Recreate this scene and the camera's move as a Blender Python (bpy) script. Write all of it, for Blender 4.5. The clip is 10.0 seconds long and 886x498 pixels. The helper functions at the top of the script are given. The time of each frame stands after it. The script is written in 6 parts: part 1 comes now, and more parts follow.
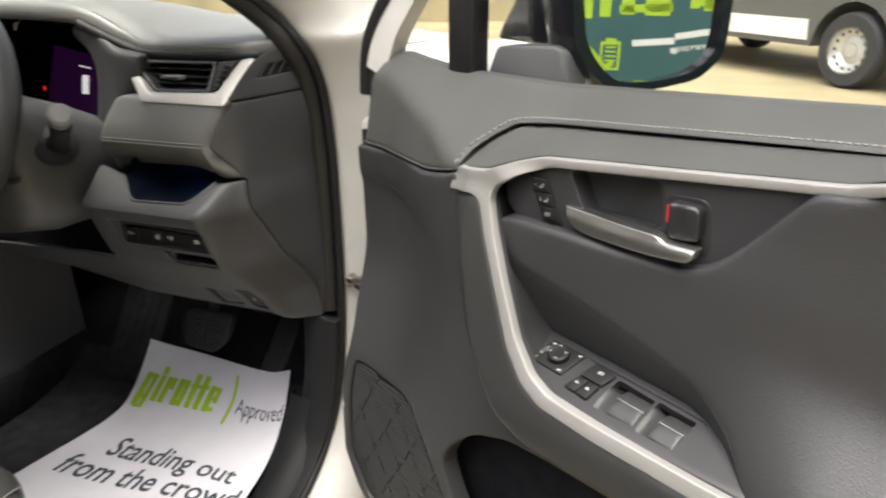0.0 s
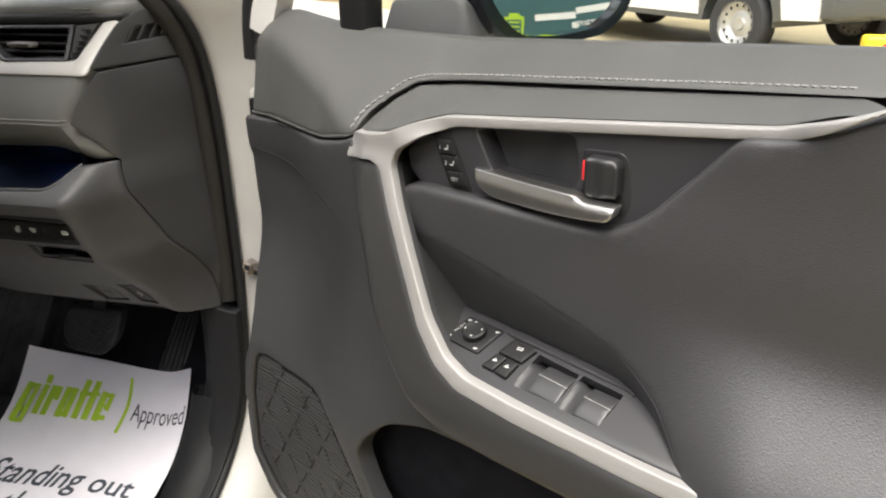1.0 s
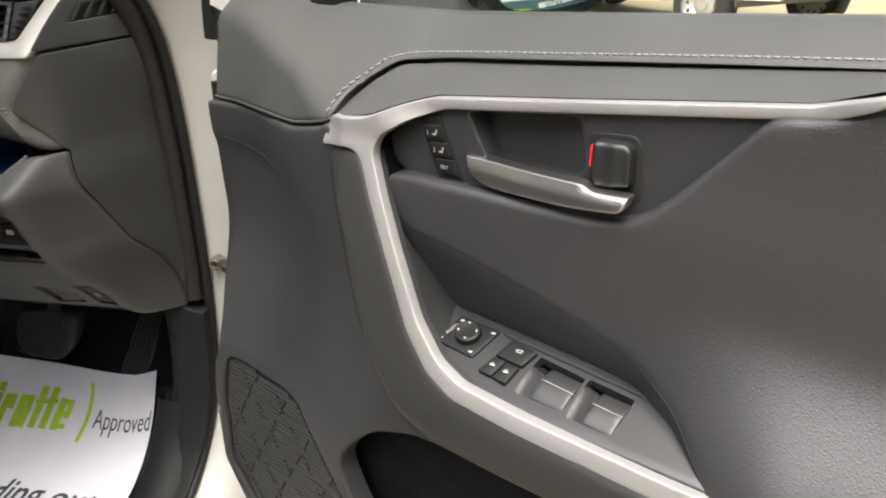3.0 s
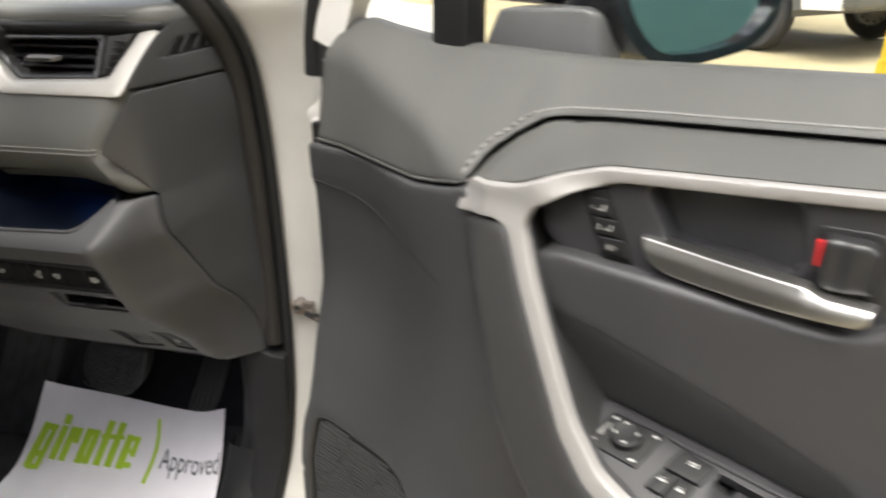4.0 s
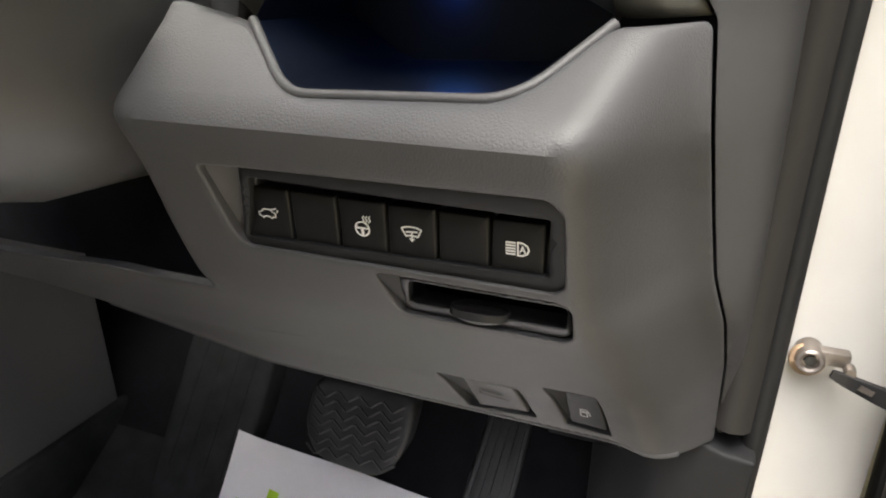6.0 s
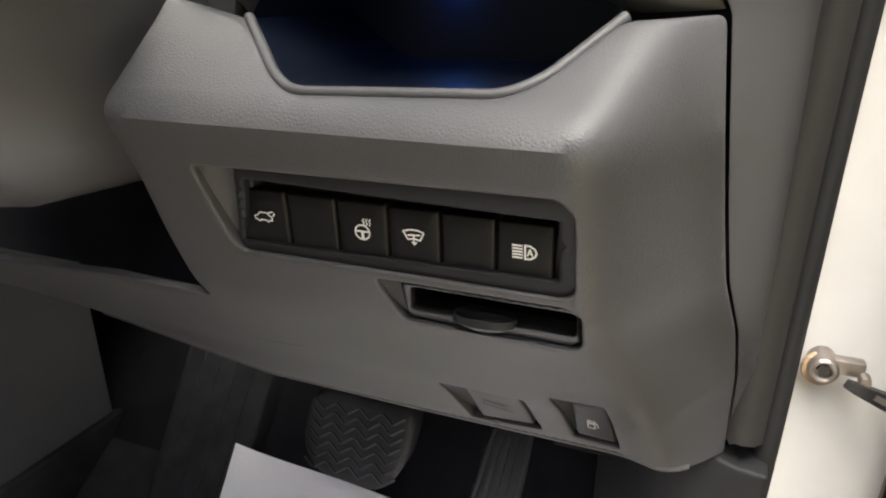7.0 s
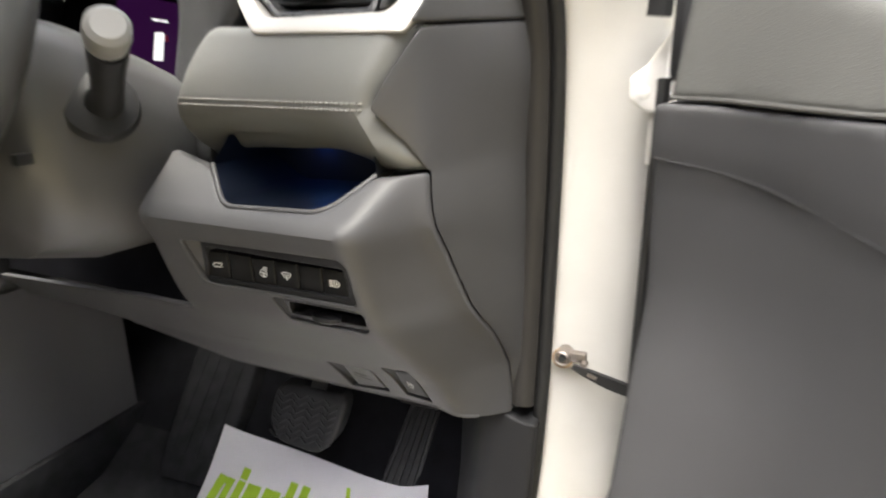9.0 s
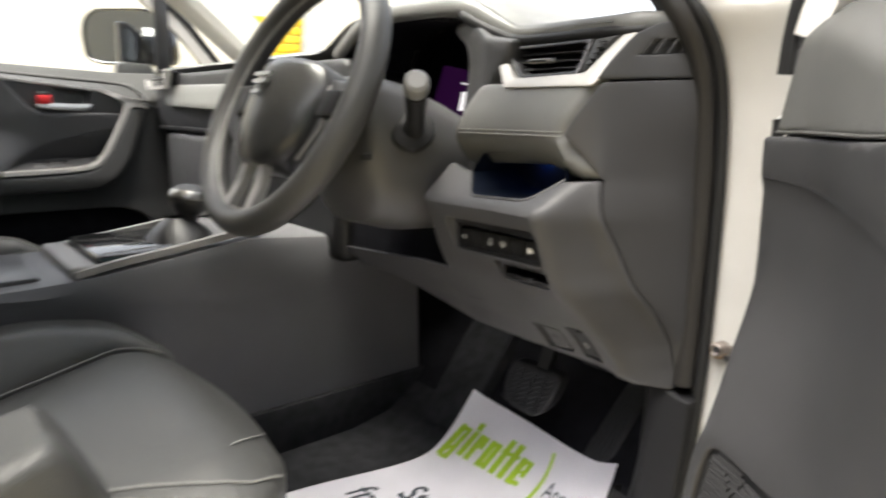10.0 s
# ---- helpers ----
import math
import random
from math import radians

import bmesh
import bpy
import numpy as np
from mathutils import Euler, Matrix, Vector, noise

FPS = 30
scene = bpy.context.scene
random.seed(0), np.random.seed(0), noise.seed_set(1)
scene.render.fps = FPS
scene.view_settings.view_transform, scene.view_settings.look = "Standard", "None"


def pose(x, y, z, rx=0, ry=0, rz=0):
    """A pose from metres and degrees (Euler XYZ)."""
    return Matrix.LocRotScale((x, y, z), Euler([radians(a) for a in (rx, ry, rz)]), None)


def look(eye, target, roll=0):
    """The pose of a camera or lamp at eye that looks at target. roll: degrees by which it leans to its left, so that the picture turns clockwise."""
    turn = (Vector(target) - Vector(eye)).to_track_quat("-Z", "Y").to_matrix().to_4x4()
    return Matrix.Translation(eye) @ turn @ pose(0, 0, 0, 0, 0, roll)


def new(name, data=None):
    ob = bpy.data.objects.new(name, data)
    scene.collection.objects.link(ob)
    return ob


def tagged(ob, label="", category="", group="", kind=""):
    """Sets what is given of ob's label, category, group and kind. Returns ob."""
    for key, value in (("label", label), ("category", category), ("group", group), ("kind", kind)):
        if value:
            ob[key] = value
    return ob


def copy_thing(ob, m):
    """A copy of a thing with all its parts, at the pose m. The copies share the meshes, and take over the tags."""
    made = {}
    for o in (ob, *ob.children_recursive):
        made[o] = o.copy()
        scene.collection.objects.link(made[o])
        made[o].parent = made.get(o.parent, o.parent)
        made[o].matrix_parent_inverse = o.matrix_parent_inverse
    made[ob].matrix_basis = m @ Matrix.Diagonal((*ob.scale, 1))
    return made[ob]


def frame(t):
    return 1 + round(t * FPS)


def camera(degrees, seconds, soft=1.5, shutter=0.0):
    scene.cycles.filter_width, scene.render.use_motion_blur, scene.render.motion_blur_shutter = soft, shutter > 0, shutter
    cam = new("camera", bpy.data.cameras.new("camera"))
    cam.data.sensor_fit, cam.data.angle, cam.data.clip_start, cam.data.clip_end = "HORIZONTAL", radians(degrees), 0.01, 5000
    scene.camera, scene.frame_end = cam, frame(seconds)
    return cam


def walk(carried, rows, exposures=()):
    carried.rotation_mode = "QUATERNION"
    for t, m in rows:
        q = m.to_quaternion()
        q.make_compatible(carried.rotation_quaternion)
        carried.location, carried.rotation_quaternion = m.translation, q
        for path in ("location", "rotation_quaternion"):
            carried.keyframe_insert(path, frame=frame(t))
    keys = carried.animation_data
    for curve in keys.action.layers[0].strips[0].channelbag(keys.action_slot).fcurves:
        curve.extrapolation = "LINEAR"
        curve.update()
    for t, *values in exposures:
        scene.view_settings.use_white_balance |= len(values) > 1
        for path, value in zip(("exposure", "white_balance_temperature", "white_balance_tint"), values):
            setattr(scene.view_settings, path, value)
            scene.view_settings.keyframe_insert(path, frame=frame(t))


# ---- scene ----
cam = camera(66.0, 10.0, 2.0, 0.5)
PATH = [
    (0, (0.019, -0.002, 1.15), (-0.589, 1.744, 0.388), -0.3),
    (0.5, (0.021, 0.021, 1.137), (-0.424, 1.803, 0.346), -0.3),
    (1, (0.015, 0.051, 1.119), (-0.352, 1.842, 0.308), -0.3),
    (1.5, (0.007, 0.074, 1.109), (-0.309, 1.867, 0.282), -0.3),
    (2, (0.0, 0.083, 1.106), (-0.289, 1.875, 0.267), -0.3),
    (3.5, (-0.032, 0.12, 1.108), (-0.302, 1.908, 0.253), -0.3),
    (4, (-0.105, 0.165, 1.128), (-0.471, 1.94, 0.284), -0.2),
    (4.5, (-0.215, 0.224, 1.129), (-0.761, 1.953, 0.285), 0.1),
    (5, (-0.359, 0.323, 1.049), (-1.002, 2.029, 0.227), -0.0),
    (5.5, (-0.459, 0.413, 0.942), (-1.136, 2.131, 0.175), -0.0),
    (6, (-0.504, 0.458, 0.907), (-1.194, 2.186, 0.172), -0.0),
    (7.5, (-0.509, 0.466, 0.9), (-1.2, 2.211, 0.209), -0.1),
    (8, (-0.504, 0.46, 0.91), (-1.195, 2.21, 0.231), -0.1),
    (8.5, (-0.447, 0.415, 0.937), (-1.132, 2.175, 0.279), 0.0),
    (9, (-0.303, 0.288, 0.989), (-1.075, 2.032, 0.388), -0.3),
    (9.5, (-0.162, 0.196, 1.002), (-1.321, 1.75, 0.512), 0.4),
    (10, (-0.064, 0.15, 0.966), (-1.579, 1.393, 0.563), 0.6),
]
EXPOSURES = [(t, stops, 6450, 11) for t, stops in ((0, 1.47), (1.5, 1.54), (3.5, 1.59), (4.5, 1.85), (5.0, 2.1), (5.5, 2.42), (7.5, 2.47), (8.0, 2.5), (8.5, 2.68), (9.0, 2.6), (9.5, 2.4), (10, 2.2))]
walk(cam, [(t, look(eye, target, roll)) for t, eye, target, roll in PATH], EXPOSURES)

# ---- sky, sun and exposure ----
world = bpy.data.worlds.new("sky")
scene.world = world
world.use_nodes = True
wn = world.node_tree
sky = wn.nodes.new("ShaderNodeTexSky")
sky.sky_type = "NISHITA"
sky.sun_disc = False
sky.sun_elevation, sky.sun_rotation = radians(52), radians(200)
sky.air_density, sky.dust_density, sky.ozone_density = 1.0, 4.0, 0.3
pale = wn.nodes.new("ShaderNodeHueSaturation")
pale.inputs["Saturation"].default_value = 0.22
wn.links.new(sky.outputs[0], pale.inputs["Color"])
wn.links.new(pale.outputs[0], wn.nodes["Background"].inputs[0])
wn.nodes["Background"].inputs[1].default_value = 0.135
sun = new("sun", bpy.data.lights.new("sun", "SUN"))
sun.data.energy, sun.data.angle, sun.data.color = 2.2, radians(40), (1.0, 0.95, 0.83)
sun.matrix_world = look((0, 0, 0), (-0.10, 0.24, -1.0))

# ---- materials ----


def material(name, base, rough=0.5, metal=0.0, grain=0.0, bump=0.0, vary=0.12, kind="noise", spec=0.5, coat=0.0, patch=6.0, stretch=None):
    """A surface with a coarse tone change, a fine grain and a relief of that grain (grain: cells per metre)."""
    m = bpy.data.materials.new(name)
    m.use_nodes = True
    nt = m.node_tree
    b = nt.nodes["Principled BSDF"]
    b.inputs["Roughness"].default_value, b.inputs["Metallic"].default_value = rough, metal
    b.inputs["Specular IOR Level"].default_value = spec
    b.inputs["Coat Weight"].default_value = coat
    co = nt.nodes.new("ShaderNodeTexCoord")
    big = nt.nodes.new("ShaderNodeTexNoise")
    big.inputs["Scale"].default_value, big.inputs["Detail"].default_value = patch, 5
    nt.links.new(co.outputs["Object"], big.inputs["Vector"])
    ramp = nt.nodes.new("ShaderNodeValToRGB")
    lo, hi = [max(c * (1 - vary), 0) for c in base], [min(c * (1 + vary), 1) for c in base]
    ramp.color_ramp.elements[0].color, ramp.color_ramp.elements[1].color = (*lo, 1), (*hi, 1)
    ramp.color_ramp.elements[0].position, ramp.color_ramp.elements[1].position = 0.3, 0.7
    nt.links.new(big.outputs["Fac"], ramp.inputs[0])
    nt.links.new(ramp.outputs[0], b.inputs["Base Color"])
    rr = nt.nodes.new("ShaderNodeMapRange")
    rr.inputs["To Min"].default_value, rr.inputs["To Max"].default_value = rough * 0.86, min(rough * 1.14, 1)
    nt.links.new(big.outputs["Fac"], rr.inputs["Value"])
    nt.links.new(rr.outputs[0], b.inputs["Roughness"])
    if grain:
        if kind == "leather":
            g = nt.nodes.new("ShaderNodeTexVoronoi")
            g.feature = "DISTANCE_TO_EDGE"
            fine = nt.nodes.new("ShaderNodeMath")
            fine.operation, fine.use_clamp = "MULTIPLY", True
            fine.inputs[1].default_value = 3.0
            nt.links.new(g.outputs["Distance"], fine.inputs[0])
            out = fine.outputs[0]
        else:
            g = nt.nodes.new("ShaderNodeTexNoise")
            g.inputs["Detail"].default_value = 3
            out = g.outputs["Fac"]
        g.inputs["Scale"].default_value = grain
        if stretch:
            wide = nt.nodes.new("ShaderNodeMapping")
            wide.inputs["Scale"].default_value = stretch
            nt.links.new(co.outputs["Object"], wide.inputs["Vector"])
            nt.links.new(wide.outputs[0], g.inputs["Vector"])
        else:
            nt.links.new(co.outputs["Object"], g.inputs["Vector"])
        bp = nt.nodes.new("ShaderNodeBump")
        bp.inputs["Strength"].default_value, bp.inputs["Distance"].default_value = bump, 0.3 / grain
        nt.links.new(out, bp.inputs["Height"])
        nt.links.new(bp.outputs[0], b.inputs["Normal"])
    return m


LEATHER = material("grained_grey_leather", (0.037, 0.0366, 0.0383), 0.38, grain=700, bump=0.24, kind="leather", stretch=(0.55, 1, 1.15))
SOFT = material("soft_touch_grey_vinyl", (0.063, 0.063, 0.0597), 0.55, grain=620, bump=0.2, kind="leather", spec=0.4, stretch=(0.6, 1, 1.1))
HOOD = material("padded_dash_vinyl", (0.112, 0.1125, 0.1065), 0.42, grain=1000, bump=0.25, kind="leather", spec=0.7)
PLASTIC = material("dark_grey_moulded_plastic", (0.033, 0.033, 0.0345), 0.48, grain=1500, bump=0.3, kind="leather")
PLATE = material("satin_dark_grey_plastic", (0.032, 0.0316, 0.0338), 0.36, grain=1800, bump=0.06)
KNEE = material("pebbled_grey_plastic", (0.060, 0.0594, 0.0624), 0.50, grain=680, bump=0.18, kind="leather", spec=0.42)
COLUMN = material("smooth_mid_grey_plastic", (0.068, 0.0675, 0.0705), 0.42, grain=1500, bump=0.15)
TUNNEL = material("grey_console_plastic", (0.108, 0.1078, 0.1145), 0.45, grain=1300, bump=0.2, kind="leather")
BLACK = material("black_plastic", (0.016, 0.016, 0.017), 0.4, grain=1500, bump=0.1)
GLOSS = material("piano_black", (0.006, 0.006, 0.008), 0.12, coat=0.3)
RUBBER = material("black_rubber_seal", (0.013, 0.013, 0.0135), 0.55, grain=900, bump=0.2, spec=0.3)
SEAL = material("brown_black_rubber_seal", (0.023, 0.0215, 0.0205), 0.5, grain=900, bump=0.15, spec=0.25)
ENDCAP = material("grey_moulded_end_plastic", (0.048, 0.0475, 0.0498), 0.36, grain=1500, bump=0.28, kind="leather")
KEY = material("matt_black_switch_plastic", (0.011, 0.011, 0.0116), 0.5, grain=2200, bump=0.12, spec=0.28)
KICK = material("black_kick_panel_plastic", (0.013, 0.0132, 0.0145), 0.55, grain=1300, bump=0.25, kind="leather", spec=0.22)
PEDAL = material("worn_pedal_rubber", (0.021, 0.0216, 0.025), 0.5, grain=700, bump=0.2, vary=0.25, patch=60)
CARPET = material("black_carpet", (0.024, 0.0244, 0.0272), 0.95, grain=900, bump=0.9, vary=0.3, patch=40, spec=0.1)
TRIM = material("satin_silver_trim", (0.285, 0.276, 0.268), 0.5, 0.3, grain=2500, bump=0.03, vary=0.05, spec=0.35)
VENTRIM = material("pale_satin_silver", (0.43, 0.416, 0.395), 0.48, 0.3, grain=2500, bump=0.03, vary=0.05)
BRIGHT = material("brushed_silver", (0.45, 0.444, 0.43), 0.34, 1.0, vary=0.05, grain=2500, bump=0.03)
BAND = material("charcoal_satin_paint", (0.028, 0.0277, 0.0275), 0.42, grain=2200, bump=0.08)
WHITE = material("white_car_paint", (0.64, 0.63, 0.61), 0.32, vary=0.03, coat=0.5, patch=9)
JAMB = material("white_jamb_paint", (0.53, 0.517, 0.49), 0.42, vary=0.05, patch=14, grain=60, bump=0.05)
THREAD = material("grey_thread", (0.25, 0.246, 0.238), 0.8, grain=2500, bump=0.3)
PAPER = material("white_paper", (0.80, 0.78, 0.84), 0.75, grain=160, bump=0.12, vary=0.03, patch=18)
GREEN = material("lime_green_print", (0.42, 0.62, 0.04), 0.7, vary=0.06)
INK = material("dark_slate_print", (0.055, 0.065, 0.085), 0.7, vary=0.06)
MARK = material("white_symbol_paint", (0.78, 0.78, 0.76), 0.6, vary=0.03)
RED = material("red_marker_paint", (0.62, 0.02, 0.025), 0.45)
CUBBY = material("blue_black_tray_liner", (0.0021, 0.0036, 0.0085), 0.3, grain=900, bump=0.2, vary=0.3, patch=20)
STEEL = material("zinc_plated_steel", (0.31, 0.275, 0.25), 0.42, 0.85, grain=300, bump=0.1, vary=0.2, patch=60)
RUST = material("worn_brown_primer", (0.36, 0.25, 0.16), 0.7, grain=300, bump=0.2, vary=0.35, patch=80)
GROUND = material("pale_yellow_concrete", (0.285, 0.24, 0.138), 0.85, grain=30, bump=0.3, vary=0.16, patch=1.3)
TEAL = material("teal_banner_print", (0.045, 0.13, 0.145), 0.5, vary=0.05)
VANGREY = material("grey_van_paint", (0.075, 0.08, 0.079), 0.35, coat=0.5, vary=0.05)
TYRE = material("tyre_rubber", (0.03, 0.03, 0.031), 0.8, grain=120, bump=0.3)
ALLOY = material("silver_wheel_paint", (0.52, 0.52, 0.50), 0.38, 0.6)
YELLOW = material("safety_yellow_paint", (0.85, 0.58, 0.02), 0.5)
KNOB = material("pale_grey_plastic", (0.15, 0.148, 0.144), 0.45, grain=1500, bump=0.1)
SYMBOL = material("grey_symbol_paint", (0.42, 0.42, 0.41), 0.6, vary=0.05)
WALLW = material("white_rendered_wall", (0.82, 0.80, 0.74), 0.85, grain=40, bump=0.3, vary=0.06, patch=1)
DARKWALL = material("dark_grey_render", (0.13, 0.125, 0.12), 0.9, grain=30, bump=0.3, patch=1)
BRICKISH = material("dull_grey_render", (0.17, 0.165, 0.155), 0.9, grain=30, bump=0.3, patch=1)
SEATL = material("seat_leather", (0.072, 0.0722, 0.0700), 0.36, grain=420, bump=0.4, kind="leather")
WHEELL = material("wheel_rim_leather", (0.050, 0.0495, 0.049), 0.42, grain=900, bump=0.3, kind="leather")
COVER = material("satin_airbag_plastic", (0.030, 0.0298, 0.0295), 0.30, grain=1600, bump=0.12, kind="leather", spec=0.7)
HEAD = material("pale_cloth", (0.62, 0.60, 0.55), 0.9, grain=900, bump=0.3)

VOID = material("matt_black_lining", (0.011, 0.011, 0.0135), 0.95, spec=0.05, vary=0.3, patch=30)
SCREEN = material("black_display_glass", (0.004, 0.004, 0.006), 0.45, spec=0.15)
PURPLE = material("lit_purple_display", (0.02, 0.003, 0.025), 0.5, spec=0.15)
LED = material("lit_blue_lamp", (0.05, 0.2, 0.6), 0.4)
GLOW = material("lit_white_icon", (0.8, 0.8, 0.8), 0.4)
REDLAMP = material("lit_red_lamp", (0.5, 0.02, 0.02), 0.4)
for mat, col, e in ((REDLAMP, (1.0, 0.03, 0.02), 0.25), (PURPLE, (0.035, 0.005, 0.05), 0.09), (GLOW, (1.0, 0.96, 0.95), 0.22), (LED, (0.06, 0.25, 1.0), 5.0)):
    bsdf = mat.node_tree.nodes["Principled BSDF"]
    bsdf.inputs["Emission Color"].default_value = (*col, 1)
    bsdf.inputs["Emission Strength"].default_value = e

GLASS = bpy.data.materials.new("tinted_window_glass")
GLASS.use_nodes = True
gb = GLASS.node_tree.nodes["Principled BSDF"]
gb.inputs["Transmission Weight"].default_value, gb.inputs["Roughness"].default_value, gb.inputs["IOR"].default_value = 1.0, 0.0, 1.05
gb.inputs["Base Color"].default_value = (0.93, 0.96, 0.94, 1)
MIRROR = bpy.data.materials.new("mirror_glass")
MIRROR.use_nodes = True
mb = MIRROR.node_tree.nodes["Principled BSDF"]
mb.inputs["Metallic"].default_value, mb.inputs["Roughness"].default_value, mb.inputs["Base Color"].default_value = 1.0, 0.015, (0.82, 0.86, 0.86, 1)

# ---- building helpers ----
from mathutils.geometry import delaunay_2d_cdt


def empty(name, m=None, label="", category="", group="", kind=""):
    ob = new(name)
    ob.empty_display_size = 0.05
    if m is not None:
        ob.matrix_world = m
    return tagged(ob, label, category, group, kind)


def mesh_part(name, verts, faces, mat, parent=None, label="", sharp=38.0, smooth=True):
    me = bpy.data.meshes.new(name)
    me.from_pydata([tuple(map(float, v)) for v in verts], [], [tuple(map(int, f)) for f in faces])
    me.materials.append(mat)
    if smooth:
        me.polygons.foreach_set("use_smooth", [True] * len(me.polygons))
        me.set_sharp_from_angle(angle=radians(sharp))
    me.update()
    ob = new(name, me)
    ob.parent = parent
    return tagged(ob, label)


def part(name, bm, mat, parent=None, label="", sharp=38.0, smooth=True):
    me = bpy.data.meshes.new(name)
    bmesh.ops.recalc_face_normals(bm, faces=bm.faces[:])
    bm.to_mesh(me)
    bm.free()
    me.materials.append(mat)
    if smooth:
        me.polygons.foreach_set("use_smooth", [True] * len(me.polygons))
        me.set_sharp_from_angle(angle=radians(sharp))
    ob = new(name, me)
    ob.parent = parent
    return tagged(ob, label)


def ss(a, b, x):
    t = np.clip((np.asarray(x, float) - a) / (b - a), 0, 1)
    return t * t * (3 - 2 * t)


def fillet(pts, r, n=5):
    """A closed outline with its corners rounded; r: one radius or one for each corner."""
    pts = [np.array(p, float) for p in pts]
    rs = r if isinstance(r, (list, tuple)) else [r] * len(pts)
    out = []
    for i, p in enumerate(pts):
        a, b = pts[i - 1] - p, pts[(i + 1) % len(pts)] - p
        la, lb = np.linalg.norm(a), np.linalg.norm(b)
        cut = min(rs[i], la * 0.48, lb * 0.48)
        if cut < 1e-5:
            out.append(p)
            continue
        p0, p1 = p + a / la * cut, p + b / lb * cut
        for k in range(n + 1):
            t = k / n
            out.append(p0 * (1 - t) ** 2 + p * 2 * t * (1 - t) + p1 * t * t)
    return np.array(out)


def resample(loop, step):
    loop = np.asarray(loop, float)
    out = []
    for i in range(len(loop)):
        a, b = loop[i], loop[(i + 1) % len(loop)]
        k = max(1, int(np.ceil(np.linalg.norm(b - a) / step)))
        if np.linalg.norm(b - a) < 1e-6:
            continue
        for j in range(k):
            out.append(a + (b - a) * j / k)
    return np.array(out)


def area(loop):
    x, y = np.asarray(loop).T
    return 0.5 * np.sum(x * np.roll(y, -1) - np.roll(x, -1) * y)


def inside(pts, loop):
    x, y = pts[:, 0], pts[:, 1]
    c = np.zeros(len(pts), bool)
    for i in range(len(loop)):
        x0, y0 = loop[i]
        x1, y1 = loop[i - 1]
        if y0 != y1:
            c ^= ((y0 > y) != (y1 > y)) & (x < (x1 - x0) * (y - y0) / (y1 - y0) + x0)
    return c


def edge_distance(pts, loops):
    d = np.full(len(pts), 1e9)
    for loop in loops:
        for i in range(len(loop)):
            a, b = loop[i], loop[(i + 1) % len(loop)]
            ab = b - a
            t = np.clip(((pts - a) @ ab) / max(ab @ ab, 1e-12), 0, 1)
            d = np.minimum(d, np.linalg.norm(pts - a - t[:, None] * ab, axis=1))
    return d


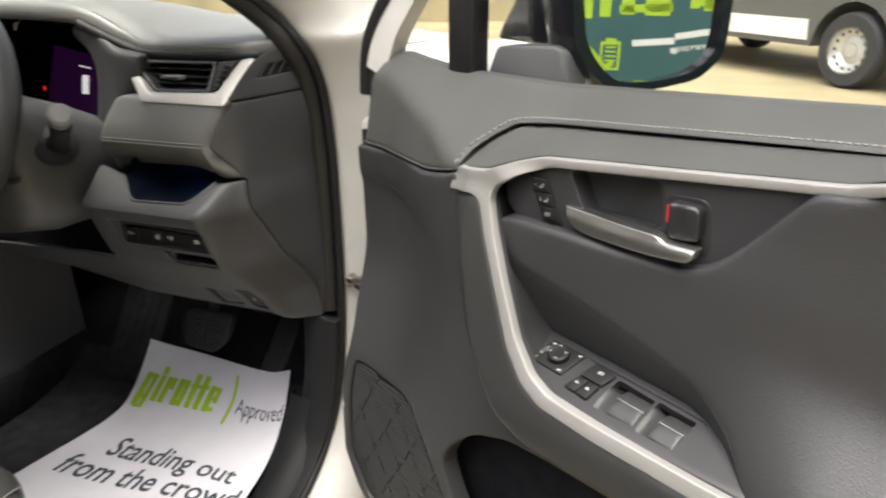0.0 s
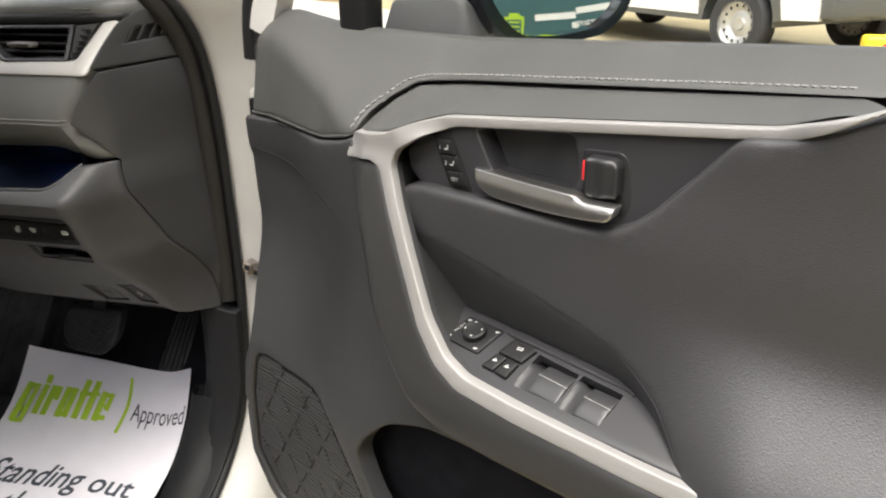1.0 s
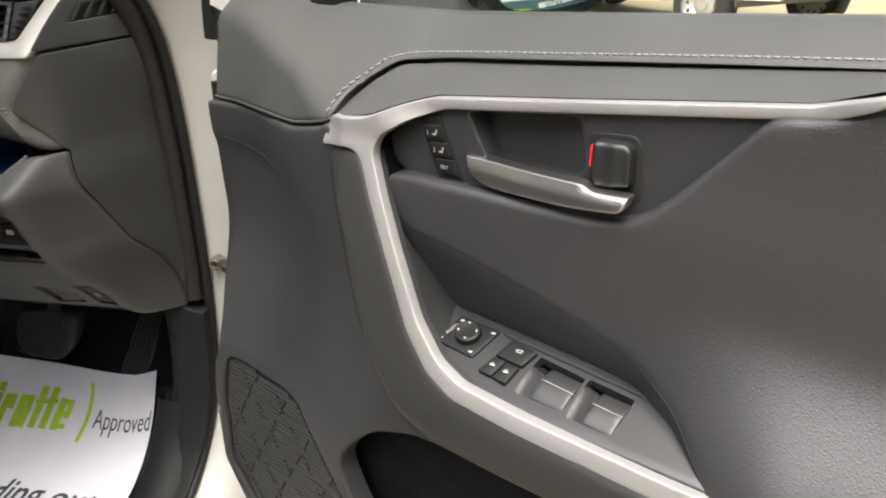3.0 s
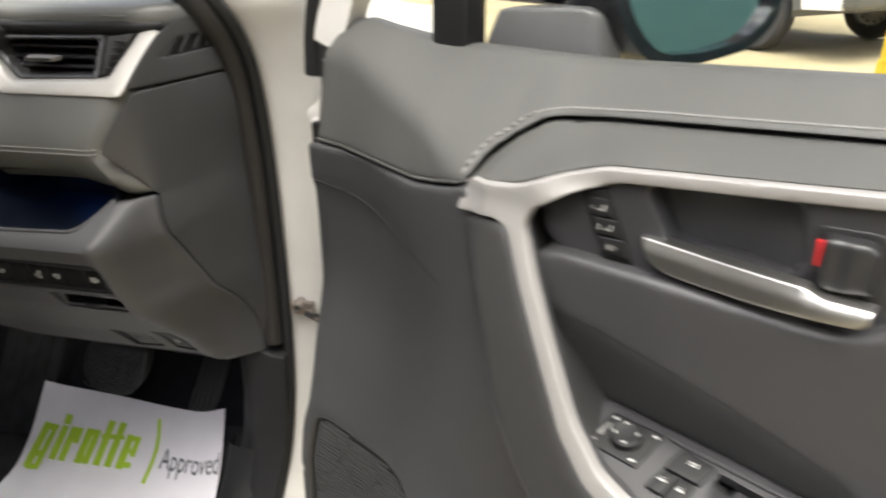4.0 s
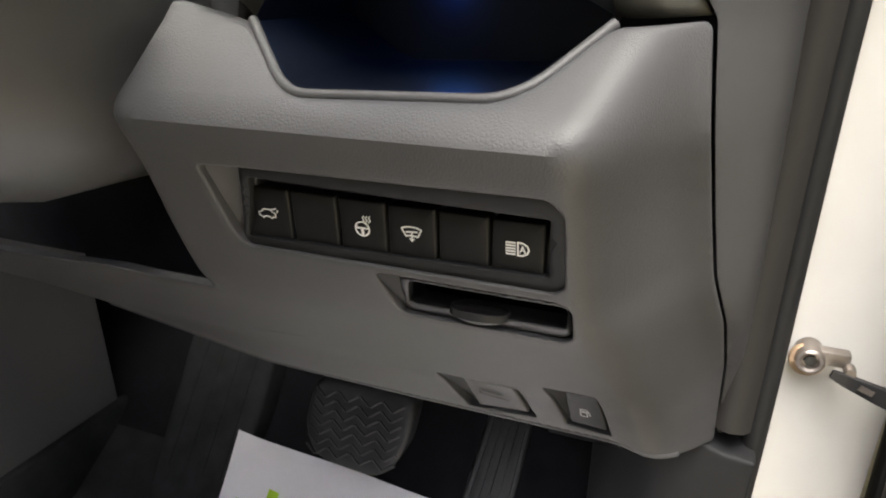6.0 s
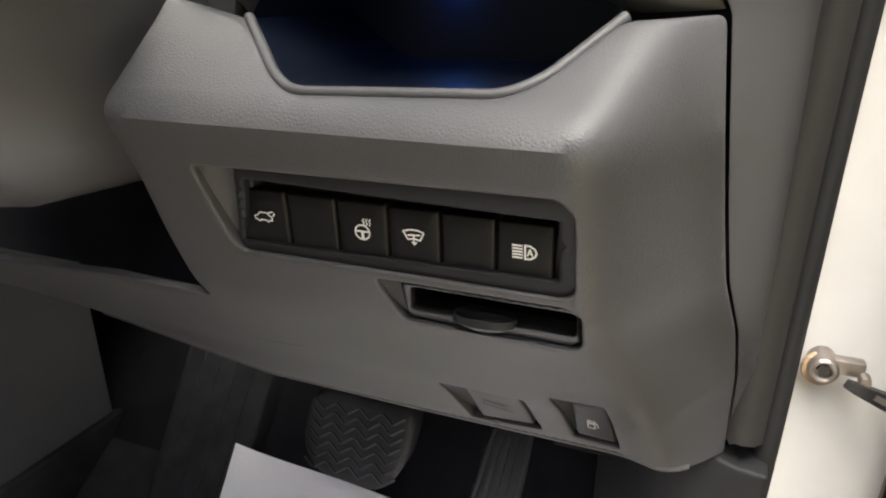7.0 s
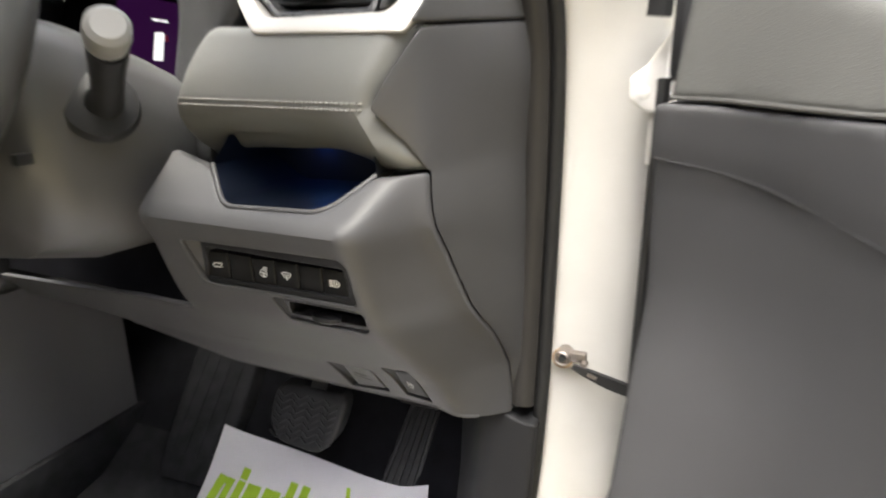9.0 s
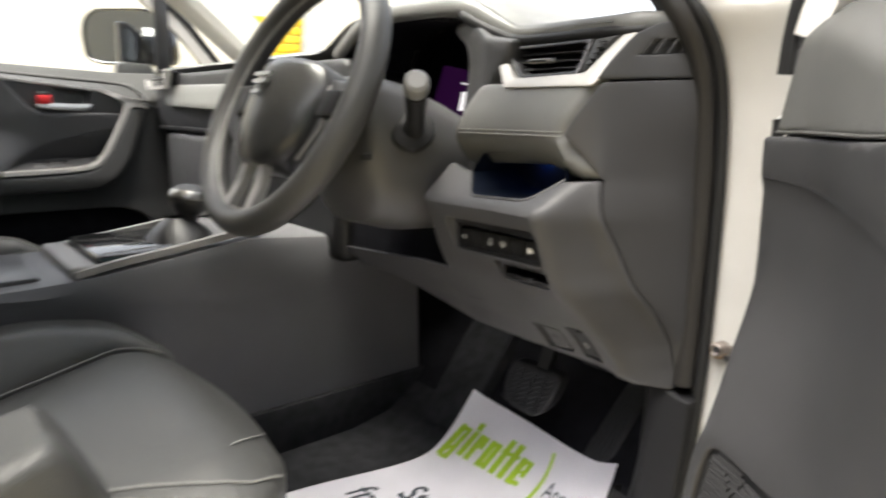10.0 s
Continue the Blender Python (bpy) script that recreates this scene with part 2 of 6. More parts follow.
def sheet(outer, depth, holes=(), step=0.012, rnd=0.004, skirt=0.01, lift=0.0, hole_rnd=True, hole_skirt=None, place=None):
    """A moulded panel over the plane (a, b): its outline and holes, with rolled edges of radius rnd and turned-back rims of depth skirt.
    depth(a, b) is how far the surface lies behind the plane. place maps (a, depth, b) into the thing's space. Returns verts and faces."""
    loops = []
    for k, lp in enumerate((outer, *holes)):
        lp = resample(lp, step)
        if (area(lp) > 0) != (k == 0):
            lp = lp[::-1]
        loops.append(lp)
    pts, edges = [], []
    for lp in loops:
        s = len(pts)
        pts += list(lp)
        edges += [(s + i, s + (i + 1) % len(lp)) for i in range(len(lp))]
    nb = len(pts)
    extra = []
    if rnd > 0:
        for k, lp in enumerate(loops):
            if k and not hole_rnd:
                continue
            tan = np.roll(lp, -1, 0) - np.roll(lp, 1, 0)
            tan /= np.maximum(np.linalg.norm(tan, axis=1, keepdims=True), 1e-9)
            nor = np.stack([-tan[:, 1], tan[:, 0]], 1)
            for f in (0.12, 0.4, 1.0):
                q = lp + nor * rnd * f
                d = edge_distance(q, loops)
                extra.append(q[np.abs(d - rnd * f) < rnd * f * 0.12 + 1e-6])
    lo, hi = loops[0].min(0), loops[0].max(0)
    gx, gy = np.meshgrid(np.arange(lo[0], hi[0], step), np.arange(lo[1], hi[1], step))
    g = np.stack([gx.ravel(), gy.ravel()], 1)
    g[:, 0] += (np.round((g[:, 1] - lo[1]) / step) % 2) * step * 0.5
    ok = inside(g, loops[0])
    for h in loops[1:]:
        ok &= ~inside(g, h)
    g = g[ok]
    if len(g):
        g = g[edge_distance(g, loops) > max(step * 0.45, rnd * 1.15)]
    extra.append(g)
    ex = np.concatenate([e for e in extra if len(e)] or [np.zeros((0, 2))])
    allp = [Vector(p) for p in pts] + [Vector(p) for p in ex]
    vs, _, fs, _, _, _ = delaunay_2d_cdt(allp, edges, [], 0, 1e-6)
    v = np.array([tuple(p) for p in vs])
    f = np.array([t for t in fs if len(t) == 3])
    cen = v[f].mean(1)
    ok = inside(cen, loops[0])
    for h in loops[1:]:
        ok &= ~inside(cen, h)
    f = f[ok]
    if hole_rnd:
        d = edge_distance(v, loops)
    else:
        d = edge_distance(v, loops[:1])
    y = depth(v[:, 0], v[:, 1]) - lift
    if rnd > 0:
        q = np.clip(rnd - d, 0, rnd)
        y = y + (rnd - np.sqrt(np.maximum(rnd * rnd - q * q, 0)))
    verts = np.stack([v[:, 0], y, v[:, 1]], 1)
    faces = [tuple(t) for t in f]
    count = {}
    for t in faces:
        for i in range(3):
            e = (t[i], t[(i + 1) % 3])
            count[e] = count.get(e, 0) + 1
    rim = [e for e in count if (e[1], e[0]) not in count]
    back, add = {}, []
    hs = skirt if hole_skirt is None else hole_skirt
    dout = edge_distance(v, loops[:1])
    for a, b in rim:
        for i in (a, b):
            if i not in back:
                back[i] = len(verts) + len(add)
                p = verts[i].copy()
                p[1] += skirt if dout[i] < 1e-5 else hs
                add.append(p)
        faces.append((b, a, back[a], back[b]))
    if add:
        verts = np.concatenate([verts, np.array(add)])
    if place is not None:
        verts = place(verts)
    return verts, faces


def panel(name, mat, parent, outer, depth, label="", sharp=38.0, **kw):
    if not callable(depth):
        level = depth
        depth = lambda a, b: np.full(len(a), level)
    v, f = sheet(outer, depth, **kw)
    return mesh_part(name, v, f, mat, parent, label, sharp)


def sweep(path, section, closed=False, up=(0, 0, 1), scale=None, caps=True, ring=True):
    """A section of (side, up) points carried along a path. scale: a factor for each path point. Returns verts and faces."""
    path = [Vector(p) for p in path]
    n, k = len(path), len(section)
    verts, faces = [], []
    for i, p in enumerate(path):
        a = path[i - 1] if (i or closed) else p
        b = path[(i + 1) % n] if (i < n - 1 or closed) else p
        t = (b - a).normalized()
        s = t.cross(Vector(up))
        s = s.normalized() if s.length > 1e-6 else Vector((1, 0, 0))
        w = s.cross(t)
        f = scale[i] if scale else 1
        verts += [p + s * x * f + w * z * f for x, z in section]
    for i in range(n if closed else n - 1):
        for j in range(k if ring else k - 1):
            a, b = i * k, ((i + 1) % n) * k
            faces.append((a + j, a + (j + 1) % k, b + (j + 1) % k, b + j))
    if caps and not closed and ring:
        faces += [tuple(range(k))[::-1], tuple((n - 1) * k + j for j in range(k))]
    return verts, faces


def circle(rx, ry=None, n=12, turn=0.0):
    ry = rx if ry is None else ry
    return [(rx * math.cos(2 * math.pi * i / n + turn), ry * math.sin(2 * math.pi * i / n + turn)) for i in range(n)]


def curve(pts, n=8):
    """A smooth line through the points."""
    p = [np.array(q, float) for q in pts]
    out = []
    for i in range(len(p) - 1):
        a, b, c, d = p[max(i - 1, 0)], p[i], p[i + 1], p[min(i + 2, len(p) - 1)]
        for k in range(n):
            t = k / n
            out.append(0.5 * (2 * b + (c - a) * t + (2 * a - 5 * b + 4 * c - d) * t * t + (3 * b - a - 3 * c + d) * t ** 3))
    return out + [p[-1]]


def rbox(x0, x1, y0, y1, z0, z1, r=0.004, seg=2):
    bm = bmesh.new()
    bmesh.ops.create_cube(bm, size=1)
    bmesh.ops.scale(bm, vec=(x1 - x0, y1 - y0, z1 - z0), verts=bm.verts)
    bmesh.ops.translate(bm, vec=((x0 + x1) / 2, (y0 + y1) / 2, (z0 + z1) / 2), verts=bm.verts)
    if r:
        bmesh.ops.bevel(bm, geom=bm.edges[:], offset=min(r, 0.48 * min(x1 - x0, y1 - y0, z1 - z0)), segments=seg, profile=0.5, affect="EDGES")
    return bm


def turned(profile, n=24, axis="y"):
    """A solid of revolution: profile of (radius, along)."""
    verts, faces = [], []
    k = len(profile)
    for i in range(n):
        a = 2 * math.pi * i / n
        for r, h in profile:
            c, s = r * math.cos(a), r * math.sin(a)
            verts.append({"y": (c, h, s), "z": (c, s, h), "x": (h, c, s)}[axis])
    for i in range(n):
        for j in range(k - 1):
            a, b = i * k, ((i + 1) % n) * k
            faces.append((a + j, a + j + 1, b + j + 1, b + j))
    return verts, faces


def moved(vf, m):
    return [m @ Vector(p) for p in vf[0]], vf[1]


def joined(items):
    verts, faces = [], []
    for v, f in items:
        s = len(verts)
        verts += [tuple(p) for p in v]
        faces += [tuple(i + s for i in q) for q in f]
    return verts, faces


def letters(text, size, shear=0.0, bold=0.0, spacing=1.0):
    """The outline of a line of writing as a flat mesh: 2D points, faces and width."""
    cu = bpy.data.curves.new("writing", "FONT")
    cu.body, cu.size, cu.shear, cu.offset, cu.resolution_u, cu.space_character = text, size, shear, bold, 3, spacing
    ob = bpy.data.objects.new("writing", cu)
    scene.collection.objects.link(ob)
    me = bpy.data.meshes.new_from_object(ob.evaluated_get(bpy.context.evaluated_depsgraph_get()))
    v = np.array([tuple(p.co)[:2] for p in me.vertices])
    f = [tuple(p.vertices) for p in me.polygons]
    bpy.data.objects.remove(ob)
    bpy.data.curves.remove(cu)
    bpy.data.meshes.remove(me)
    return v, f


def rects(items):
    """Flat strokes: each (x0, z0, x1, z1, width) as a quad. Returns 2D points and faces."""
    v, f = [], []
    for x0, z0, x1, z1, w in items:
        d = np.array([x1 - x0, z1 - z0])
        d = d / max(np.linalg.norm(d), 1e-9)
        n = np.array([-d[1], d[0]]) * w / 2
        a, b = np.array([x0, z0]) - d * w * 0.3, np.array([x1, z1]) + d * w * 0.3
        s = len(v)
        v += [a - n, b - n, b + n, a + n]
        f.append((s, s + 1, s + 2, s + 3))
    return np.array(v), f


def printed(name, vf, mat, parent, place, label=""):
    """Flat printing: place maps 2D points onto the thing's surface."""
    v, f = vf
    return mesh_part(name, place(v), f, mat, parent, label, smooth=False)

# ---- the car's shell ----
CENTRE = -1.24
car = empty("car", None, "white family car with its front door open, dark grey interior", "car")


def away(path, i):
    """The way out of the door opening at a point of its edge, in the car's side plane."""
    a, b = path[max(i - 1, 0)], path[min(i + 1, len(path) - 1)]
    ty, tz = b[1] - a[1], b[2] - a[2]
    n = math.hypot(ty, tz)
    return tz / n, -ty / n


def loft(name, path, offsets, mat, parent, label=""):
    """A strip whose cross-section of (to the side, out of the opening) is carried along the opening's edge."""
    verts = []
    for i, (x, y, z) in enumerate(path):
        fy, fz = away(path, i)
        verts += [(x + dx, y + dy * fy, z + dy * fz) for dx, dy in offsets]
    k = len(offsets)
    faces = [(i * k + j, i * k + j + 1, (i + 1) * k + j + 1, (i + 1) * k + j) for i in range(len(path) - 1) for j in range(k - 1)]
    return mesh_part(name, verts, faces, mat, parent, label)


PILLAR = curve([(-0.485, -0.9, 0.355), (-0.485, -0.3, 0.352), (-0.484, 0.3, 0.35), (-0.482, 0.58, 0.352), (-0.477, 0.72, 0.375), (-0.474, 0.810, 0.43), (-0.464, 0.845, 0.52), (-0.457, 0.856, 0.65), (-0.453, 0.854, 0.85), (-0.451, 0.842, 0.96), (-0.452, 0.824, 1.02),
                (-0.462, 0.802, 1.06), (-0.49, 0.79, 1.095), (-0.54, 0.74, 1.15), (-0.60, 0.60, 1.25), (-0.66, 0.40, 1.36), (-0.70, 0.15, 1.44), (-0.72, -0.3, 1.49), (-0.72, -0.9, 1.50)], 6)
loft("door_jamb", PILLAR, [(-0.02, 0.03), (0.000, 0.014), (0.012, 0.012), (0.028, 0.015), (0.046, 0.021), (0.064, 0.030), (0.078, 0.042), (0.083, 0.056), (0.084, 0.074), (0.084, 0.12)],
     JAMB, car, "cream-white painted door jamb")
for name, off, rad, mat in (("door_seal", (-0.0125, -0.004), 0.0100, SEAL), ("seal_lip", (-0.030, 0.016), 0.012, RUBBER), ("seal_edge", (0.0035, 0.004), 0.0055, RUBBER)):
    pts = [(x + off[0], y + off[1] * away(PILLAR, i)[0], z + off[1] * away(PILLAR, i)[1]) for i, (x, y, z) in enumerate(PILLAR) if name != "door_seal" or z > 0.636]
    v, f = sweep(pts, circle(rad, rad * 1.2, 10), up=(1, 0.0, 0))
    mesh_part(name, v, f, mat, car, "black rubber seal round the door opening")
# the kick trim beside the footwell and the sill
kick = fillet([(-0.560, 0.650), (-0.484, 0.641), (-0.470, 0.636), (-0.4525, 0.634), (-0.4575, 0.52), (-0.468, 0.43), (-0.474, 0.385), (-0.476, 0.362), (-0.560, 0.362)], 0.002)


def kick_depth(x, z):
    y = np.interp(z, [0.362, 0.38, 0.40, 0.43, 0.47, 0.52, 0.58, 0.65], [0.660, 0.722, 0.766, 0.796, 0.818, 0.832, 0.838, 0.840])
    return y + 0.9 * np.clip(-0.505 - x, 0, 1) ** 1.3 * 4


panel("kick_trim", KICK, car, kick, kick_depth, "smooth dark kick panel", skirt=0.03, step=0.012, rnd=0.003)
loft("door_sill", [p for p in PILLAR if p[2] < 0.50 and p[1] < 0.85], [(-0.085, 0.030), (-0.080, 0.0), (-0.070, -0.009), (-0.045, -0.013), (-0.020, -0.010), (-0.004, 0.002)], KICK, car, "dark plastic sill trim")
v, f = sweep([(-0.42, 0.95, 0.30), (-0.425, 0.5, 0.295), (-0.43, -0.6, 0.295)], [(-0.04, 0.045), (0.02, 0.04), (0.045, 0.0), (0.04, -0.1), (-0.05, -0.1)])
mesh_part("outer_sill", v, f, JAMB, car)
# wing, bonnet and roof
WING_TOP = curve([(-0.37, 0.90), (-0.385, 0.955), (-0.43, 0.995), (-0.52, 1.012)], 4)
wing = [(x, y, z - 0.05 * ((y - 0.9) / 1.1) ** 2 if z > 0.5 else z) for y in np.linspace(0.93, 2.1, 12) for x, z in [(-0.365, 0.35), (-0.36, 0.6), (-0.362, 0.8), *[tuple(q) for q in WING_TOP]]]
k = 3 + len(WING_TOP)
mesh_part("front_wing", wing, [(i * k + j, i * k + j + 1, (i + 1) * k + j + 1, (i + 1) * k + j) for i in range(11) for j in range(k - 1)], WHITE, car)
bon = [(x, y, 1.012 + 0.05 * (1 - ((x - CENTRE) / 0.72) ** 2) - 0.05 * ((y - 0.9) / 1.1) ** 2) for y in np.linspace(1.28, 2.1, 10) for x in np.linspace(-0.526, 2 * CENTRE + 0.526, 17)]
mesh_part("bonnet", bon, [(i * 17 + j, i * 17 + j + 1, i * 17 + 18 + j, i * 17 + 17 + j) for i in range(9) for j in range(16)], WHITE, car)
far_wing = [(2 * CENTRE - x, y, z) for x, y, z in wing]
mesh_part("front_wing", far_wing, [(i * k + j, i * k + j + 1, (i + 1) * k + j + 1, (i + 1) * k + j) for i in range(11) for j in range(k - 1)], WHITE, car)
cowl = [(x, y, z) for y, z in ((0.93, 0.985), (1.28, 1.0)) for x in (-0.53, 2 * CENTRE + 0.53)]
mesh_part("cowl", cowl, [(0, 1, 3, 2)], BLACK, car)
nose = rbox(2 * CENTRE + 0.37, -0.37, 2.06, 2.1, 0.35, 0.95, 0.015)
part("front_bumper", nose, WHITE, car)
roof = [(CENTRE + s * (0.56 - 0.05 * abs(t)), y, 1.58 - 0.10 * abs(s) ** 3 - 0.07 * max(0, y - 0.1)) for y in np.linspace(-2.2, 0.42, 10) for s, t in [(q, 0) for q in np.linspace(-1, 1, 9)]]
roof += [(x, y, z - 0.05) for x, y, z in roof]
rf = [(i * 9 + j, i * 9 + j + 1, i * 9 + 10 + j, i * 9 + 9 + j) for i in range(9) for j in range(8)]
mesh_part("roof", roof, rf + [tuple(q + 90 for q in reversed(t)) for t in rf], WHITE, car)
lining = [(x, y, z - 0.012) for x, y, z in roof[90:]]
mesh_part("headlining", lining, rf, HEAD, car, "pale cloth headlining")
ws = [(CENTRE + s * w, y, z) for y, z, w in ((1.22, 1.03, 0.70), (0.85, 1.30, 0.64), (0.42, 1.53, 0.54)) for s in (-1, -0.5, 0, 0.5, 1)]
glass = mesh_part("windscreen", ws, [(i * 5 + j, i * 5 + j + 1, i * 5 + 6 + j, i * 5 + 5 + j) for i in range(2) for j in range(4)], GLASS, car)
glass.visible_shadow = False
# far pillar, far rail and the closed rear of the cabin
v, f = sweep(curve([(-2.0, 1.12, 1.0), (-1.95, 0.85, 1.21), (-1.84, 0.45, 1.46), (-1.80, 0.1, 1.52), (-1.80, -2.0, 1.5)], 6), circle(0.05, 0.035, 10))
mesh_part("far_pillar", v, f, HEAD, car, "pale lined windscreen pillar")
v, f = sweep(curve([(-0.60, 0.73, 1.15), (-0.66, 0.58, 1.26), (-0.72, 0.38, 1.38), (-0.76, 0.12, 1.46), (-0.77, -0.9, 1.5)], 6), circle(0.045, 0.03, 10))
mesh_part("near_pillar", v, f, HEAD, car, "pale lined windscreen pillar")
part("rear_bulkhead", rbox(2 * CENTRE + 0.5, -0.5, -2.2, -2.15, 0.3, 1.5, 0.01), HEAD, car)
for side_x in (0.0, 2 * CENTRE):
    flip = -1 if side_x else 1
    v, f = sweep([(side_x - flip * x, y, z) for x, y, z in ((0.50, -0.27, 0.30), (0.50, -0.27, 0.98), (0.57, -0.28, 1.20), (0.68, -0.30, 1.49))], [(-0.05, -0.10), (0.05, -0.10), (0.05, 0.10), (-0.05, 0.10)], up=(1, 0, 0))
    mesh_part("centre_pillar", v, f, PLASTIC, car, "dark trimmed centre pillar")
# the closed rear doors with their tinted windows
for x0, sgn in ((-0.395, 1), (2 * CENTRE + 0.395, -1)):
    on_side = lambda v, x0=x0, sgn=sgn: np.stack([x0 - sgn * v[:, 1], v[:, 0], v[:, 2]], 1)
    lean = lambda a, b: 0.30 * np.clip(b - 1.0, 0, 1) ** 1.1 + 0.06 * np.clip(0.6 - b, 0, 1)
    wind = fillet([(-1.95, 1.02), (-1.80, 1.36), (-0.40, 1.40), (-0.36, 1.0)], 0.04)
    rear_side = panel("rear_door", WHITE, car, fillet([(-2.18, 0.30), (-2.18, 1.46), (-0.17, 1.50), (-0.17, 0.30)], 0.02), lean, "white closed rear door", holes=[wind], step=0.08, rnd=0.01, skirt=0.05, place=on_side)
    panel("rear_window", GLOSS, rear_side, wind, lambda a, b: lean(a, b) + 0.02, "dark tinted rear window", step=0.1, rnd=0.0, skirt=0.004, place=on_side)
# carpet: a flat floor that rises at the front, and the tunnel side
prof = [(-2.2, 0.365), (0.3, 0.365), (0.78, 0.37), (0.86, 0.385), (0.93, 0.43), (1.03, 0.53), (1.12, 0.66), (1.14, 0.95)]
carpet = [(x, y, z) for y, z in prof for x in np.linspace(-0.48, 2 * CENTRE + 0.48, 9)]
mesh_part("carpet", carpet, [(i * 9 + j, i * 9 + j + 1, i * 9 + 10 + j, i * 9 + 9 + j) for i in range(4) for j in range(8)], CARPET, car, "black carpet in the footwell")
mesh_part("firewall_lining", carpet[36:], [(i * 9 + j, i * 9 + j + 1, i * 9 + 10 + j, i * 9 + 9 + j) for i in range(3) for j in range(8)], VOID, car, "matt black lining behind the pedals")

# ---- hinges and check strap between jamb and door ----
# made-up black block: stops light from the ground reaching the jamb edge
part("gap_light_blocker", rbox(-0.371, -0.335, 0.903, 0.925, 0.36, 0.985, 0.004), RUBBER, car, "added black block that keeps ground light off the jamb edge")
z, h = 0.50, 0.07
hg = part("door_hinge", rbox(-0.404, -0.350, 0.909, 0.917, z - h / 2, z + h / 2, 0.003), JAMB, car, "white painted steel hinge")
hm = Matrix.Translation((-0.352, 0.905, z))
v, f = turned([(0.0, -h / 2), (0.011, -h / 2), (0.013, -h / 2 + 0.003), (0.013, h / 2 - 0.003), (0.011, h / 2), (0.0, h / 2)], 16, "z")
mesh_part("hinge_pin", *moved((v, f), hm), JAMB, hg)
part("door_leaf", rbox(-0.350, -0.292, 0.883, 0.893, z - h / 2, z + h / 2, 0.003), JAMB, hg)
# the upper hinge: a cranked leaf with its knuckle, an arm and a bolted foot
leaf = fillet([(-0.389, 0.957), (-0.377, 0.966), (-0.353, 1.004), (-0.348, 1.004), (-0.348, 0.930), (-0.374, 0.9305), (-0.388, 0.940)], 0.004)
hg = panel("door_hinge", JAMB, car, leaf, 0.833, "white painted steel hinge", step=0.012, rnd=0.003, skirt=0.012)
v, f = turned([(0.0, -0.004), (0.004, -0.004), (0.0055, -0.003), (0.007, -0.002), (0.0075, 0.0), (0.0075, 0.01)], 20, "y")
mesh_part("hinge_pin", *moved((v, f), Matrix.Translation((-0.378, 0.836, 0.9455))), JAMB, hg)
panel("hinge_arm", JAMB, hg, fillet([(-0.3735, 0.932), (-0.357, 0.932), (-0.3585, 0.906), (-0.366, 0.888), (-0.375, 0.886)], 0.004), lambda a, b: 0.842 + 0.2 * (0.93 - b), step=0.012, rnd=0.003, skirt=0.012)
panel("hinge_foot", JAMB, hg, fillet([(-0.3705, 0.882), (-0.362, 0.888), (-0.349, 0.879), (-0.3435, 0.839), (-0.362, 0.836)], 0.004), 0.838, step=0.012, rnd=0.003, skirt=0.02)
for x, z in ((-0.3515, 0.869), (-0.348, 0.846)):
    v, f = turned([(0.0, -0.005), (0.0042, -0.005), (0.0048, -0.003), (0.0048, 0.003)], 6, "y")
    mesh_part("hinge_bolt", *moved((v, f), Matrix.Translation((x, 0.838, z))), STEEL, hg)
strap = empty("door_check_strap", pose(0, 0, 0), "black door check strap bolted to the white jamb", "door strap")
bolt = Matrix.Translation((-0.434, 0.858, 0.702))
v, f = turned([(0.0, -0.002), (0.0042, -0.002), (0.0048, -0.0045), (0.0062, -0.0052), (0.0076, -0.0042), (0.0080, 0.0), (0.0080, 0.012)], 24, "y")
mesh_part("bolt_eye", *moved((v, f), bolt), STEEL, strap, "worn zinc bolt eye with brown primer")
v, f = turned([(0.0, -0.003), (0.0036, -0.003), (0.0042, 0.0), (0.0042, 0.006)], 6, "y")
mesh_part("bolt_socket", *moved((v, f), bolt @ pose(0, -0.0005, 0)), BLACK, strap)
v, f = turned([(0.0, -0.001), (0.0095, -0.001), (0.0100, 0.0), (0.0100, 0.003)], 24, "y")
mesh_part("primer_ring", *moved((v, f), bolt @ pose(-0.0008, 0.002, -0.0025)), RUST, strap)
part("strap_bracket", rbox(-0.430, -0.413, 0.857, 0.866, 0.6990, 0.7085, 0.002, 2), STEEL, strap, "small tan zinc bracket")
v, f = turned([(0.0, -0.003), (0.0028, -0.003), (0.0034, 0.0), (0.0034, 0.004)], 12, "y")
mesh_part("bracket_rivet", *moved((v, f), Matrix.Translation((-0.4135, 0.854, 0.7000))), STEEL, strap)
v, f = sweep(curve([(-0.423, 0.851, 0.6985), (-0.410, 0.852, 0.6935), (-0.385, 0.862, 0.681), (-0.345, 0.872, 0.668), (-0.29, 0.866, 0.660)], 5), [(-0.0026, -0.0040), (0.0026, -0.0040), (0.0026, 0.0040), (-0.0026, 0.0040)],
             scale=[0.55 + 0.75 * min(1, i / 9) for i in range(21)])
mesh_part("strap_arm", v, f, BLACK, strap)
v, f = sweep([(-0.4085, 0.8475, 0.6945), (-0.4010, 0.8500, 0.6905)], [(-0.0006, -0.0016), (0.0006, -0.0016), (0.0006, 0.0016), (-0.0006, 0.0016)])
mesh_part("arm_slot", v, f, STEEL, strap)
clip = empty("wiring_clip", pose(-0.3605, 0.8600, 0.6310, 0, 0, -27), "small white plastic clip on the door's hinge edge", "clip")
part("clip_body", rbox(-0.010, 0.006, -0.006, 0.012, -0.005, 0.004, 0.002), MARK, clip)
part("clip_tongue", rbox(-0.002, 0.002, -0.007, 0.002, 0.003, 0.011, 0.0015), MARK, clip)
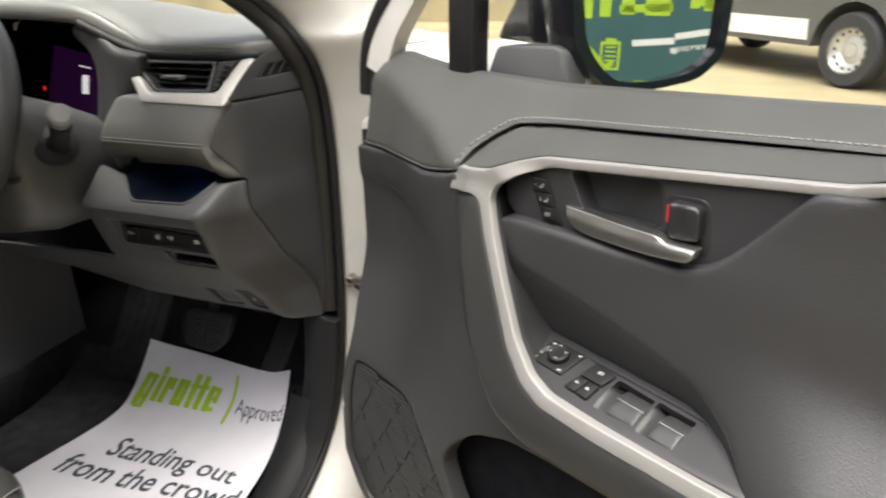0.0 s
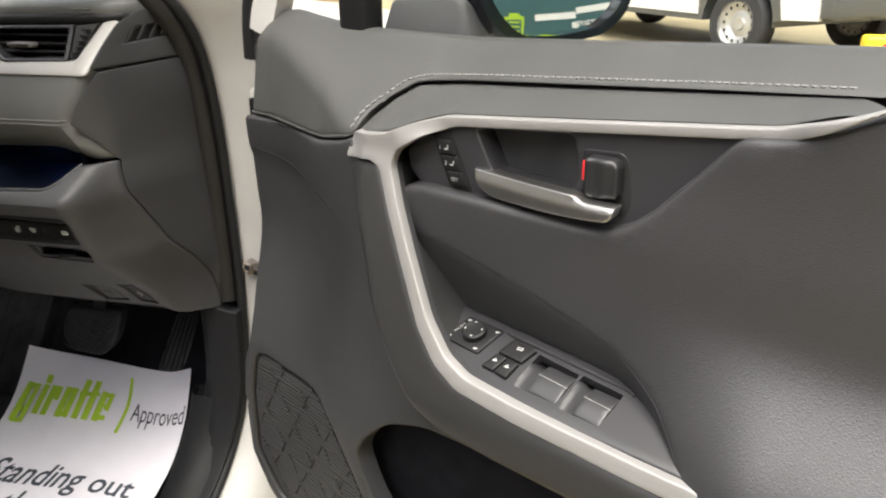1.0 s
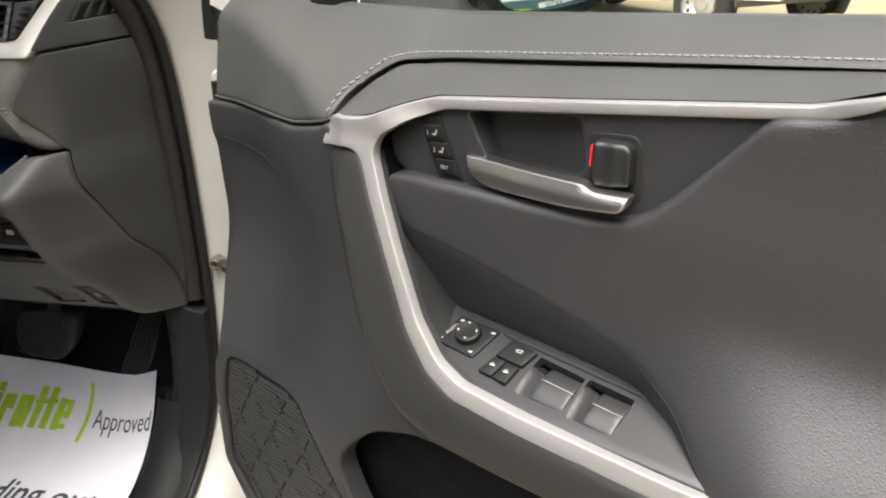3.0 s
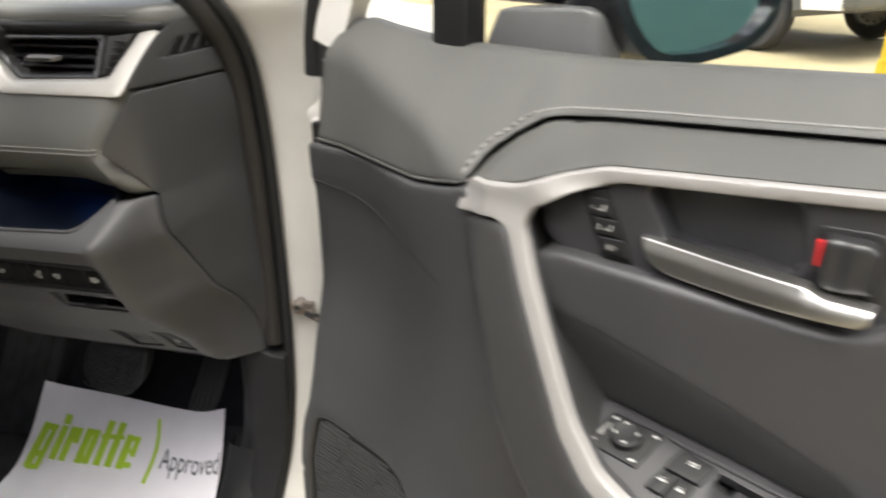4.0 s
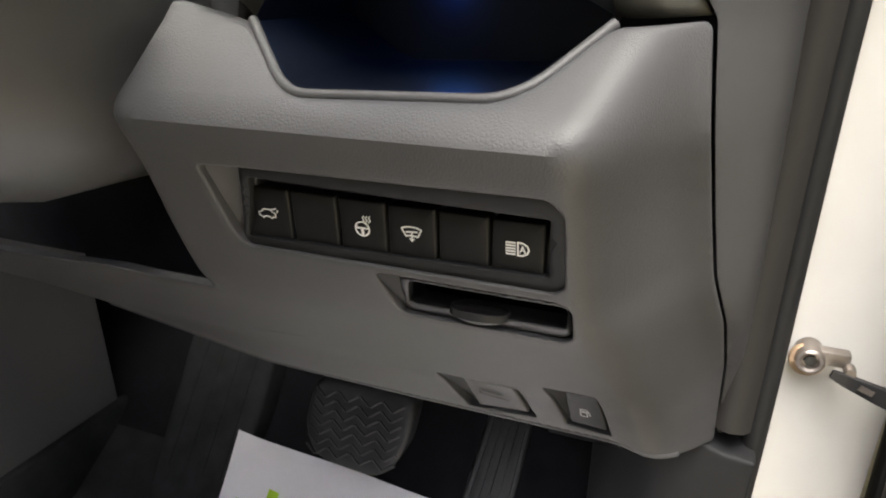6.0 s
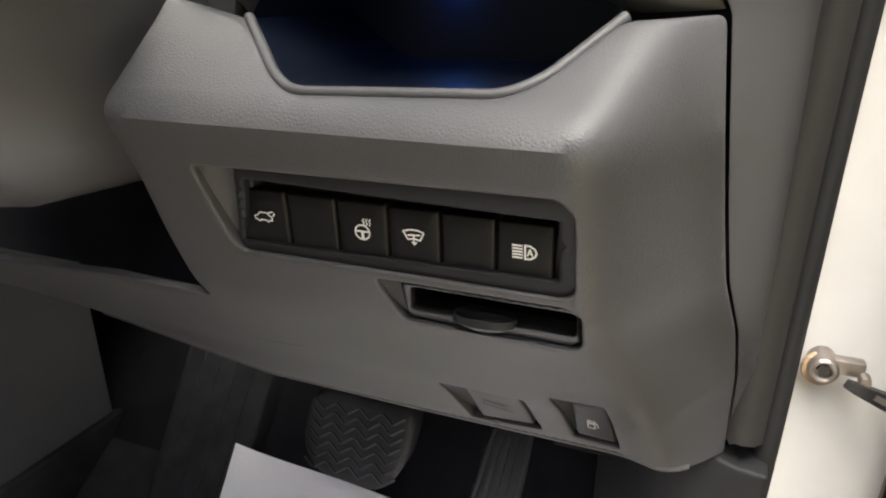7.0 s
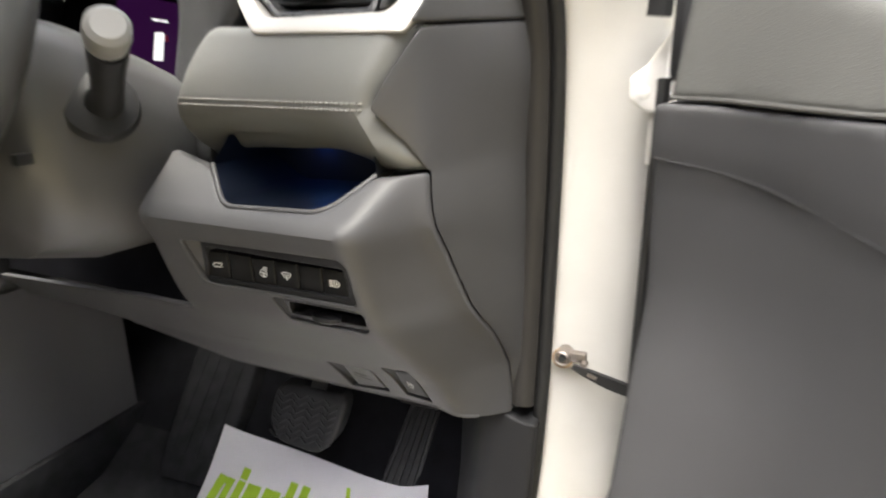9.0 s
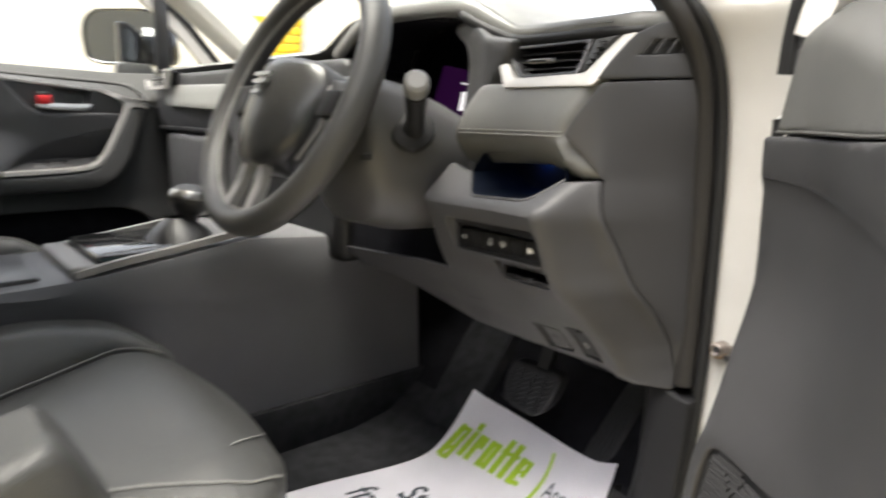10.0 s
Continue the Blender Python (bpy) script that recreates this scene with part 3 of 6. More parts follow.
for k_ in range(3):
    part("clip_tooth", rbox(0.005, 0.011, -0.006, -0.002, -0.0055 + 0.0045 * k_, -0.003 + 0.0045 * k_, 0.0006), MARK, clip)

# ---- the open door ----
SWING = 27.0
ca, sa = math.cos(radians(SWING)), math.sin(radians(SWING))
DOOR = Matrix(((ca, sa, 0, -0.433 * ca - 0.456 * -sa * 1.0), (-sa, ca, 0, 0.433 * sa + 0.456 * ca), (0, 0, 1, 0), (0, 0, 0, 1)))
DOOR.translation = Vector((-0.433 * ca + 0.456 * sa, 0.433 * sa + 0.456 * ca, 0))
door = empty("driver_door", DOOR, "open front door with dark grey trim, silver pull and leather pad", "car door")


def lin(u, table):
    xs, ys = zip(*table)
    return np.interp(u, xs, ys)


CREASE = [(-0.28, 0.911), (-0.23, 0.909), (-0.19, 0.907), (-0.15, 0.902), (-0.11, 0.894), (-0.07, 0.886), (-0.035, 0.878), (0.0, 0.872)]


def door_low(u, z):
    swell = 0.12 + 0.88 * ss(0.66, 0.84, z)
    crease = lin(u, CREASE)
    return 0.004 + 0.054 * ss(0.01, -0.19, u) * swell - 0.012 * ss(0.72, 0.64, z) + 0.004 * ss(crease + 0.004, crease - 0.004, z) * ss(-0.03, -0.10, u)


BELT = [(-0.30, 1.030), (-0.232, 1.052), (-0.20, 1.059), (-0.10, 1.046), (0.05, 1.045), (0.216, 1.053), (0.367, 1.061), (0.70, 1.078)]
SEAM = [(-0.226, 0.949), (-0.215, 0.949), (-0.19, 0.950), (-0.137, 0.950), (-0.10, 0.950), (-0.075, 0.951), (-0.045, 0.958), (-0.018, 0.9645), (-0.010, 0.968), (-0.006, 0.984), (0.007, 0.9970),
        (0.026, 1.0100), (0.0726, 1.0158), (0.1703, 1.0232), (0.285, 1.0317), (0.3646, 1.037), (0.66, 1.0547)]


def door_up(u, z):
    lo, hi = lin(u, SEAM), lin(u, BELT)
    w = np.clip((z - lo) / np.maximum(hi - lo, 1e-3), 0, 1.1)
    y0 = lin(u, [(-0.24, 0.066), (-0.19, 0.060), (-0.137, 0.047), (-0.10, 0.038), (-0.075, 0.031), (-0.045, 0.019), (-0.018, 0.011), (-0.001, 0.011), (0.0, 0.037), (0.025, 0.055), (0.04, 0.060), (0.7, 0.060)])
    y1 = lin(u, [(-0.27, 0.116), (-0.20, 0.106), (-0.16, 0.101), (0.7, 0.10)])
    near = np.where(u < 0.0, 0.006, y0)
    face = near + (y1 - near) * np.clip((z - np.where(u < 0, 0.966, lo)) / np.maximum(hi - np.where(u < 0, 0.966, lo), 1e-3), -0.2, 1.1) ** 1.0
    k = 0.003
    facet = y0 + 0.19 * np.clip(z - lo, 0, 0.12)
    return np.where(u < 0.0, k * np.logaddexp(face / k, facet / k), face + (y0 - near))


up_line = SEAM + [(0.66, 1.0765), (0.367, 1.0605), (0.216, 1.0525), (0.05, 1.0445), (-0.10, 1.0455), (-0.195, 1.0575), (-0.216, 1.052), (-0.224, 1.030)]
panel("upper_pad", SOFT, door, fillet(up_line, 0.006), door_up, "soft grey shoulder pad with stitched edge", step=0.006, rnd=0.0035, skirt=0.012)
# stitches along the pad's edge
stitch_path = curve([(u - 0.004 * (-0.05 < u < 0.03), 0, z + 0.0045 - 0.001 * (-0.05 < u < 0.03)) for u, z in SEAM[8:16]], 6)
line = np.array([(p[0], p[2]) for p in stitch_path])


def stitches(line_uz, depth, gap=0.0052, length=0.0036, size=0.00075, skip=None):
    line_uz = np.array(line_uz)
    run = np.concatenate([[0], np.cumsum(np.linalg.norm(np.diff(line_uz, axis=0), axis=1))])
    out = []
    s = 0.0
    while s + length < run[-1]:
        a = np.array([np.interp(s, run, line_uz[:, i]) for i in (0, 1)])
        b = np.array([np.interp(s + length, run, line_uz[:, i]) for i in (0, 1)])
        ya, yb = depth(np.array([a[0], b[0]]), np.array([a[1], b[1]]))
        m = (a + b) / 2
        ym = min(ya, yb) - 0.0011
        out.append(sweep([(a[0], ya + 0.0002, a[1]), (m[0], ym, m[1]), (b[0], yb + 0.0002, b[1])], circle(size, size, 5)))
        s += gap
    return joined(out)


mesh_part("stitching", *stitches(line, door_up), THREAD, door, "pale grey thread stitches")
# piping below the seam
v, f = sweep([(u, float(door_up(np.array([u]), np.array([z + 0.004]))[0]) + 0.0008, z - 0.0002) for u, z in SEAM[:9]], circle(0.0017, 0.0017, 8))
mesh_part("piping", v, f, SOFT, door)
# inset pad between the stitched edge and the silver strip
PAD_TOP = [(-0.008, 0.9685), (-0.0025, 0.982), (0.011, 0.9955), (0.029, 1.0070), (0.0759, 1.0125), (0.1759, 1.020), (0.3198, 1.0320), (0.400, 1.0388)]
PAD_BOT = [(-0.004, 0.9695), (0.012, 0.9745), (0.039, 0.979), (0.068, 0.9905), (0.095, 0.9985), (0.209, 1.0105), (0.336, 1.0245), (0.362, 1.0335), (0.378, 1.0362)]


def pad_depth(u, z):
    lo = lin(u, [(-0.02, 0.964)] + PAD_BOT + [(0.42, 1.045)])
    hi = lin(u, PAD_TOP)
    w = np.clip((z - lo) / np.maximum(hi - lo, 2e-3), 0, 1)
    base_ = 0.003 + 0.013 * ss(0.04, 0.09, u) + 0.007 * ss(0.02, -0.008, u)
    return base_ + (lin(u, [(-0.01, 0.010), (-0.0035, 0.032), (0.010, 0.045), (0.028, 0.055), (0.42, 0.058)]) - base_) * w



panel("inset_pad", SOFT, door, fillet(PAD_TOP + PAD_BOT[::-1], 0.004), pad_depth, "smooth grey padded inset", step=0.005, rnd=0.0025, skirt=0.012)
panel("trim_backing", BLACK, door, [(-0.02, 0.45), (-0.02, 0.960)] + [(u, z + 0.003) for u, z in SEAM[9:]] + [(0.66, 0.45)], lambda u, z: 0.052 + 0.022 * ss(0.97, 0.99, z), step=0.05, rnd=0.0, skirt=0.01)
part("front_backing", rbox(-0.232, -0.02, 0.080, 0.100, 0.45, 1.02, 0.002), BLACK, door)


def ring_depth(u, z):
    return -(0.003 + np.clip(0.965 - z, 0, 0.19) * 0.273) + (0.014 * ss(0.04, 0.10, u) - 0.012 * ss(0.335, 0.365, u)) * ss(0.97, 0.99, z) + 0.010 * ss(0.022, -0.006, u)


LEG_IN = [(0.0500, 0.954), (0.0645, 0.923), (0.0855, 0.886), (0.1125, 0.843), (0.1355, 0.8195), (0.157, 0.8100), (0.203, 0.8060), (0.30, 0.8035), (0.60, 0.8020)]
LEG_OUT = [(0.0385, 0.9495), (0.0530, 0.9200), (0.0755, 0.881), (0.1040, 0.8335), (0.1270, 0.8095), (0.151, 0.7975), (0.205, 0.7930), (0.30, 0.7905), (0.60, 0.7890)]
chrome = [(-0.012, 0.948), (-0.003, 0.9730), (0.039, 0.978), (0.068, 0.990), (0.095, 0.998), (0.209, 1.010), (0.336, 1.024), (0.374, 1.0375), (0.398, 1.0482),
          (0.374, 1.0340), (0.360, 1.026), (0.341, 1.0170), (0.312, 1.0140), (0.21, 1.0025), (0.105, 0.991), (0.078, 0.981), (0.0535, 0.9655)] + LEG_IN + LEG_OUT[::-1] + [(0.026, 0.9545)]
panel("silver_trim", TRIM, door, fillet(chrome, 0.006), ring_depth, "satin silver pull trim", step=0.005, rnd=0.0013, skirt=0.007)
core = [(u - 0.0012, z - 0.0012) for u, z in LEG_IN] + [(u + 0.0012, z + 0.0012) for u, z in LEG_OUT[::-1]]
panel("pull_core", PLASTIC, door, core, lambda u, z: ring_depth(u, z) + 0.005, "dark inner side of the pull", step=0.008, rnd=0.0, skirt=0.011)
band = [(-0.013, 0.9465), (0.027, 0.9535)] + [(u, z - 0.0008) for u, z in LEG_OUT] + [(0.60, 0.748), (0.19, 0.748),
        (0.136, 0.750), (0.105, 0.763), (0.076, 0.792), (0.050, 0.826), (0.021, 0.892)]
panel("pull_shell", BAND, door, fillet(band, [0.001] + [0.008] * (len(band) - 1)), lambda u, z: ring_depth(u, z) + 0.003, "charcoal satin shell of the door pull", step=0.008, rnd=0.007, skirt=0.075)
# handle plate with its bowl
plate = [(0.050, 0.963), (0.078, 0.983), (0.105, 0.993), (0.21, 1.0045), (0.330, 1.019), (0.280, 0.955), (0.262, 0.938), (0.240, 0.931), (0.133, 0.931), (0.072, 0.931), (0.054, 0.945)]
bowl = fillet([(0.121, 0.9910), (0.139, 0.958), (0.205, 0.958), (0.212, 0.967), (0.209, 0.984), (0.205, 0.9995)], 0.006)
panel("handle_plate", PLATE, door, fillet(plate, 0.005), 0.016, "satin grey plate behind the handle", holes=[bowl], step=0.008, rnd=0.002, skirt=0.02, hole_skirt=0.03)
panel("handle_bowl", PLASTIC, door, bowl, lambda u, z: 0.038 - 0.010 * ss(0.17, 0.21, u), step=0.01, rnd=0.0, skirt=0.002)
lever = fillet([(0.1235, 0.9610), (0.165, 0.9605), (0.2170, 0.9622), (0.2235, 0.9590), (0.2490, 0.9598), (0.2480, 0.953), (0.2440, 0.9492), (0.201, 0.9443), (0.155, 0.9420), (0.139, 0.9430), (0.128, 0.949)], [0.001, 0.01, 0.004, 0.004, 0.001, 0.004, 0.005, 0.02, 0.008, 0.006, 0.006])
panel("door_handle", BRIGHT, door, lever, lambda u, z: 0.008 - 0.014 * ss(0.12, 0.24, u) + 0.0026 * ss(0.0, 1.0, (z - lin(u, [(0.12, 0.953), (0.17, 0.9525), (0.216, 0.9540), (0.222, 0.9530), (0.25, 0.9545)])) / 0.007), "brushed silver pull handle", step=0.003, rnd=0.0016, skirt=0.010)
lockp = fillet([(0.2195, 0.9885), (0.2400, 0.9890), (0.2443, 0.9852), (0.2455, 0.9628), (0.2240, 0.9597), (0.2208, 0.966)], 0.004)
panel("lock_surround", BLACK, door, fillet([(0.2125, 0.9910), (0.2425, 0.9930), (0.2482, 0.987), (0.2520, 0.957), (0.247, 0.9465), (0.2150, 0.955)], 0.005), 0.0155, "black lock recess", step=0.006, rnd=0.001, skirt=0.004)
lock = panel("lock_button", BLACK, door, lockp, lambda u, z: 0.0045 - 0.0008 * np.cos((u - 0.234) * 500), "grey lock button with ribbed grip", step=0.004, rnd=0.003, skirt=0.010)
part("lock_marker", rbox(0.2166, 0.2184, 0.0095, 0.014, 0.9705, 0.9845, 0.0005), RED, door, "red lock marker")
# seat memory buttons
mem = panel("memory_panel", KEY, door, fillet([(0.079, 0.981), (0.0975, 0.985), (0.119, 0.940), (0.098, 0.9405)], 0.002), 0.0135, "black seat memory switch panel", step=0.006, rnd=0.0012, skirt=0.004)
for i, (z, mark) in enumerate(((0.9725, "1"), (0.9605, "2"), (0.9485, "SET"))):
    c = 0.0935 + 0.0058 * i
    q = [(c - 0.0095, z + 0.0052), (c + 0.0065, z + 0.0058), (c + 0.0105, z - 0.0052), (c - 0.0055, z - 0.0055)]
    key = panel("memory_button", KEY, mem, fillet(q, 0.0012), 0.0115, step=0.005, rnd=0.0008, skirt=0.003)
    lv, lf = letters(mark, 0.0050 if i < 2 else 0.0044)
    printed("button_symbol", (lv, lf), SYMBOL, mem, lambda v, c=c, z=z, i=i: [(c + p[0] - (0.0048 if i < 2 else 0.0038), 0.0108, z + p[1] - 0.0018) for p in v], "white symbol")
    if i < 2:
        seat_sign = rects([(0.0012, -0.0012, 0.0044, -0.0010, 0.0015), (0.0044, -0.0012, 0.0058, 0.0030, 0.0014)])
        printed("button_symbol", seat_sign, SYMBOL, mem, lambda v, c=c, z=z: [(c + p[0] * 0.75 + 0.0002, 0.0108, z + p[1] * 0.8) for p in v])


def arm_depth(u, z):
    return 0.006 - 0.058 * ss(0.24, 0.37, u) * ss(0.90, 0.79, z) - 0.004 * ss(0.99, 0.93, z)


arm = [(0.056, 0.936), (0.072, 0.9385), (0.133, 0.9385), (0.232, 0.938), (0.2535, 0.945), (0.270, 0.9595), (0.317, 1.0165), (0.343, 1.019), (0.364, 1.028), (0.41, 1.052), (0.60, 1.058), (0.60, 0.70), (0.36, 0.70), (0.345, 0.76),
       (0.335, 0.785), (0.320, 0.808), (0.301, 0.826), (0.259, 0.848), (0.192, 0.870), (0.11, 0.888), (0.046, 0.898)]
panel("leather_pad", LEATHER, door, fillet(arm, 0.009), arm_depth, "grained dark leather door pad", step=0.008, rnd=0.005, skirt=0.02)
JOINT = [(0.046, 0.8985), (0.11, 0.8885), (0.192, 0.8705), (0.258, 0.8485), (0.299, 0.827), (0.33, 0.80)]


def wall_depth(u, z):
    top = lin(u, JOINT)
    return arm_depth(u, top) + 0.0006 + 0.36 * np.clip(top - z, 0, 1)


panel("inner_wall", PLASTIC, door, fillet([(u, z + 0.003) for u, z in JOINT] + [(0.33, 0.79), (0.08, 0.79), (0.05, 0.86)], 0.002), wall_depth, "dark plastic wall above the switches", step=0.008, rnd=0.0, skirt=0.004)

# switch plate of the armrest, tilted towards the cabin
TIP = math.atan(0.38)


def on_plate(v):
    """(u, depth, s) into the door's space: s runs up the plate towards the glass, depth into it."""
    c, s = math.cos(TIP), math.sin(TIP)
    v = np.asarray(v, float)
    return np.stack([v[:, 0], v[:, 2] * c + v[:, 1] * s, 0.8205 + v[:, 2] * s - v[:, 1] * c], 1)


def S(n):
    return -n / math.cos(TIP)


plate_line = fillet([(0.082, S(-0.018)), (0.109, S(-0.023)), (0.165, S(-0.0195)), (0.216, S(-0.0155)), (0.275, S(-0.009)), (0.300, S(0.0)), (0.322, S(0.022)), (0.337, S(0.0415)), (0.158, S(0.0405)), (0.136, S(0.034)), (0.100, S(0.012))], 0.008)
slot1 = fillet([(0.1955, S(-0.0045)), (0.2330, S(-0.0005)), (0.2292, S(0.0290)), (0.1905, S(0.0283))], 0.002)
slot2 = fillet([(0.2355, S(-0.0015)), (0.2699, S(0.0015)), (0.2657, S(0.0318)), (0.2320, S(0.0308))], 0.002)
base = panel("switch_plate", PLATE, door, plate_line, 0.0, "satin grey armrest switch plate", holes=[slot1, slot2], step=0.008, rnd=0.0025, skirt=0.02, hole_rnd=False, hole_skirt=0.008, place=on_plate)
for slot, left in ((slot1, 0.1905), (slot2, 0.2320)):
    panel("finger_scoop", PLATE, base, slot, lambda a, b, left=left: 0.0002 + 0.0075 * ss(left + 0.002, left + 0.015, a) + 0.010 * ss(S(0.005), S(-0.003), b), "scooped finger well beside the switch", step=0.003, rnd=0.0, skirt=0.001, place=on_plate)


def key_on_plate(name, pts, mat, up=0.003, r=0.0015, parent=base, label="", fill=0.002, dish=0.0):
    pts = fillet([(u, S(n)) for u, n in pts], fill)
    c = pts.mean(0)
    return panel(name, mat, parent, pts, lambda a, b: -up + dish * ((b - c[1]) / 0.012) ** 2, label, step=0.004, rnd=r, skirt=up + 0.004, place=on_plate)


def plate_print(vf, u, n, up, turn=0.0, parent=base):
    c, s = math.cos(turn), math.sin(turn)
    v = np.array([(u + x * c - y * s, -up - 0.0003, S(n) + x * s + y * c) for x, y in vf[0]])
    printed("switch_symbol", (v, vf[1]), SYMBOL, parent, on_plate, "white symbol")


ridge = on_plate(np.array([(u, -0.0008, S(n)) for u, n in ((0.160, -0.0125), (0.1654, -0.0112), (0.20, -0.0085), (0.24, -0.0055), (0.272, -0.0025), (0.277, 0.0))]))
mesh_part("plate_ridge", *sweep(curve([tuple(p) for p in ridge], 3), circle(0.0013, 0.0013, 8)), PLATE, base, "raised edge behind the switches")
# mirror control: a square base and a round pad
sq = key_on_plate("mirror_switch_base", [(0.1105, 0.0135), (0.1200, -0.0140), (0.1568, -0.0120), (0.1495, 0.0165)], KEY, 0.002, 0.001, label="black mirror control base")
v, f = turned([(0.0, -0.0062), (0.005, -0.0058), (0.0085, -0.0068), (0.0102, -0.006), (0.0105, -0.002), (0.0105, 0.002)], 28, "y")
v = on_plate([(p[0] + 0.1355, p[1] - 0.001, p[2]) for p in v])
mesh_part("mirror_knob", v, f, KEY, sq, "round mirror control pad")
arrow = (np.array([(-0.0015, 0.0), (0.0015, 0.0), (0.0, 0.0018)]), [(0, 1, 2)])
for a in range(4):
    t = math.pi / 2 * a + 0.3
    plate_print(arrow, 0.1355 - 0.0068 * math.sin(t), -0.0068 * math.cos(t) * math.cos(TIP) + 0.0, 0.0074, t)
plate_print(letters("AUTO", 0.0042), 0.1195, 0.0058, 0.0021, 1.24)
for u, n in ((0.1530, -0.0080), (0.1455, 0.0130), (0.1165, 0.0102), (0.1235, -0.0095)):
    plate_print(rects([(-0.0012, 0, 0.0012, 0, 0.0016)]), u, n, 0.0021, 0.3)
# lock buttons and window switches
key_on_plate("window_lock_button", [(0.1650, 0.0083), (0.1705, -0.008), (0.1930, -0.005), (0.1880, 0.0100)], KEY, 0.0035, 0.001, label="black window lock button", fill=0.001)
plate_print(rects([(-0.0022, 0.0, 0.0022, 0.0, 0.0009), (-0.0022, 0.002, 0.0022, 0.002, 0.0009), (-0.0022, 0.0, -0.0022, 0.002, 0.0008), (0.0022, 0.0, 0.0022, 0.002, 0.0008)]), 0.1805, 0.0005, 0.0036, 0.1)
for pts, mk in (([(0.160, 0.0245), (0.1655, 0.0095), (0.1755, 0.0105), (0.1715, 0.0255)], (0.168, 0.017)), ([(0.1725, 0.0255), (0.1765, 0.0105), (0.1868, 0.0115), (0.1845, 0.027)], (0.180, 0.0185))):
    key_on_plate("door_lock_button", pts, KEY, 0.0035, 0.001, label="black door lock button", fill=0.001)
    plate_print(rects([(-0.0015, 0, 0.0015, 0, 0.0014), (-0.0007, 0.0012, 0.0007, 0.0022, 0.0006)]), *mk, 0.0036, 0.1)
part("window_switch_backing", rbox(0.19, 0.278, -0.034, 0.006, 0.790, 0.798, 0.0), BLACK, door)
for pts in ([(0.2036, 0.0280), (0.2073, 0.0), (0.2328, 0.0030), (0.2295, 0.0290)], [(0.2440, 0.0305), (0.2478, 0.0035), (0.2698, 0.0055), (0.2660, 0.0319)]):
    sw = key_on_plate("window_switch", pts, PLATE, 0.0020, 0.0012, label="grey rocking window switch", fill=0.002, dish=0.0022)
    (ua, na), (ub, nb), (uc, nc), (ud, nd) = pts
    g = [((ua * 0.45 + ub * 0.55), -0.0020, S(na * 0.45 + nb * 0.55)), ((uc * 0.55 + ud * 0.45), -0.0020, S(nc * 0.55 + nd * 0.45))]
    mid = on_plate(np.array(g))
    v, f = sweep([tuple(mid[0]), tuple(mid[1])], circle(0.0004, 0.0004, 6))
    mesh_part("switch_line", v, f, THREAD, sw, "pale line across the switch")

# lower trim, loudspeaker grille and pocket
spk = fillet([(-0.196, 0.668), (-0.180, 0.672), (-0.103, 0.668), (-0.077, 0.662), (-0.051, 0.63), (-0.026, 0.59), (-0.004, 0.55), (0.01, 0.50), (-0.02, 0.46), (-0.13, 0.44), (-0.18, 0.455), (-0.216, 0.508), (-0.212, 0.60)], 0.010)
pocket = fillet([(-0.016, 0.618), (-0.001, 0.646), (0.028, 0.676), (0.074, 0.692), (0.125, 0.695), (0.42, 0.695), (0.42, 0.55), (0.03, 0.54), (0.005, 0.57)], 0.014)
low = [(-0.234, 0.945), (-0.22, 0.945), (-0.19, 0.946), (-0.137, 0.946), (-0.10, 0.946), (-0.075, 0.947), (-0.045, 0.954), (-0.018, 0.9605), (-0.009, 0.965), (-0.003, 0.964), (0.002, 0.953), (0.027, 0.895), (0.056, 0.83), (0.085, 0.79), (0.14, 0.76), (0.60, 0.76), (0.60, 0.42),
       (-0.16, 0.42), (-0.20, 0.455), (-0.228, 0.508), (-0.226, 0.60), (-0.212, 0.68), (-0.224, 0.76), (-0.232, 0.85)]
panel("lower_trim", PLASTIC, door, fillet(low, 0.006), door_low, "dark moulded plastic lower door trim", holes=[spk, pocket], step=0.014, rnd=0.004, skirt=0.02, hole_skirt=0.02)
# black line along the trim's crease, painting its shade
v, f = sweep([(u, float(door_low(np.array([u]), np.array([z]))[0]) - 0.0004, z) for u, z in curve([(u, z) for u, z in CREASE[1:7]], 4)], circle(0.0013, 0.0010, 6), scale=[max(0.2, 1 - k_ / 26) for k_ in range(21)])
mesh_part("crease_line", v, f, BLACK, door, "thin black line that paints the shade of the trim's crease")
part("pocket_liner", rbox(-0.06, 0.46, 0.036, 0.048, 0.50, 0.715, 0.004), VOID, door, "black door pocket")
grille = panel("speaker_grille", BLACK, door, spk, lambda u, z: door_low(u, z) + 0.006, "ribbed black loudspeaker grille", step=0.014, rnd=0.0, skirt=0.002)
ribs = []
zc = 0.446
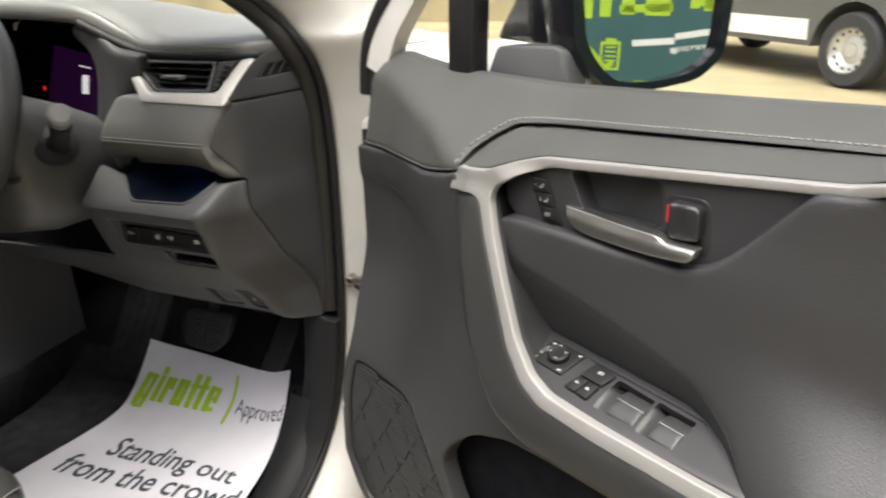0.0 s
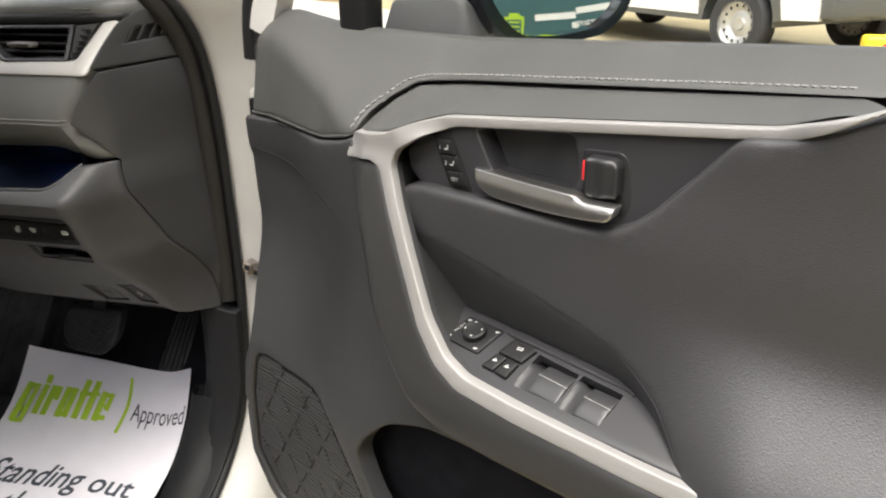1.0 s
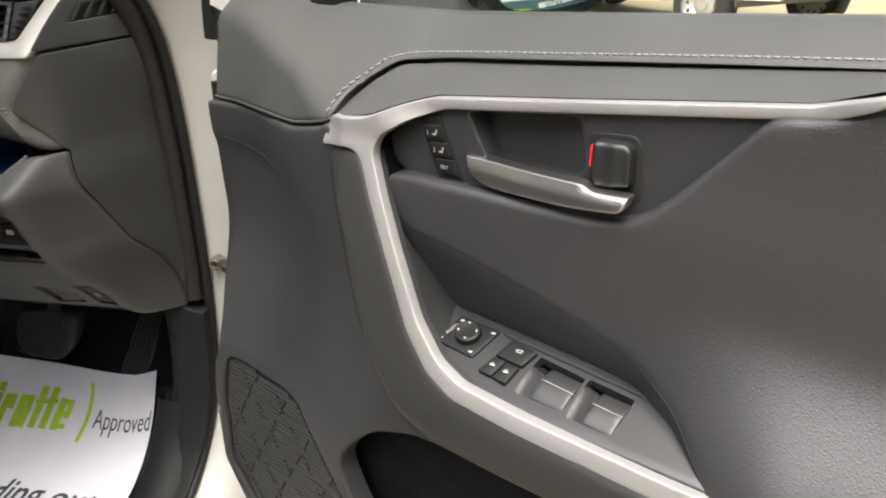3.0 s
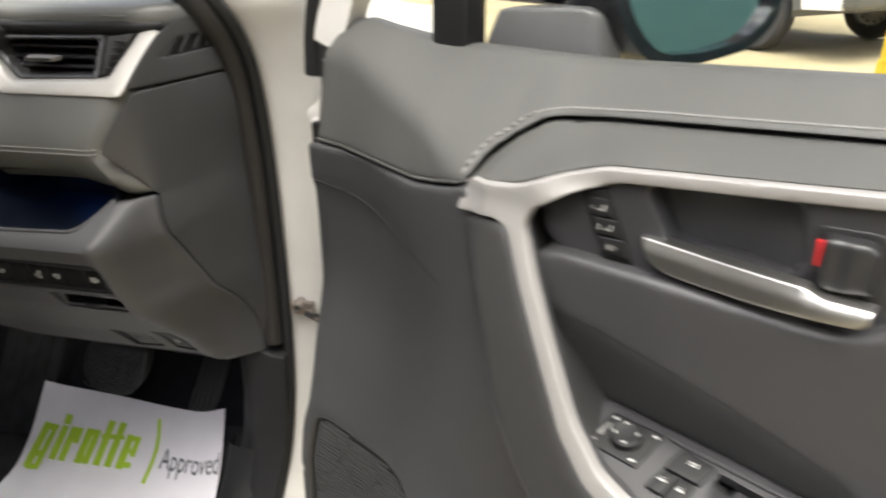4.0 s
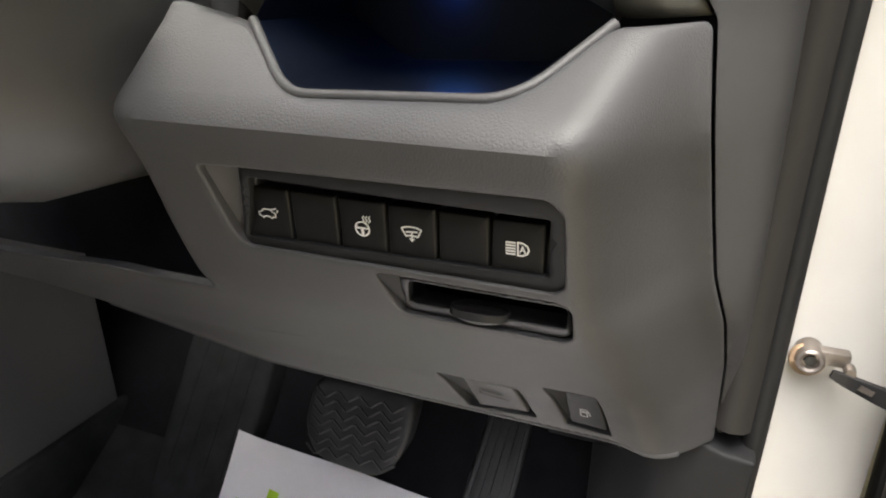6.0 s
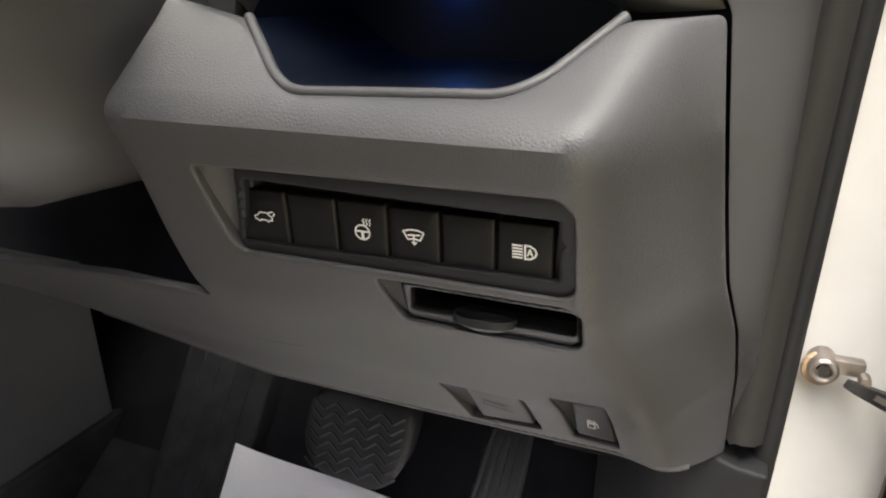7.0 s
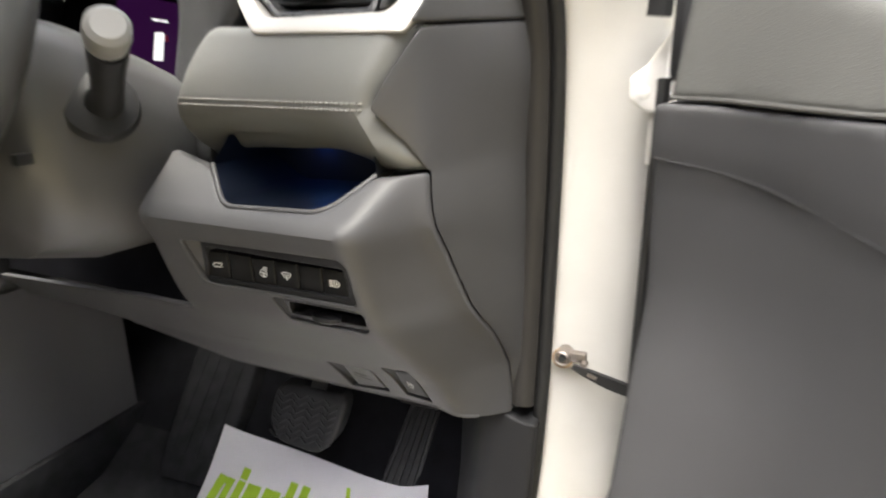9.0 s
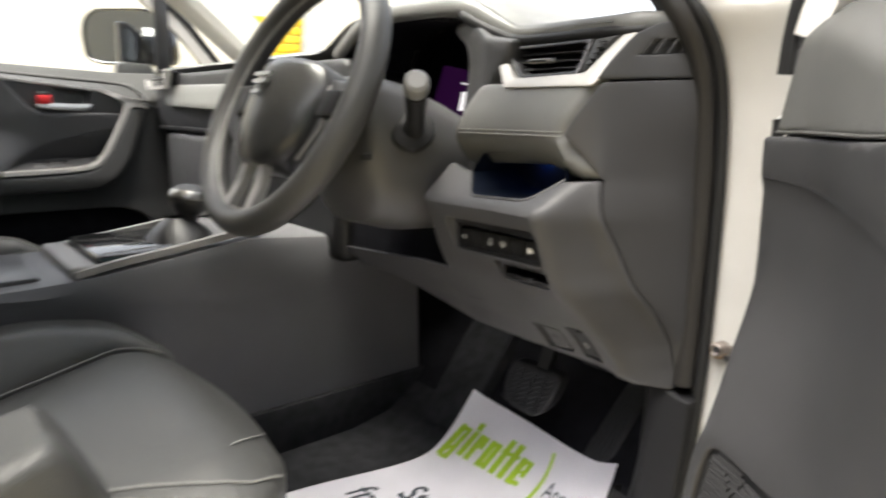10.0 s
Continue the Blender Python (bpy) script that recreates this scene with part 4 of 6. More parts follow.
while zc < 0.668:
    us = np.linspace(-0.235, 0.015, 180)
    ins = inside(np.stack([us, np.full(180, zc)], 1), spk) & (edge_distance(np.stack([us, np.full(180, zc)], 1), [spk]) > 0.006)
    run = []
    for u, ok in zip(us, ins):
        tri = ((u * 0.86 + zc * 0.5) * 22) % 1 < 0.02 or ((-u * 0.86 + zc * 0.5) * 22) % 1 < 0.02
        if ok and not tri:
            run.append((u, float(door_low(np.array([u]), np.array([zc]))[0]) + 0.005, zc + 0.10 * (-0.1 - u) * 0.3))
        else:
            if len(run) > 1:
                ribs.append(sweep([run[0], run[len(run) // 2], run[-1]] if len(run) > 2 else run, [(-0.0013, -0.0020), (0.0013, -0.0020), (0.0013, 0.001), (-0.0013, 0.001)]))
            run = []
    if len(run) > 1:
        ribs.append(sweep(run[:: max(1, len(run) - 1)], [(-0.0013, -0.0020), (0.0013, -0.0020), (0.0013, 0.001), (-0.0013, 0.001)]))
    zc += 0.0052
tagged(mesh_part("grille_ribs", *joined(ribs), PLASTIC, grille), kind="stuff")
sign = []
for k_ in range(9):
    sign.append((-0.030 + 0.0028 * k_, 0.588 - 0.0042 * k_, -0.028 + 0.0028 * k_ + 0.0025 * (-1) ** k_, 0.585 - 0.0042 * k_, 0.0011))
printed("grille_badge", rects(sign), PLATE, grille, lambda v: [(p[0] - 0.006, float(door_low(np.array([p[0]]), np.array([p[1]]))[0]) + 0.003, p[1] + 0.002) for p in v], "small grey embossed mark")

# steel shell, glass, frame and mirror of the door
shell = rbox(-0.262, 0.72, 0.105, 0.19, 0.33, 1.00, 0.012)
part("door_shell", shell, WHITE, door, "white painted door shell")
part("hinge_edge", rbox(-0.300, -0.240, 0.150, 0.235, 0.34, 0.985, 0.010, 3), BLACK, door, "black rubber-faced hinge edge")
# white-painted flange; its grey colour stands for the shade inside the door gap
v, f = sweep([(-0.2500, 0.112, 0.815), (-0.2525, 0.112, 0.85), (-0.2545, 0.112, 0.885)], [(-0.005, -0.002), (0.005, -0.002), (0.005, 0.002), (-0.005, 0.002)], up=(0, 1, 0))
mesh_part("shaded_flange", v, f, KNOB, door, "white-painted flange, coloured grey for the shade it lies in")
v, f = sweep(curve([(-0.240, 0.078, 0.96), (-0.242, 0.078, 0.80), (-0.240, 0.072, 0.60), (-0.236, 0.07, 0.45)], 5), circle(0.006, 0.004, 8), up=(1, 0, 0))
mesh_part("edge_seal", v, f, RUBBER, door)
v, f = sweep([(u, 0.112, z - 0.016) for u, z in BELT[2:]], [(-0.008, -0.014), (0.008, -0.014), (0.008, 0.006), (-0.006, 0.006)])
mesh_part("belt_strip", v, f, RUBBER, door, "black rubber strip along the window")
pane = mesh_part("window_pane", [(-0.08, 0.116, 1.0), (0.70, 0.116, 1.0), (0.64, 0.15, 1.42), (0.35, 0.15, 1.42), (-0.08, 0.125, 1.25)], [(0, 1, 2, 3, 4)], GLASS, door, "clear side window")
pane.visible_shadow = False
pane = mesh_part("quarter_pane", [(-0.22, 0.116, 1.03), (-0.11, 0.116, 1.0), (-0.11, 0.125, 1.23), (-0.22, 0.117, 1.13)], [(0, 1, 2, 3)], GLASS, door, "small fixed quarter window")
pane.visible_shadow = False
part("window_bar", rbox(-0.112, -0.074, 0.098, 0.128, 1.03, 1.26, 0.005), BLACK, door, "black upright between the panes")
v, f = sweep(curve([(-0.236, 0.105, 1.03), (-0.226, 0.107, 1.06), (-0.205, 0.11, 1.10), (-0.12, 0.12, 1.20), (0.06, 0.135, 1.34), (0.35, 0.15, 1.44), (0.62, 0.15, 1.44), (0.70, 0.12, 1.08)], 5), [(-0.02, -0.012), (0.02, -0.012), (0.02, 0.012), (-0.02, 0.012)], up=(0, 1, 0))
mesh_part("window_frame", v, f, JAMB, door, "white painted window frame")
v, f = sweep(curve([(-0.262, 0.098, 1.00), (-0.258, 0.098, 1.04), (-0.247, 0.098, 1.075), (-0.215, 0.10, 1.12), (-0.13, 0.105, 1.22), (0.05, 0.12, 1.36), (0.34, 0.135, 1.465)], 5), circle(0.010, 0.007, 8), up=(0, 1, 0))
mesh_part("frame_seal", v, f, RUBBER, door)
part("frame_foot", rbox(-0.250, -0.226, 0.094, 0.125, 0.955, 1.045, 0.006), BLACK, door)

# door mirror: foot, housing and glass
MT = Matrix.Translation((0.0635, 0.234, 1.112)) @ Matrix.Rotation(radians(70), 4, "Z")


def in_mirror(v):
    return [tuple(MT @ Vector(p)) for p in v]


foot = fillet([(-0.086, 1.025), (-0.066, 1.071), (0.012, 1.076), (0.024, 1.070), (0.028, 1.030)], 0.006)
base_ = panel("mirror_foot", COLUMN, door, foot, lambda a, b: 0.130 + 0.5 * np.clip(a - 0.015, 0, 1), "grey plastic mirror foot", step=0.012, rnd=0.004, skirt=0.03)
arm_ = fillet([(-0.118, 1.070), (-0.112, 1.084), (-0.082, 1.120), (-0.055, 1.160), (-0.02, 1.185), (0.004, 1.187), (0.004, 1.072)], 0.007)
panel("mirror_arm", GLOSS, base_, arm_, lambda a, b: 0.165 + 0.35 * np.clip(-0.04 - a, 0, 1), "black mirror arm cover", step=0.012, rnd=0.008, skirt=0.05)
mirror_line = fillet([(-0.097, 0.03), (-0.088, -0.03), (-0.070, -0.055), (-0.043, -0.0745), (0.009, -0.0765), (0.062, -0.0705), (0.0885, -0.052), (0.093, -0.028), (0.092, 0.06), (0.075, 0.08), (-0.08, 0.08)], 0.014)
mid_ = mirror_line.mean(0)
rim_line = mid_ + (mirror_line - mid_) * np.array([1.15, 1.14])
back_rows, nm = [], len(rim_line)
for t_, k_ in ((0.0, 1.0), (0.012, 1.04), (0.035, 1.05), (0.06, 0.98), (0.08, 0.80), (0.092, 0.45), (0.095, 0.05)):
    back_rows += [(p[0], t_ - 0.004, p[1]) for p in mid_ + (rim_line - mid_) * k_]
bf = [(r * nm + i, r * nm + (i + 1) % nm, (r + 1) * nm + (i + 1) % nm, (r + 1) * nm + i) for r in range(6) for i in range(nm)]
inner = [(p[0], -0.004, p[1]) for p in mirror_line] + [(p[0], 0.006, p[1]) for p in mirror_line]
s0 = len(back_rows)
bf += [(i, (i + 1) % nm, s0 + (i + 1) % nm, s0 + i) for i in range(nm)] + [(s0 + i, s0 + (i + 1) % nm, s0 + nm + (i + 1) % nm, s0 + nm + i) for i in range(nm)]
mesh_part("mirror_housing", in_mirror(back_rows + inner), bf, GLOSS, door, "black door mirror housing")
v, f = sheet(mirror_line, lambda a, b: np.full(len(a), 0.003), rnd=0.0, skirt=0.002, step=0.05)
mesh_part("mirror_glass", in_mirror(v), f, MIRROR, door, "convex-edged mirror glass", smooth=False)

# ---- dashboard ----
dash = empty("dashboard", None, "dark grey dashboard with a silver-trimmed air vent and switch panel", "dashboard")


KNEE_PROFILE = [(0.62, 0.80), (0.655, 0.790), (0.668, 0.785), (0.70, 0.7635), (0.73, 0.7355), (0.76, 0.7070), (0.770, 0.6985), (0.778, 0.6930), (0.79, 0.6872), (0.81, 0.6785), (0.835, 0.6680), (0.850, 0.6615), (0.857, 0.6588), (0.862, 0.6615), (0.869, 0.672), (0.898, 0.711)]


def knee_depth(x, z):
    z = np.asarray(z, float)
    y = (lin(z - 0.0035, KNEE_PROFILE) + 2 * lin(z, KNEE_PROFILE) + lin(z + 0.0035, KNEE_PROFILE)) / 4
    crease = lin(z, [(0.64, -0.505), (0.673, -0.510), (0.738, -0.525), (0.791, -0.5355), (0.827, -0.538), (0.86, -0.538), (0.90, -0.522)])
    s = x - crease
    side = lin(z, [(0.64, 0.034), (0.70, 0.041), (0.78, 0.039), (0.86, 0.031), (0.90, 0.018)]) * 0.76
    steep = lin(z, [(0.64, 1.9), (0.75, 2.2), (0.86, 2.2), (0.90, 1.2)])
    bend = steep * (np.where(s > -0.010, np.where(s < 0.010, (s + 0.010) ** 2 / 0.040, s), 0) - 0.5 * np.where(s > side - 0.004, np.where(s < side + 0.004, (s - side + 0.004) ** 2 / 0.016, s - side), 0))
    return y + bend + 0.05 * np.clip(-0.76 - x, 0, 1)


knee = [(-0.7335, 0.8985), (-0.7275, 0.866), (-0.7245, 0.857), (-0.7215, 0.8355), (-0.7235, 0.806), (-0.7240, 0.7640), (-0.7884, 0.7645), (-0.9032, 0.750), (-1.05, 0.735), (-1.05, 0.700), (-0.95, 0.703), (-0.872, 0.694), (-0.757, 0.6695), (-0.663, 0.667), (-0.53, 0.667), (-0.5065, 0.657), (-0.490, 0.646), (-0.478, 0.641),
        (-0.480, 0.70), (-0.4855, 0.74), (-0.495, 0.78), (-0.500, 0.815), (-0.505, 0.855), (-0.5095, 0.8935), (-0.540, 0.8915), (-0.5605, 0.8735), (-0.572, 0.8690), (-0.648, 0.8670), (-0.6585, 0.8710), (-0.687, 0.890)]
recess = fillet([(-0.6925, 0.8390), (-0.671, 0.8395), (-0.5505, 0.8405), (-0.5455, 0.8346), (-0.5460, 0.8030), (-0.550, 0.7995), (-0.6850, 0.7997), (-0.6890, 0.8050)], 0.003)
tray = fillet([(-0.6250, 0.7955), (-0.549, 0.7953), (-0.5438, 0.7915), (-0.5440, 0.7758), (-0.5482, 0.7725), (-0.6175, 0.7733)], 0.003)
hoodr = fillet([(-0.6285, 0.7052), (-0.5822, 0.7052), (-0.5755, 0.6745), (-0.6172, 0.6712)], 0.002)
fuelr = fillet([(-0.5662, 0.7165), (-0.5398, 0.7180), (-0.5332, 0.6720), (-0.5578, 0.6755)], 0.002)
knee_panel = panel("knee_panel", KNEE, dash, fillet(knee, [0.002, 0.004, 0.006, 0.01, 0.01, 0.003] + [0.004] * 19 + [0.01] * 5), knee_depth, "pebbled grey lower panel with small storage tray", holes=[recess, tray, hoodr, fuelr], step=0.0055, rnd=0.0014, skirt=0.006, hole_skirt=0.009)
# switch bank
part("switch_well", rbox(-0.700, -0.545, 0.690, 0.70, 0.800, 0.838, 0.001), BLACK, dash)
panel("switch_chamfer", PLASTIC, knee_panel, fillet([(-0.6945, 0.8405), (-0.6730, 0.8405), (-0.6855, 0.8020), (-0.690, 0.8010)], 0.001), lambda a, b: knee_depth(a, b) + 0.003 + 0.009 * ss(-0.694, -0.682, a), step=0.004, rnd=0.0008, skirt=0.01)
bank_mouth = fillet([(-0.6717, 0.8347), (-0.5507, 0.8318), (-0.5522, 0.8063), (-0.6838, 0.8045)], 0.001)
bank_line = fillet([(-0.6740, 0.8405), (-0.5500, 0.8415), (-0.5445, 0.8350), (-0.5450, 0.8025), (-0.5495, 0.7987), (-0.6850, 0.7989), (-0.6868, 0.8040)], 0.003)
panel("switch_frame", KICK, knee_panel, bank_line, lambda a, b: knee_depth(a, b) + 0.0022, "black switch bank frame", holes=[bank_mouth], step=0.006, rnd=0.0012, skirt=0.016, hole_skirt=0.003)
edges_x = np.array([-0.6839, -0.6616, -0.6393, -0.6175, -0.5963, -0.5751, -0.5538])


def icon(kind):
    """White line symbols drawn as strokes, about 12 mm wide."""
    r = []
    if kind == "tailgate":
        pts = [(-5, -1), (-5.2, 0.4), (-3.6, 1.0), (-2.2, 2.4), (1.2, 2.4), (3.0, 1.0), (4.0, 0.4), (3.8, -1.2), (2.6, -1.2), (1.6, -2), (0.6, -1.2), (-2, -1.2), (-3, -2), (-4, -1.2), (-5, -1)]
        r = [(*a, *b, 0.7) for a, b in zip(pts, pts[1:])] + [(1.6, 2.2, 4.6, 3.2, 0.7), (4.8, 1.2, 5.6, 2.4, 0.7)]
    elif kind == "heated_wheel":
        c = [(3.4 * math.cos(t), 3.4 * math.sin(t) - 0.8) for t in np.linspace(0, 2 * math.pi, 17)]
        r = [(*a, *b, 0.8) for a, b in zip(c, c[1:])] + [(-3, -0.4, 3, -0.4, 0.9), (0, -0.6, 0, -3.8, 1.4)]
        for k_ in range(3):
            x = 0.6 + k_ * 1.5
            r += [(x, 2.6, x + 0.7, 3.6, 0.6), (x + 0.7, 3.6, x, 4.6, 0.6), (x, 4.6, x + 0.7, 5.6, 0.6)]
    elif kind == "washer":
        pts = [(-4.6, 2.4), (-2.4, 3.2), (0, 3.4), (2.4, 3.2), (4.6, 2.4), (2.8, -1.2), (0, -0.6), (-2.8, -1.2), (-4.6, 2.4)]
        r = [(*a, *b, 0.75) for a, b in zip(pts, pts[1:])] + [(-2.6, 0.8, 2.6, 1.2, 0.8), (0, 1.2, 0, -3.2, 0.7), (-1, -2.2, 0, -3.4, 0.7), (1, -2.2, 0, -3.4, 0.7)]
    elif kind == "high_beam":
        r = [(-5, z, -1.2, z, 0.8) for z in (2.6, 1.3, 0, -1.3, -2.6)]
        pts = [(0, 3), (0, -3), (2.2, -2.8), (4, -1.6), (4.6, 0), (4, 1.6), (2.2, 2.8), (0, 3)]
        r += [(*a, *b, 0.8) for a, b in zip(pts, pts[1:])] + [(1, -1.4, 2, 1.4, 0.6), (2, 1.4, 3, -1.4, 0.6), (1.4, -0.5, 2.6, -0.5, 0.5)]
    elif kind == "fuel":
        pts = [(-3, -3.4), (-3, 3.4), (1.2, 3.4), (1.2, -3.4), (-3, -3.4)]
        r = [(*a, *b, 0.8) for a, b in zip(pts, pts[1:])] + [(-1.8, 1.2, 0.2, 1.2, 1.6), (1.4, 1.2, 3, 0.4, 0.7), (3, 0.4, 3, -2.2, 0.7), (3, 0.4, 2.2, 2.2, 0.7)]
    elif kind == "bonnet":
        r = [(-5, -1.0, 5, -2.6, 0.8), (-4.8, -0.6, -4.8, 0.8, 0.7), (-4.6, 2.2, 3.2, 1.0, 0.8), (-3.6, 1.2, 2.2, 0.3, 0.6)]
    v, f = rects(r)
    return v * 0.00102, f


for i, kind in enumerate(("tailgate", None, "heated_wheel", "washer", None, "high_beam")):
    x0, x1 = edges_x[i] + 0.0006, edges_x[i + 1] - 0.0006
    top = 0.8272 - 0.0002 * i
    q = fillet([(x0, top), (x1, top), (x1 - 0.0005, 0.8031), (x0 - 0.0005 - (0.003 if i == 0 else 0), 0.8031)], 0.0012)
    s = panel("dash_switch" if kind else "switch_blank", KEY, knee_panel, q, lambda a, b: 0.6838 - 0.12 * (b - 0.8155), "black push switch with white symbol" if kind else "blank black switch cover", step=0.006, rnd=0.001, skirt=0.006)
    if kind:
        c = (x0 + x1) / 2
        printed("switch_symbol", icon(kind), MARK, s, lambda v, c=c: [(c + p[0] * 0.88, 0.6831 - 0.12 * p[1], 0.8155 + p[1] * 0.88) for p in v], "white symbol")
# coin tray
part("coin_tray", rbox(-0.640, -0.535, 0.742, 0.757, 0.75, 0.805, 0.001), VOID, dash, "black coin tray")
tray_mouth = fillet([(-0.6117, 0.7919), (-0.5461, 0.7912), (-0.5467, 0.7795), (-0.6145, 0.7795)], 0.002)
tray_face = fillet([(-0.6160, 0.7944), (-0.5485, 0.7942), (-0.5450, 0.7910), (-0.5452, 0.7764), (-0.5487, 0.7735), (-0.6165, 0.7742)], 0.003)
front_ = panel("tray_front", BLACK, knee_panel, tray_face, lambda a, b: knee_depth(a, b) + 0.0030, "black pull-out tray front", holes=[tray_mouth], step=0.006, rnd=0.0012, skirt=0.02, hole_skirt=0.004)
v, f = turned([(0.0, -0.0035), (0.009, -0.003), (0.0125, 0.0), (0.0115, 0.004)], 24, "z")
mesh_part("tray_thumb", [(p[0] * 1.10 - 0.5835, p[1] * 0.60 + 0.6985, p[2] * 0.72 + 0.7782) for p in v], f, BLACK, front_, "thumb grip of the tray")
# black sheets that paint the shade on the left sides of the recesses
for side_shade in ([(-0.6243, 0.7950), (-0.6160, 0.7950), (-0.6162, 0.7740), (-0.6172, 0.7738)], [(-0.6280, 0.7047), (-0.6158, 0.7047), (-0.6118, 0.6720), (-0.6168, 0.6717)], [(-0.5657, 0.7160), (-0.5564, 0.7130), (-0.5558, 0.6790), (-0.5575, 0.6760)]):
    left = side_shade[0][0]
    panel("recess_shade", KEY, knee_panel, fillet(side_shade, 0.0006), lambda a, b, left=left: knee_depth(a, b) + 0.0008 + 0.55 * np.clip(a - left, 0, 0.012), "black sheet that paints the shade at the recess side", step=0.003, rnd=0.0003, skirt=0.004)
# faint moulded writing on the lower panel
marks = rects([(-0.7365 + 0.0075 * k_, 0.7160 + 0.0008 * k_, -0.7365 + 0.0075 * k_ + w, 0.7160 + 0.0008 * k_ + 0.1 * w, 0.0009) for k_, w in enumerate((0.003, 0.006, 0.0045, 0.006, 0.004))])
printed("moulded_mark", marks, KICK, knee_panel, lambda v: [(p[0], float(knee_depth(np.array([p[0]]), np.array([p[1]]))[0]) - 0.0004, p[1]) for p in v], "small worn dark marks")
# bonnet release and fuel flap switch
lever_depth = lambda a, b: knee_depth(a, b) + 0.0022
release = panel("bonnet_release", KNEE, knee_panel, fillet([(-0.6150, 0.7030), (-0.5855, 0.7030), (-0.5800, 0.6760), (-0.6110, 0.6725)], 0.002), lever_depth, "grey bonnet release lever", step=0.006, rnd=0.0015, skirt=0.012)
printed("release_symbol", icon("bonnet"), KEY, release, lambda v: [(-0.5985 + p[0] * 1.6, float(knee_depth(np.array([-0.5985 + p[0] * 1.6]), np.array([0.6905 + p[1] * 1.5]))[0]) + 0.0016, 0.6905 + p[1] * 1.5) for p in v], "dark bonnet symbol")
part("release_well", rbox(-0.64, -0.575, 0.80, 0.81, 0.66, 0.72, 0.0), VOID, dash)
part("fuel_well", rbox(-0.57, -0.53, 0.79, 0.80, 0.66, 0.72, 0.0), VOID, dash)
lip_ = fillet([(-0.95, 0.703), (-0.872, 0.694), (-0.757, 0.6695), (-0.663, 0.667), (-0.53, 0.667), (-0.5065, 0.657), (-0.490, 0.646)], 0.01)[6:-6]
v, f = sweep([(x, float(knee_depth(np.array([x]), np.array([z]))[0]) + 0.0012, z + 0.0006) for x, z in lip_], circle(0.0019, 0.0019, 8))
mesh_part("lower_lip", v, f, KNEE, knee_panel, "rounded lower edge")
fuel = panel("fuel_switch", KEY, knee_panel, fillet([(-0.5560, 0.7125), (-0.5400, 0.7135), (-0.5352, 0.6775), (-0.5555, 0.6795)], 0.0015), lambda a, b: 0.7675 + 0.7 * (0.69 - b) + 0.003, "black fuel flap switch", step=0.006, rnd=0.001, skirt=0.008)
printed("fuel_symbol", icon("fuel"), SYMBOL, fuel, lambda v: [(-0.5465 + p[0] * 0.8, 0.7675 + 0.003 + 0.7 * (0.69 - 0.6945 - p[1] * 1.1) - 0.0009, 0.6945 + p[1] * 1.1) for p in v], "white symbol")
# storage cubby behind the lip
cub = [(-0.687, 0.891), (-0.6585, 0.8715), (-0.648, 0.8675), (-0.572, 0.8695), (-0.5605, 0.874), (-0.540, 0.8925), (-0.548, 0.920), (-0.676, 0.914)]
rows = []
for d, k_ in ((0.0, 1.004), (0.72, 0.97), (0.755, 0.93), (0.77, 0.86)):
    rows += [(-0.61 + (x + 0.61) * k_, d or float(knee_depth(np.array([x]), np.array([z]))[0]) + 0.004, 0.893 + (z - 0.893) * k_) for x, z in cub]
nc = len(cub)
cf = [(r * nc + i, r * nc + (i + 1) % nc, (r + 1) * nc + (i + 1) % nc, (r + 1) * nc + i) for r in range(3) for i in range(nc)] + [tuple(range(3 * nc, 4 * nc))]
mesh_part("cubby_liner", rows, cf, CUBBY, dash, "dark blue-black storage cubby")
part("cubby_lamp", rbox(-0.632, -0.6165, 0.757, 0.764, 0.9035, 0.9085, 0.0015), LED, dash, "small blue tray lamp")
rim_ = [cub[0]] + [tuple(p) for p in fillet(cub[:6], 0.008)[6:-6]] + [cub[5]]
v, f = sweep([(x, float(knee_depth(np.array([x]), np.array([z]))[0]) + 0.0032, z + 0.0004) for x, z in rim_], circle(0.0022, 0.0022, 10))
mesh_part("cubby_rim", v, f, KNEE, dash, "rounded rim of the cubby")


# padded hood above the cubby
def pad2_depth(x, z):
    y = lin(z, [(0.895, 0.742), (0.905, 0.728), (0.918, 0.714), (0.930, 0.705), (0.938, 0.7015), (0.944, 0.702), (0.96, 0.706), (0.995, 0.722)])
    edge = lin(z, [(0.895, -0.525), (0.92, -0.545), (0.94, -0.556), (0.96, -0.548), (0.995, -0.530)])
    return y + np.clip(x - edge, 0, 1) * 0.8 - 0.022 * ss(-0.61, -0.515, x) * ss(0.942, 0.892, z)


pad2 = [(-0.692, 0.995), (-0.704, 0.975), (-0.713, 0.945), (-0.720, 0.925), (-0.723, 0.902), (-0.716, 0.890), (-0.703, 0.897), (-0.67, 0.9015), (-0.575, 0.9065), (-0.556, 0.9020), (-0.542, 0.8935), (-0.5095, 0.8950), (-0.522, 0.915), (-0.543, 0.940), (-0.535, 0.957), (-0.515, 0.995)]
panel("dash_pad", HOOD, dash, fillet(pad2, [0.01, 0.01, 0.01, 0.01, 0.008, 0.004, 0.006, 0.02, 0.012, 0.006, 0.006, 0.001, 0.006, 0.006, 0.01, 0.004]), pad2_depth, "padded grey dash hood with twin stitching", step=0.008, rnd=0.004, skirt=0.03)
for dz in (0.0, 0.0045):
    ln = [(x, 0.9385 + dz + 0.004 * (x + 0.63)) for x in np.linspace(-0.712, -0.546, 40)]
    mesh_part("stitching", *stitches(ln, pad2_depth, 0.0042, 0.0032, 0.0006), THREAD, dash, "pale twin stitching")
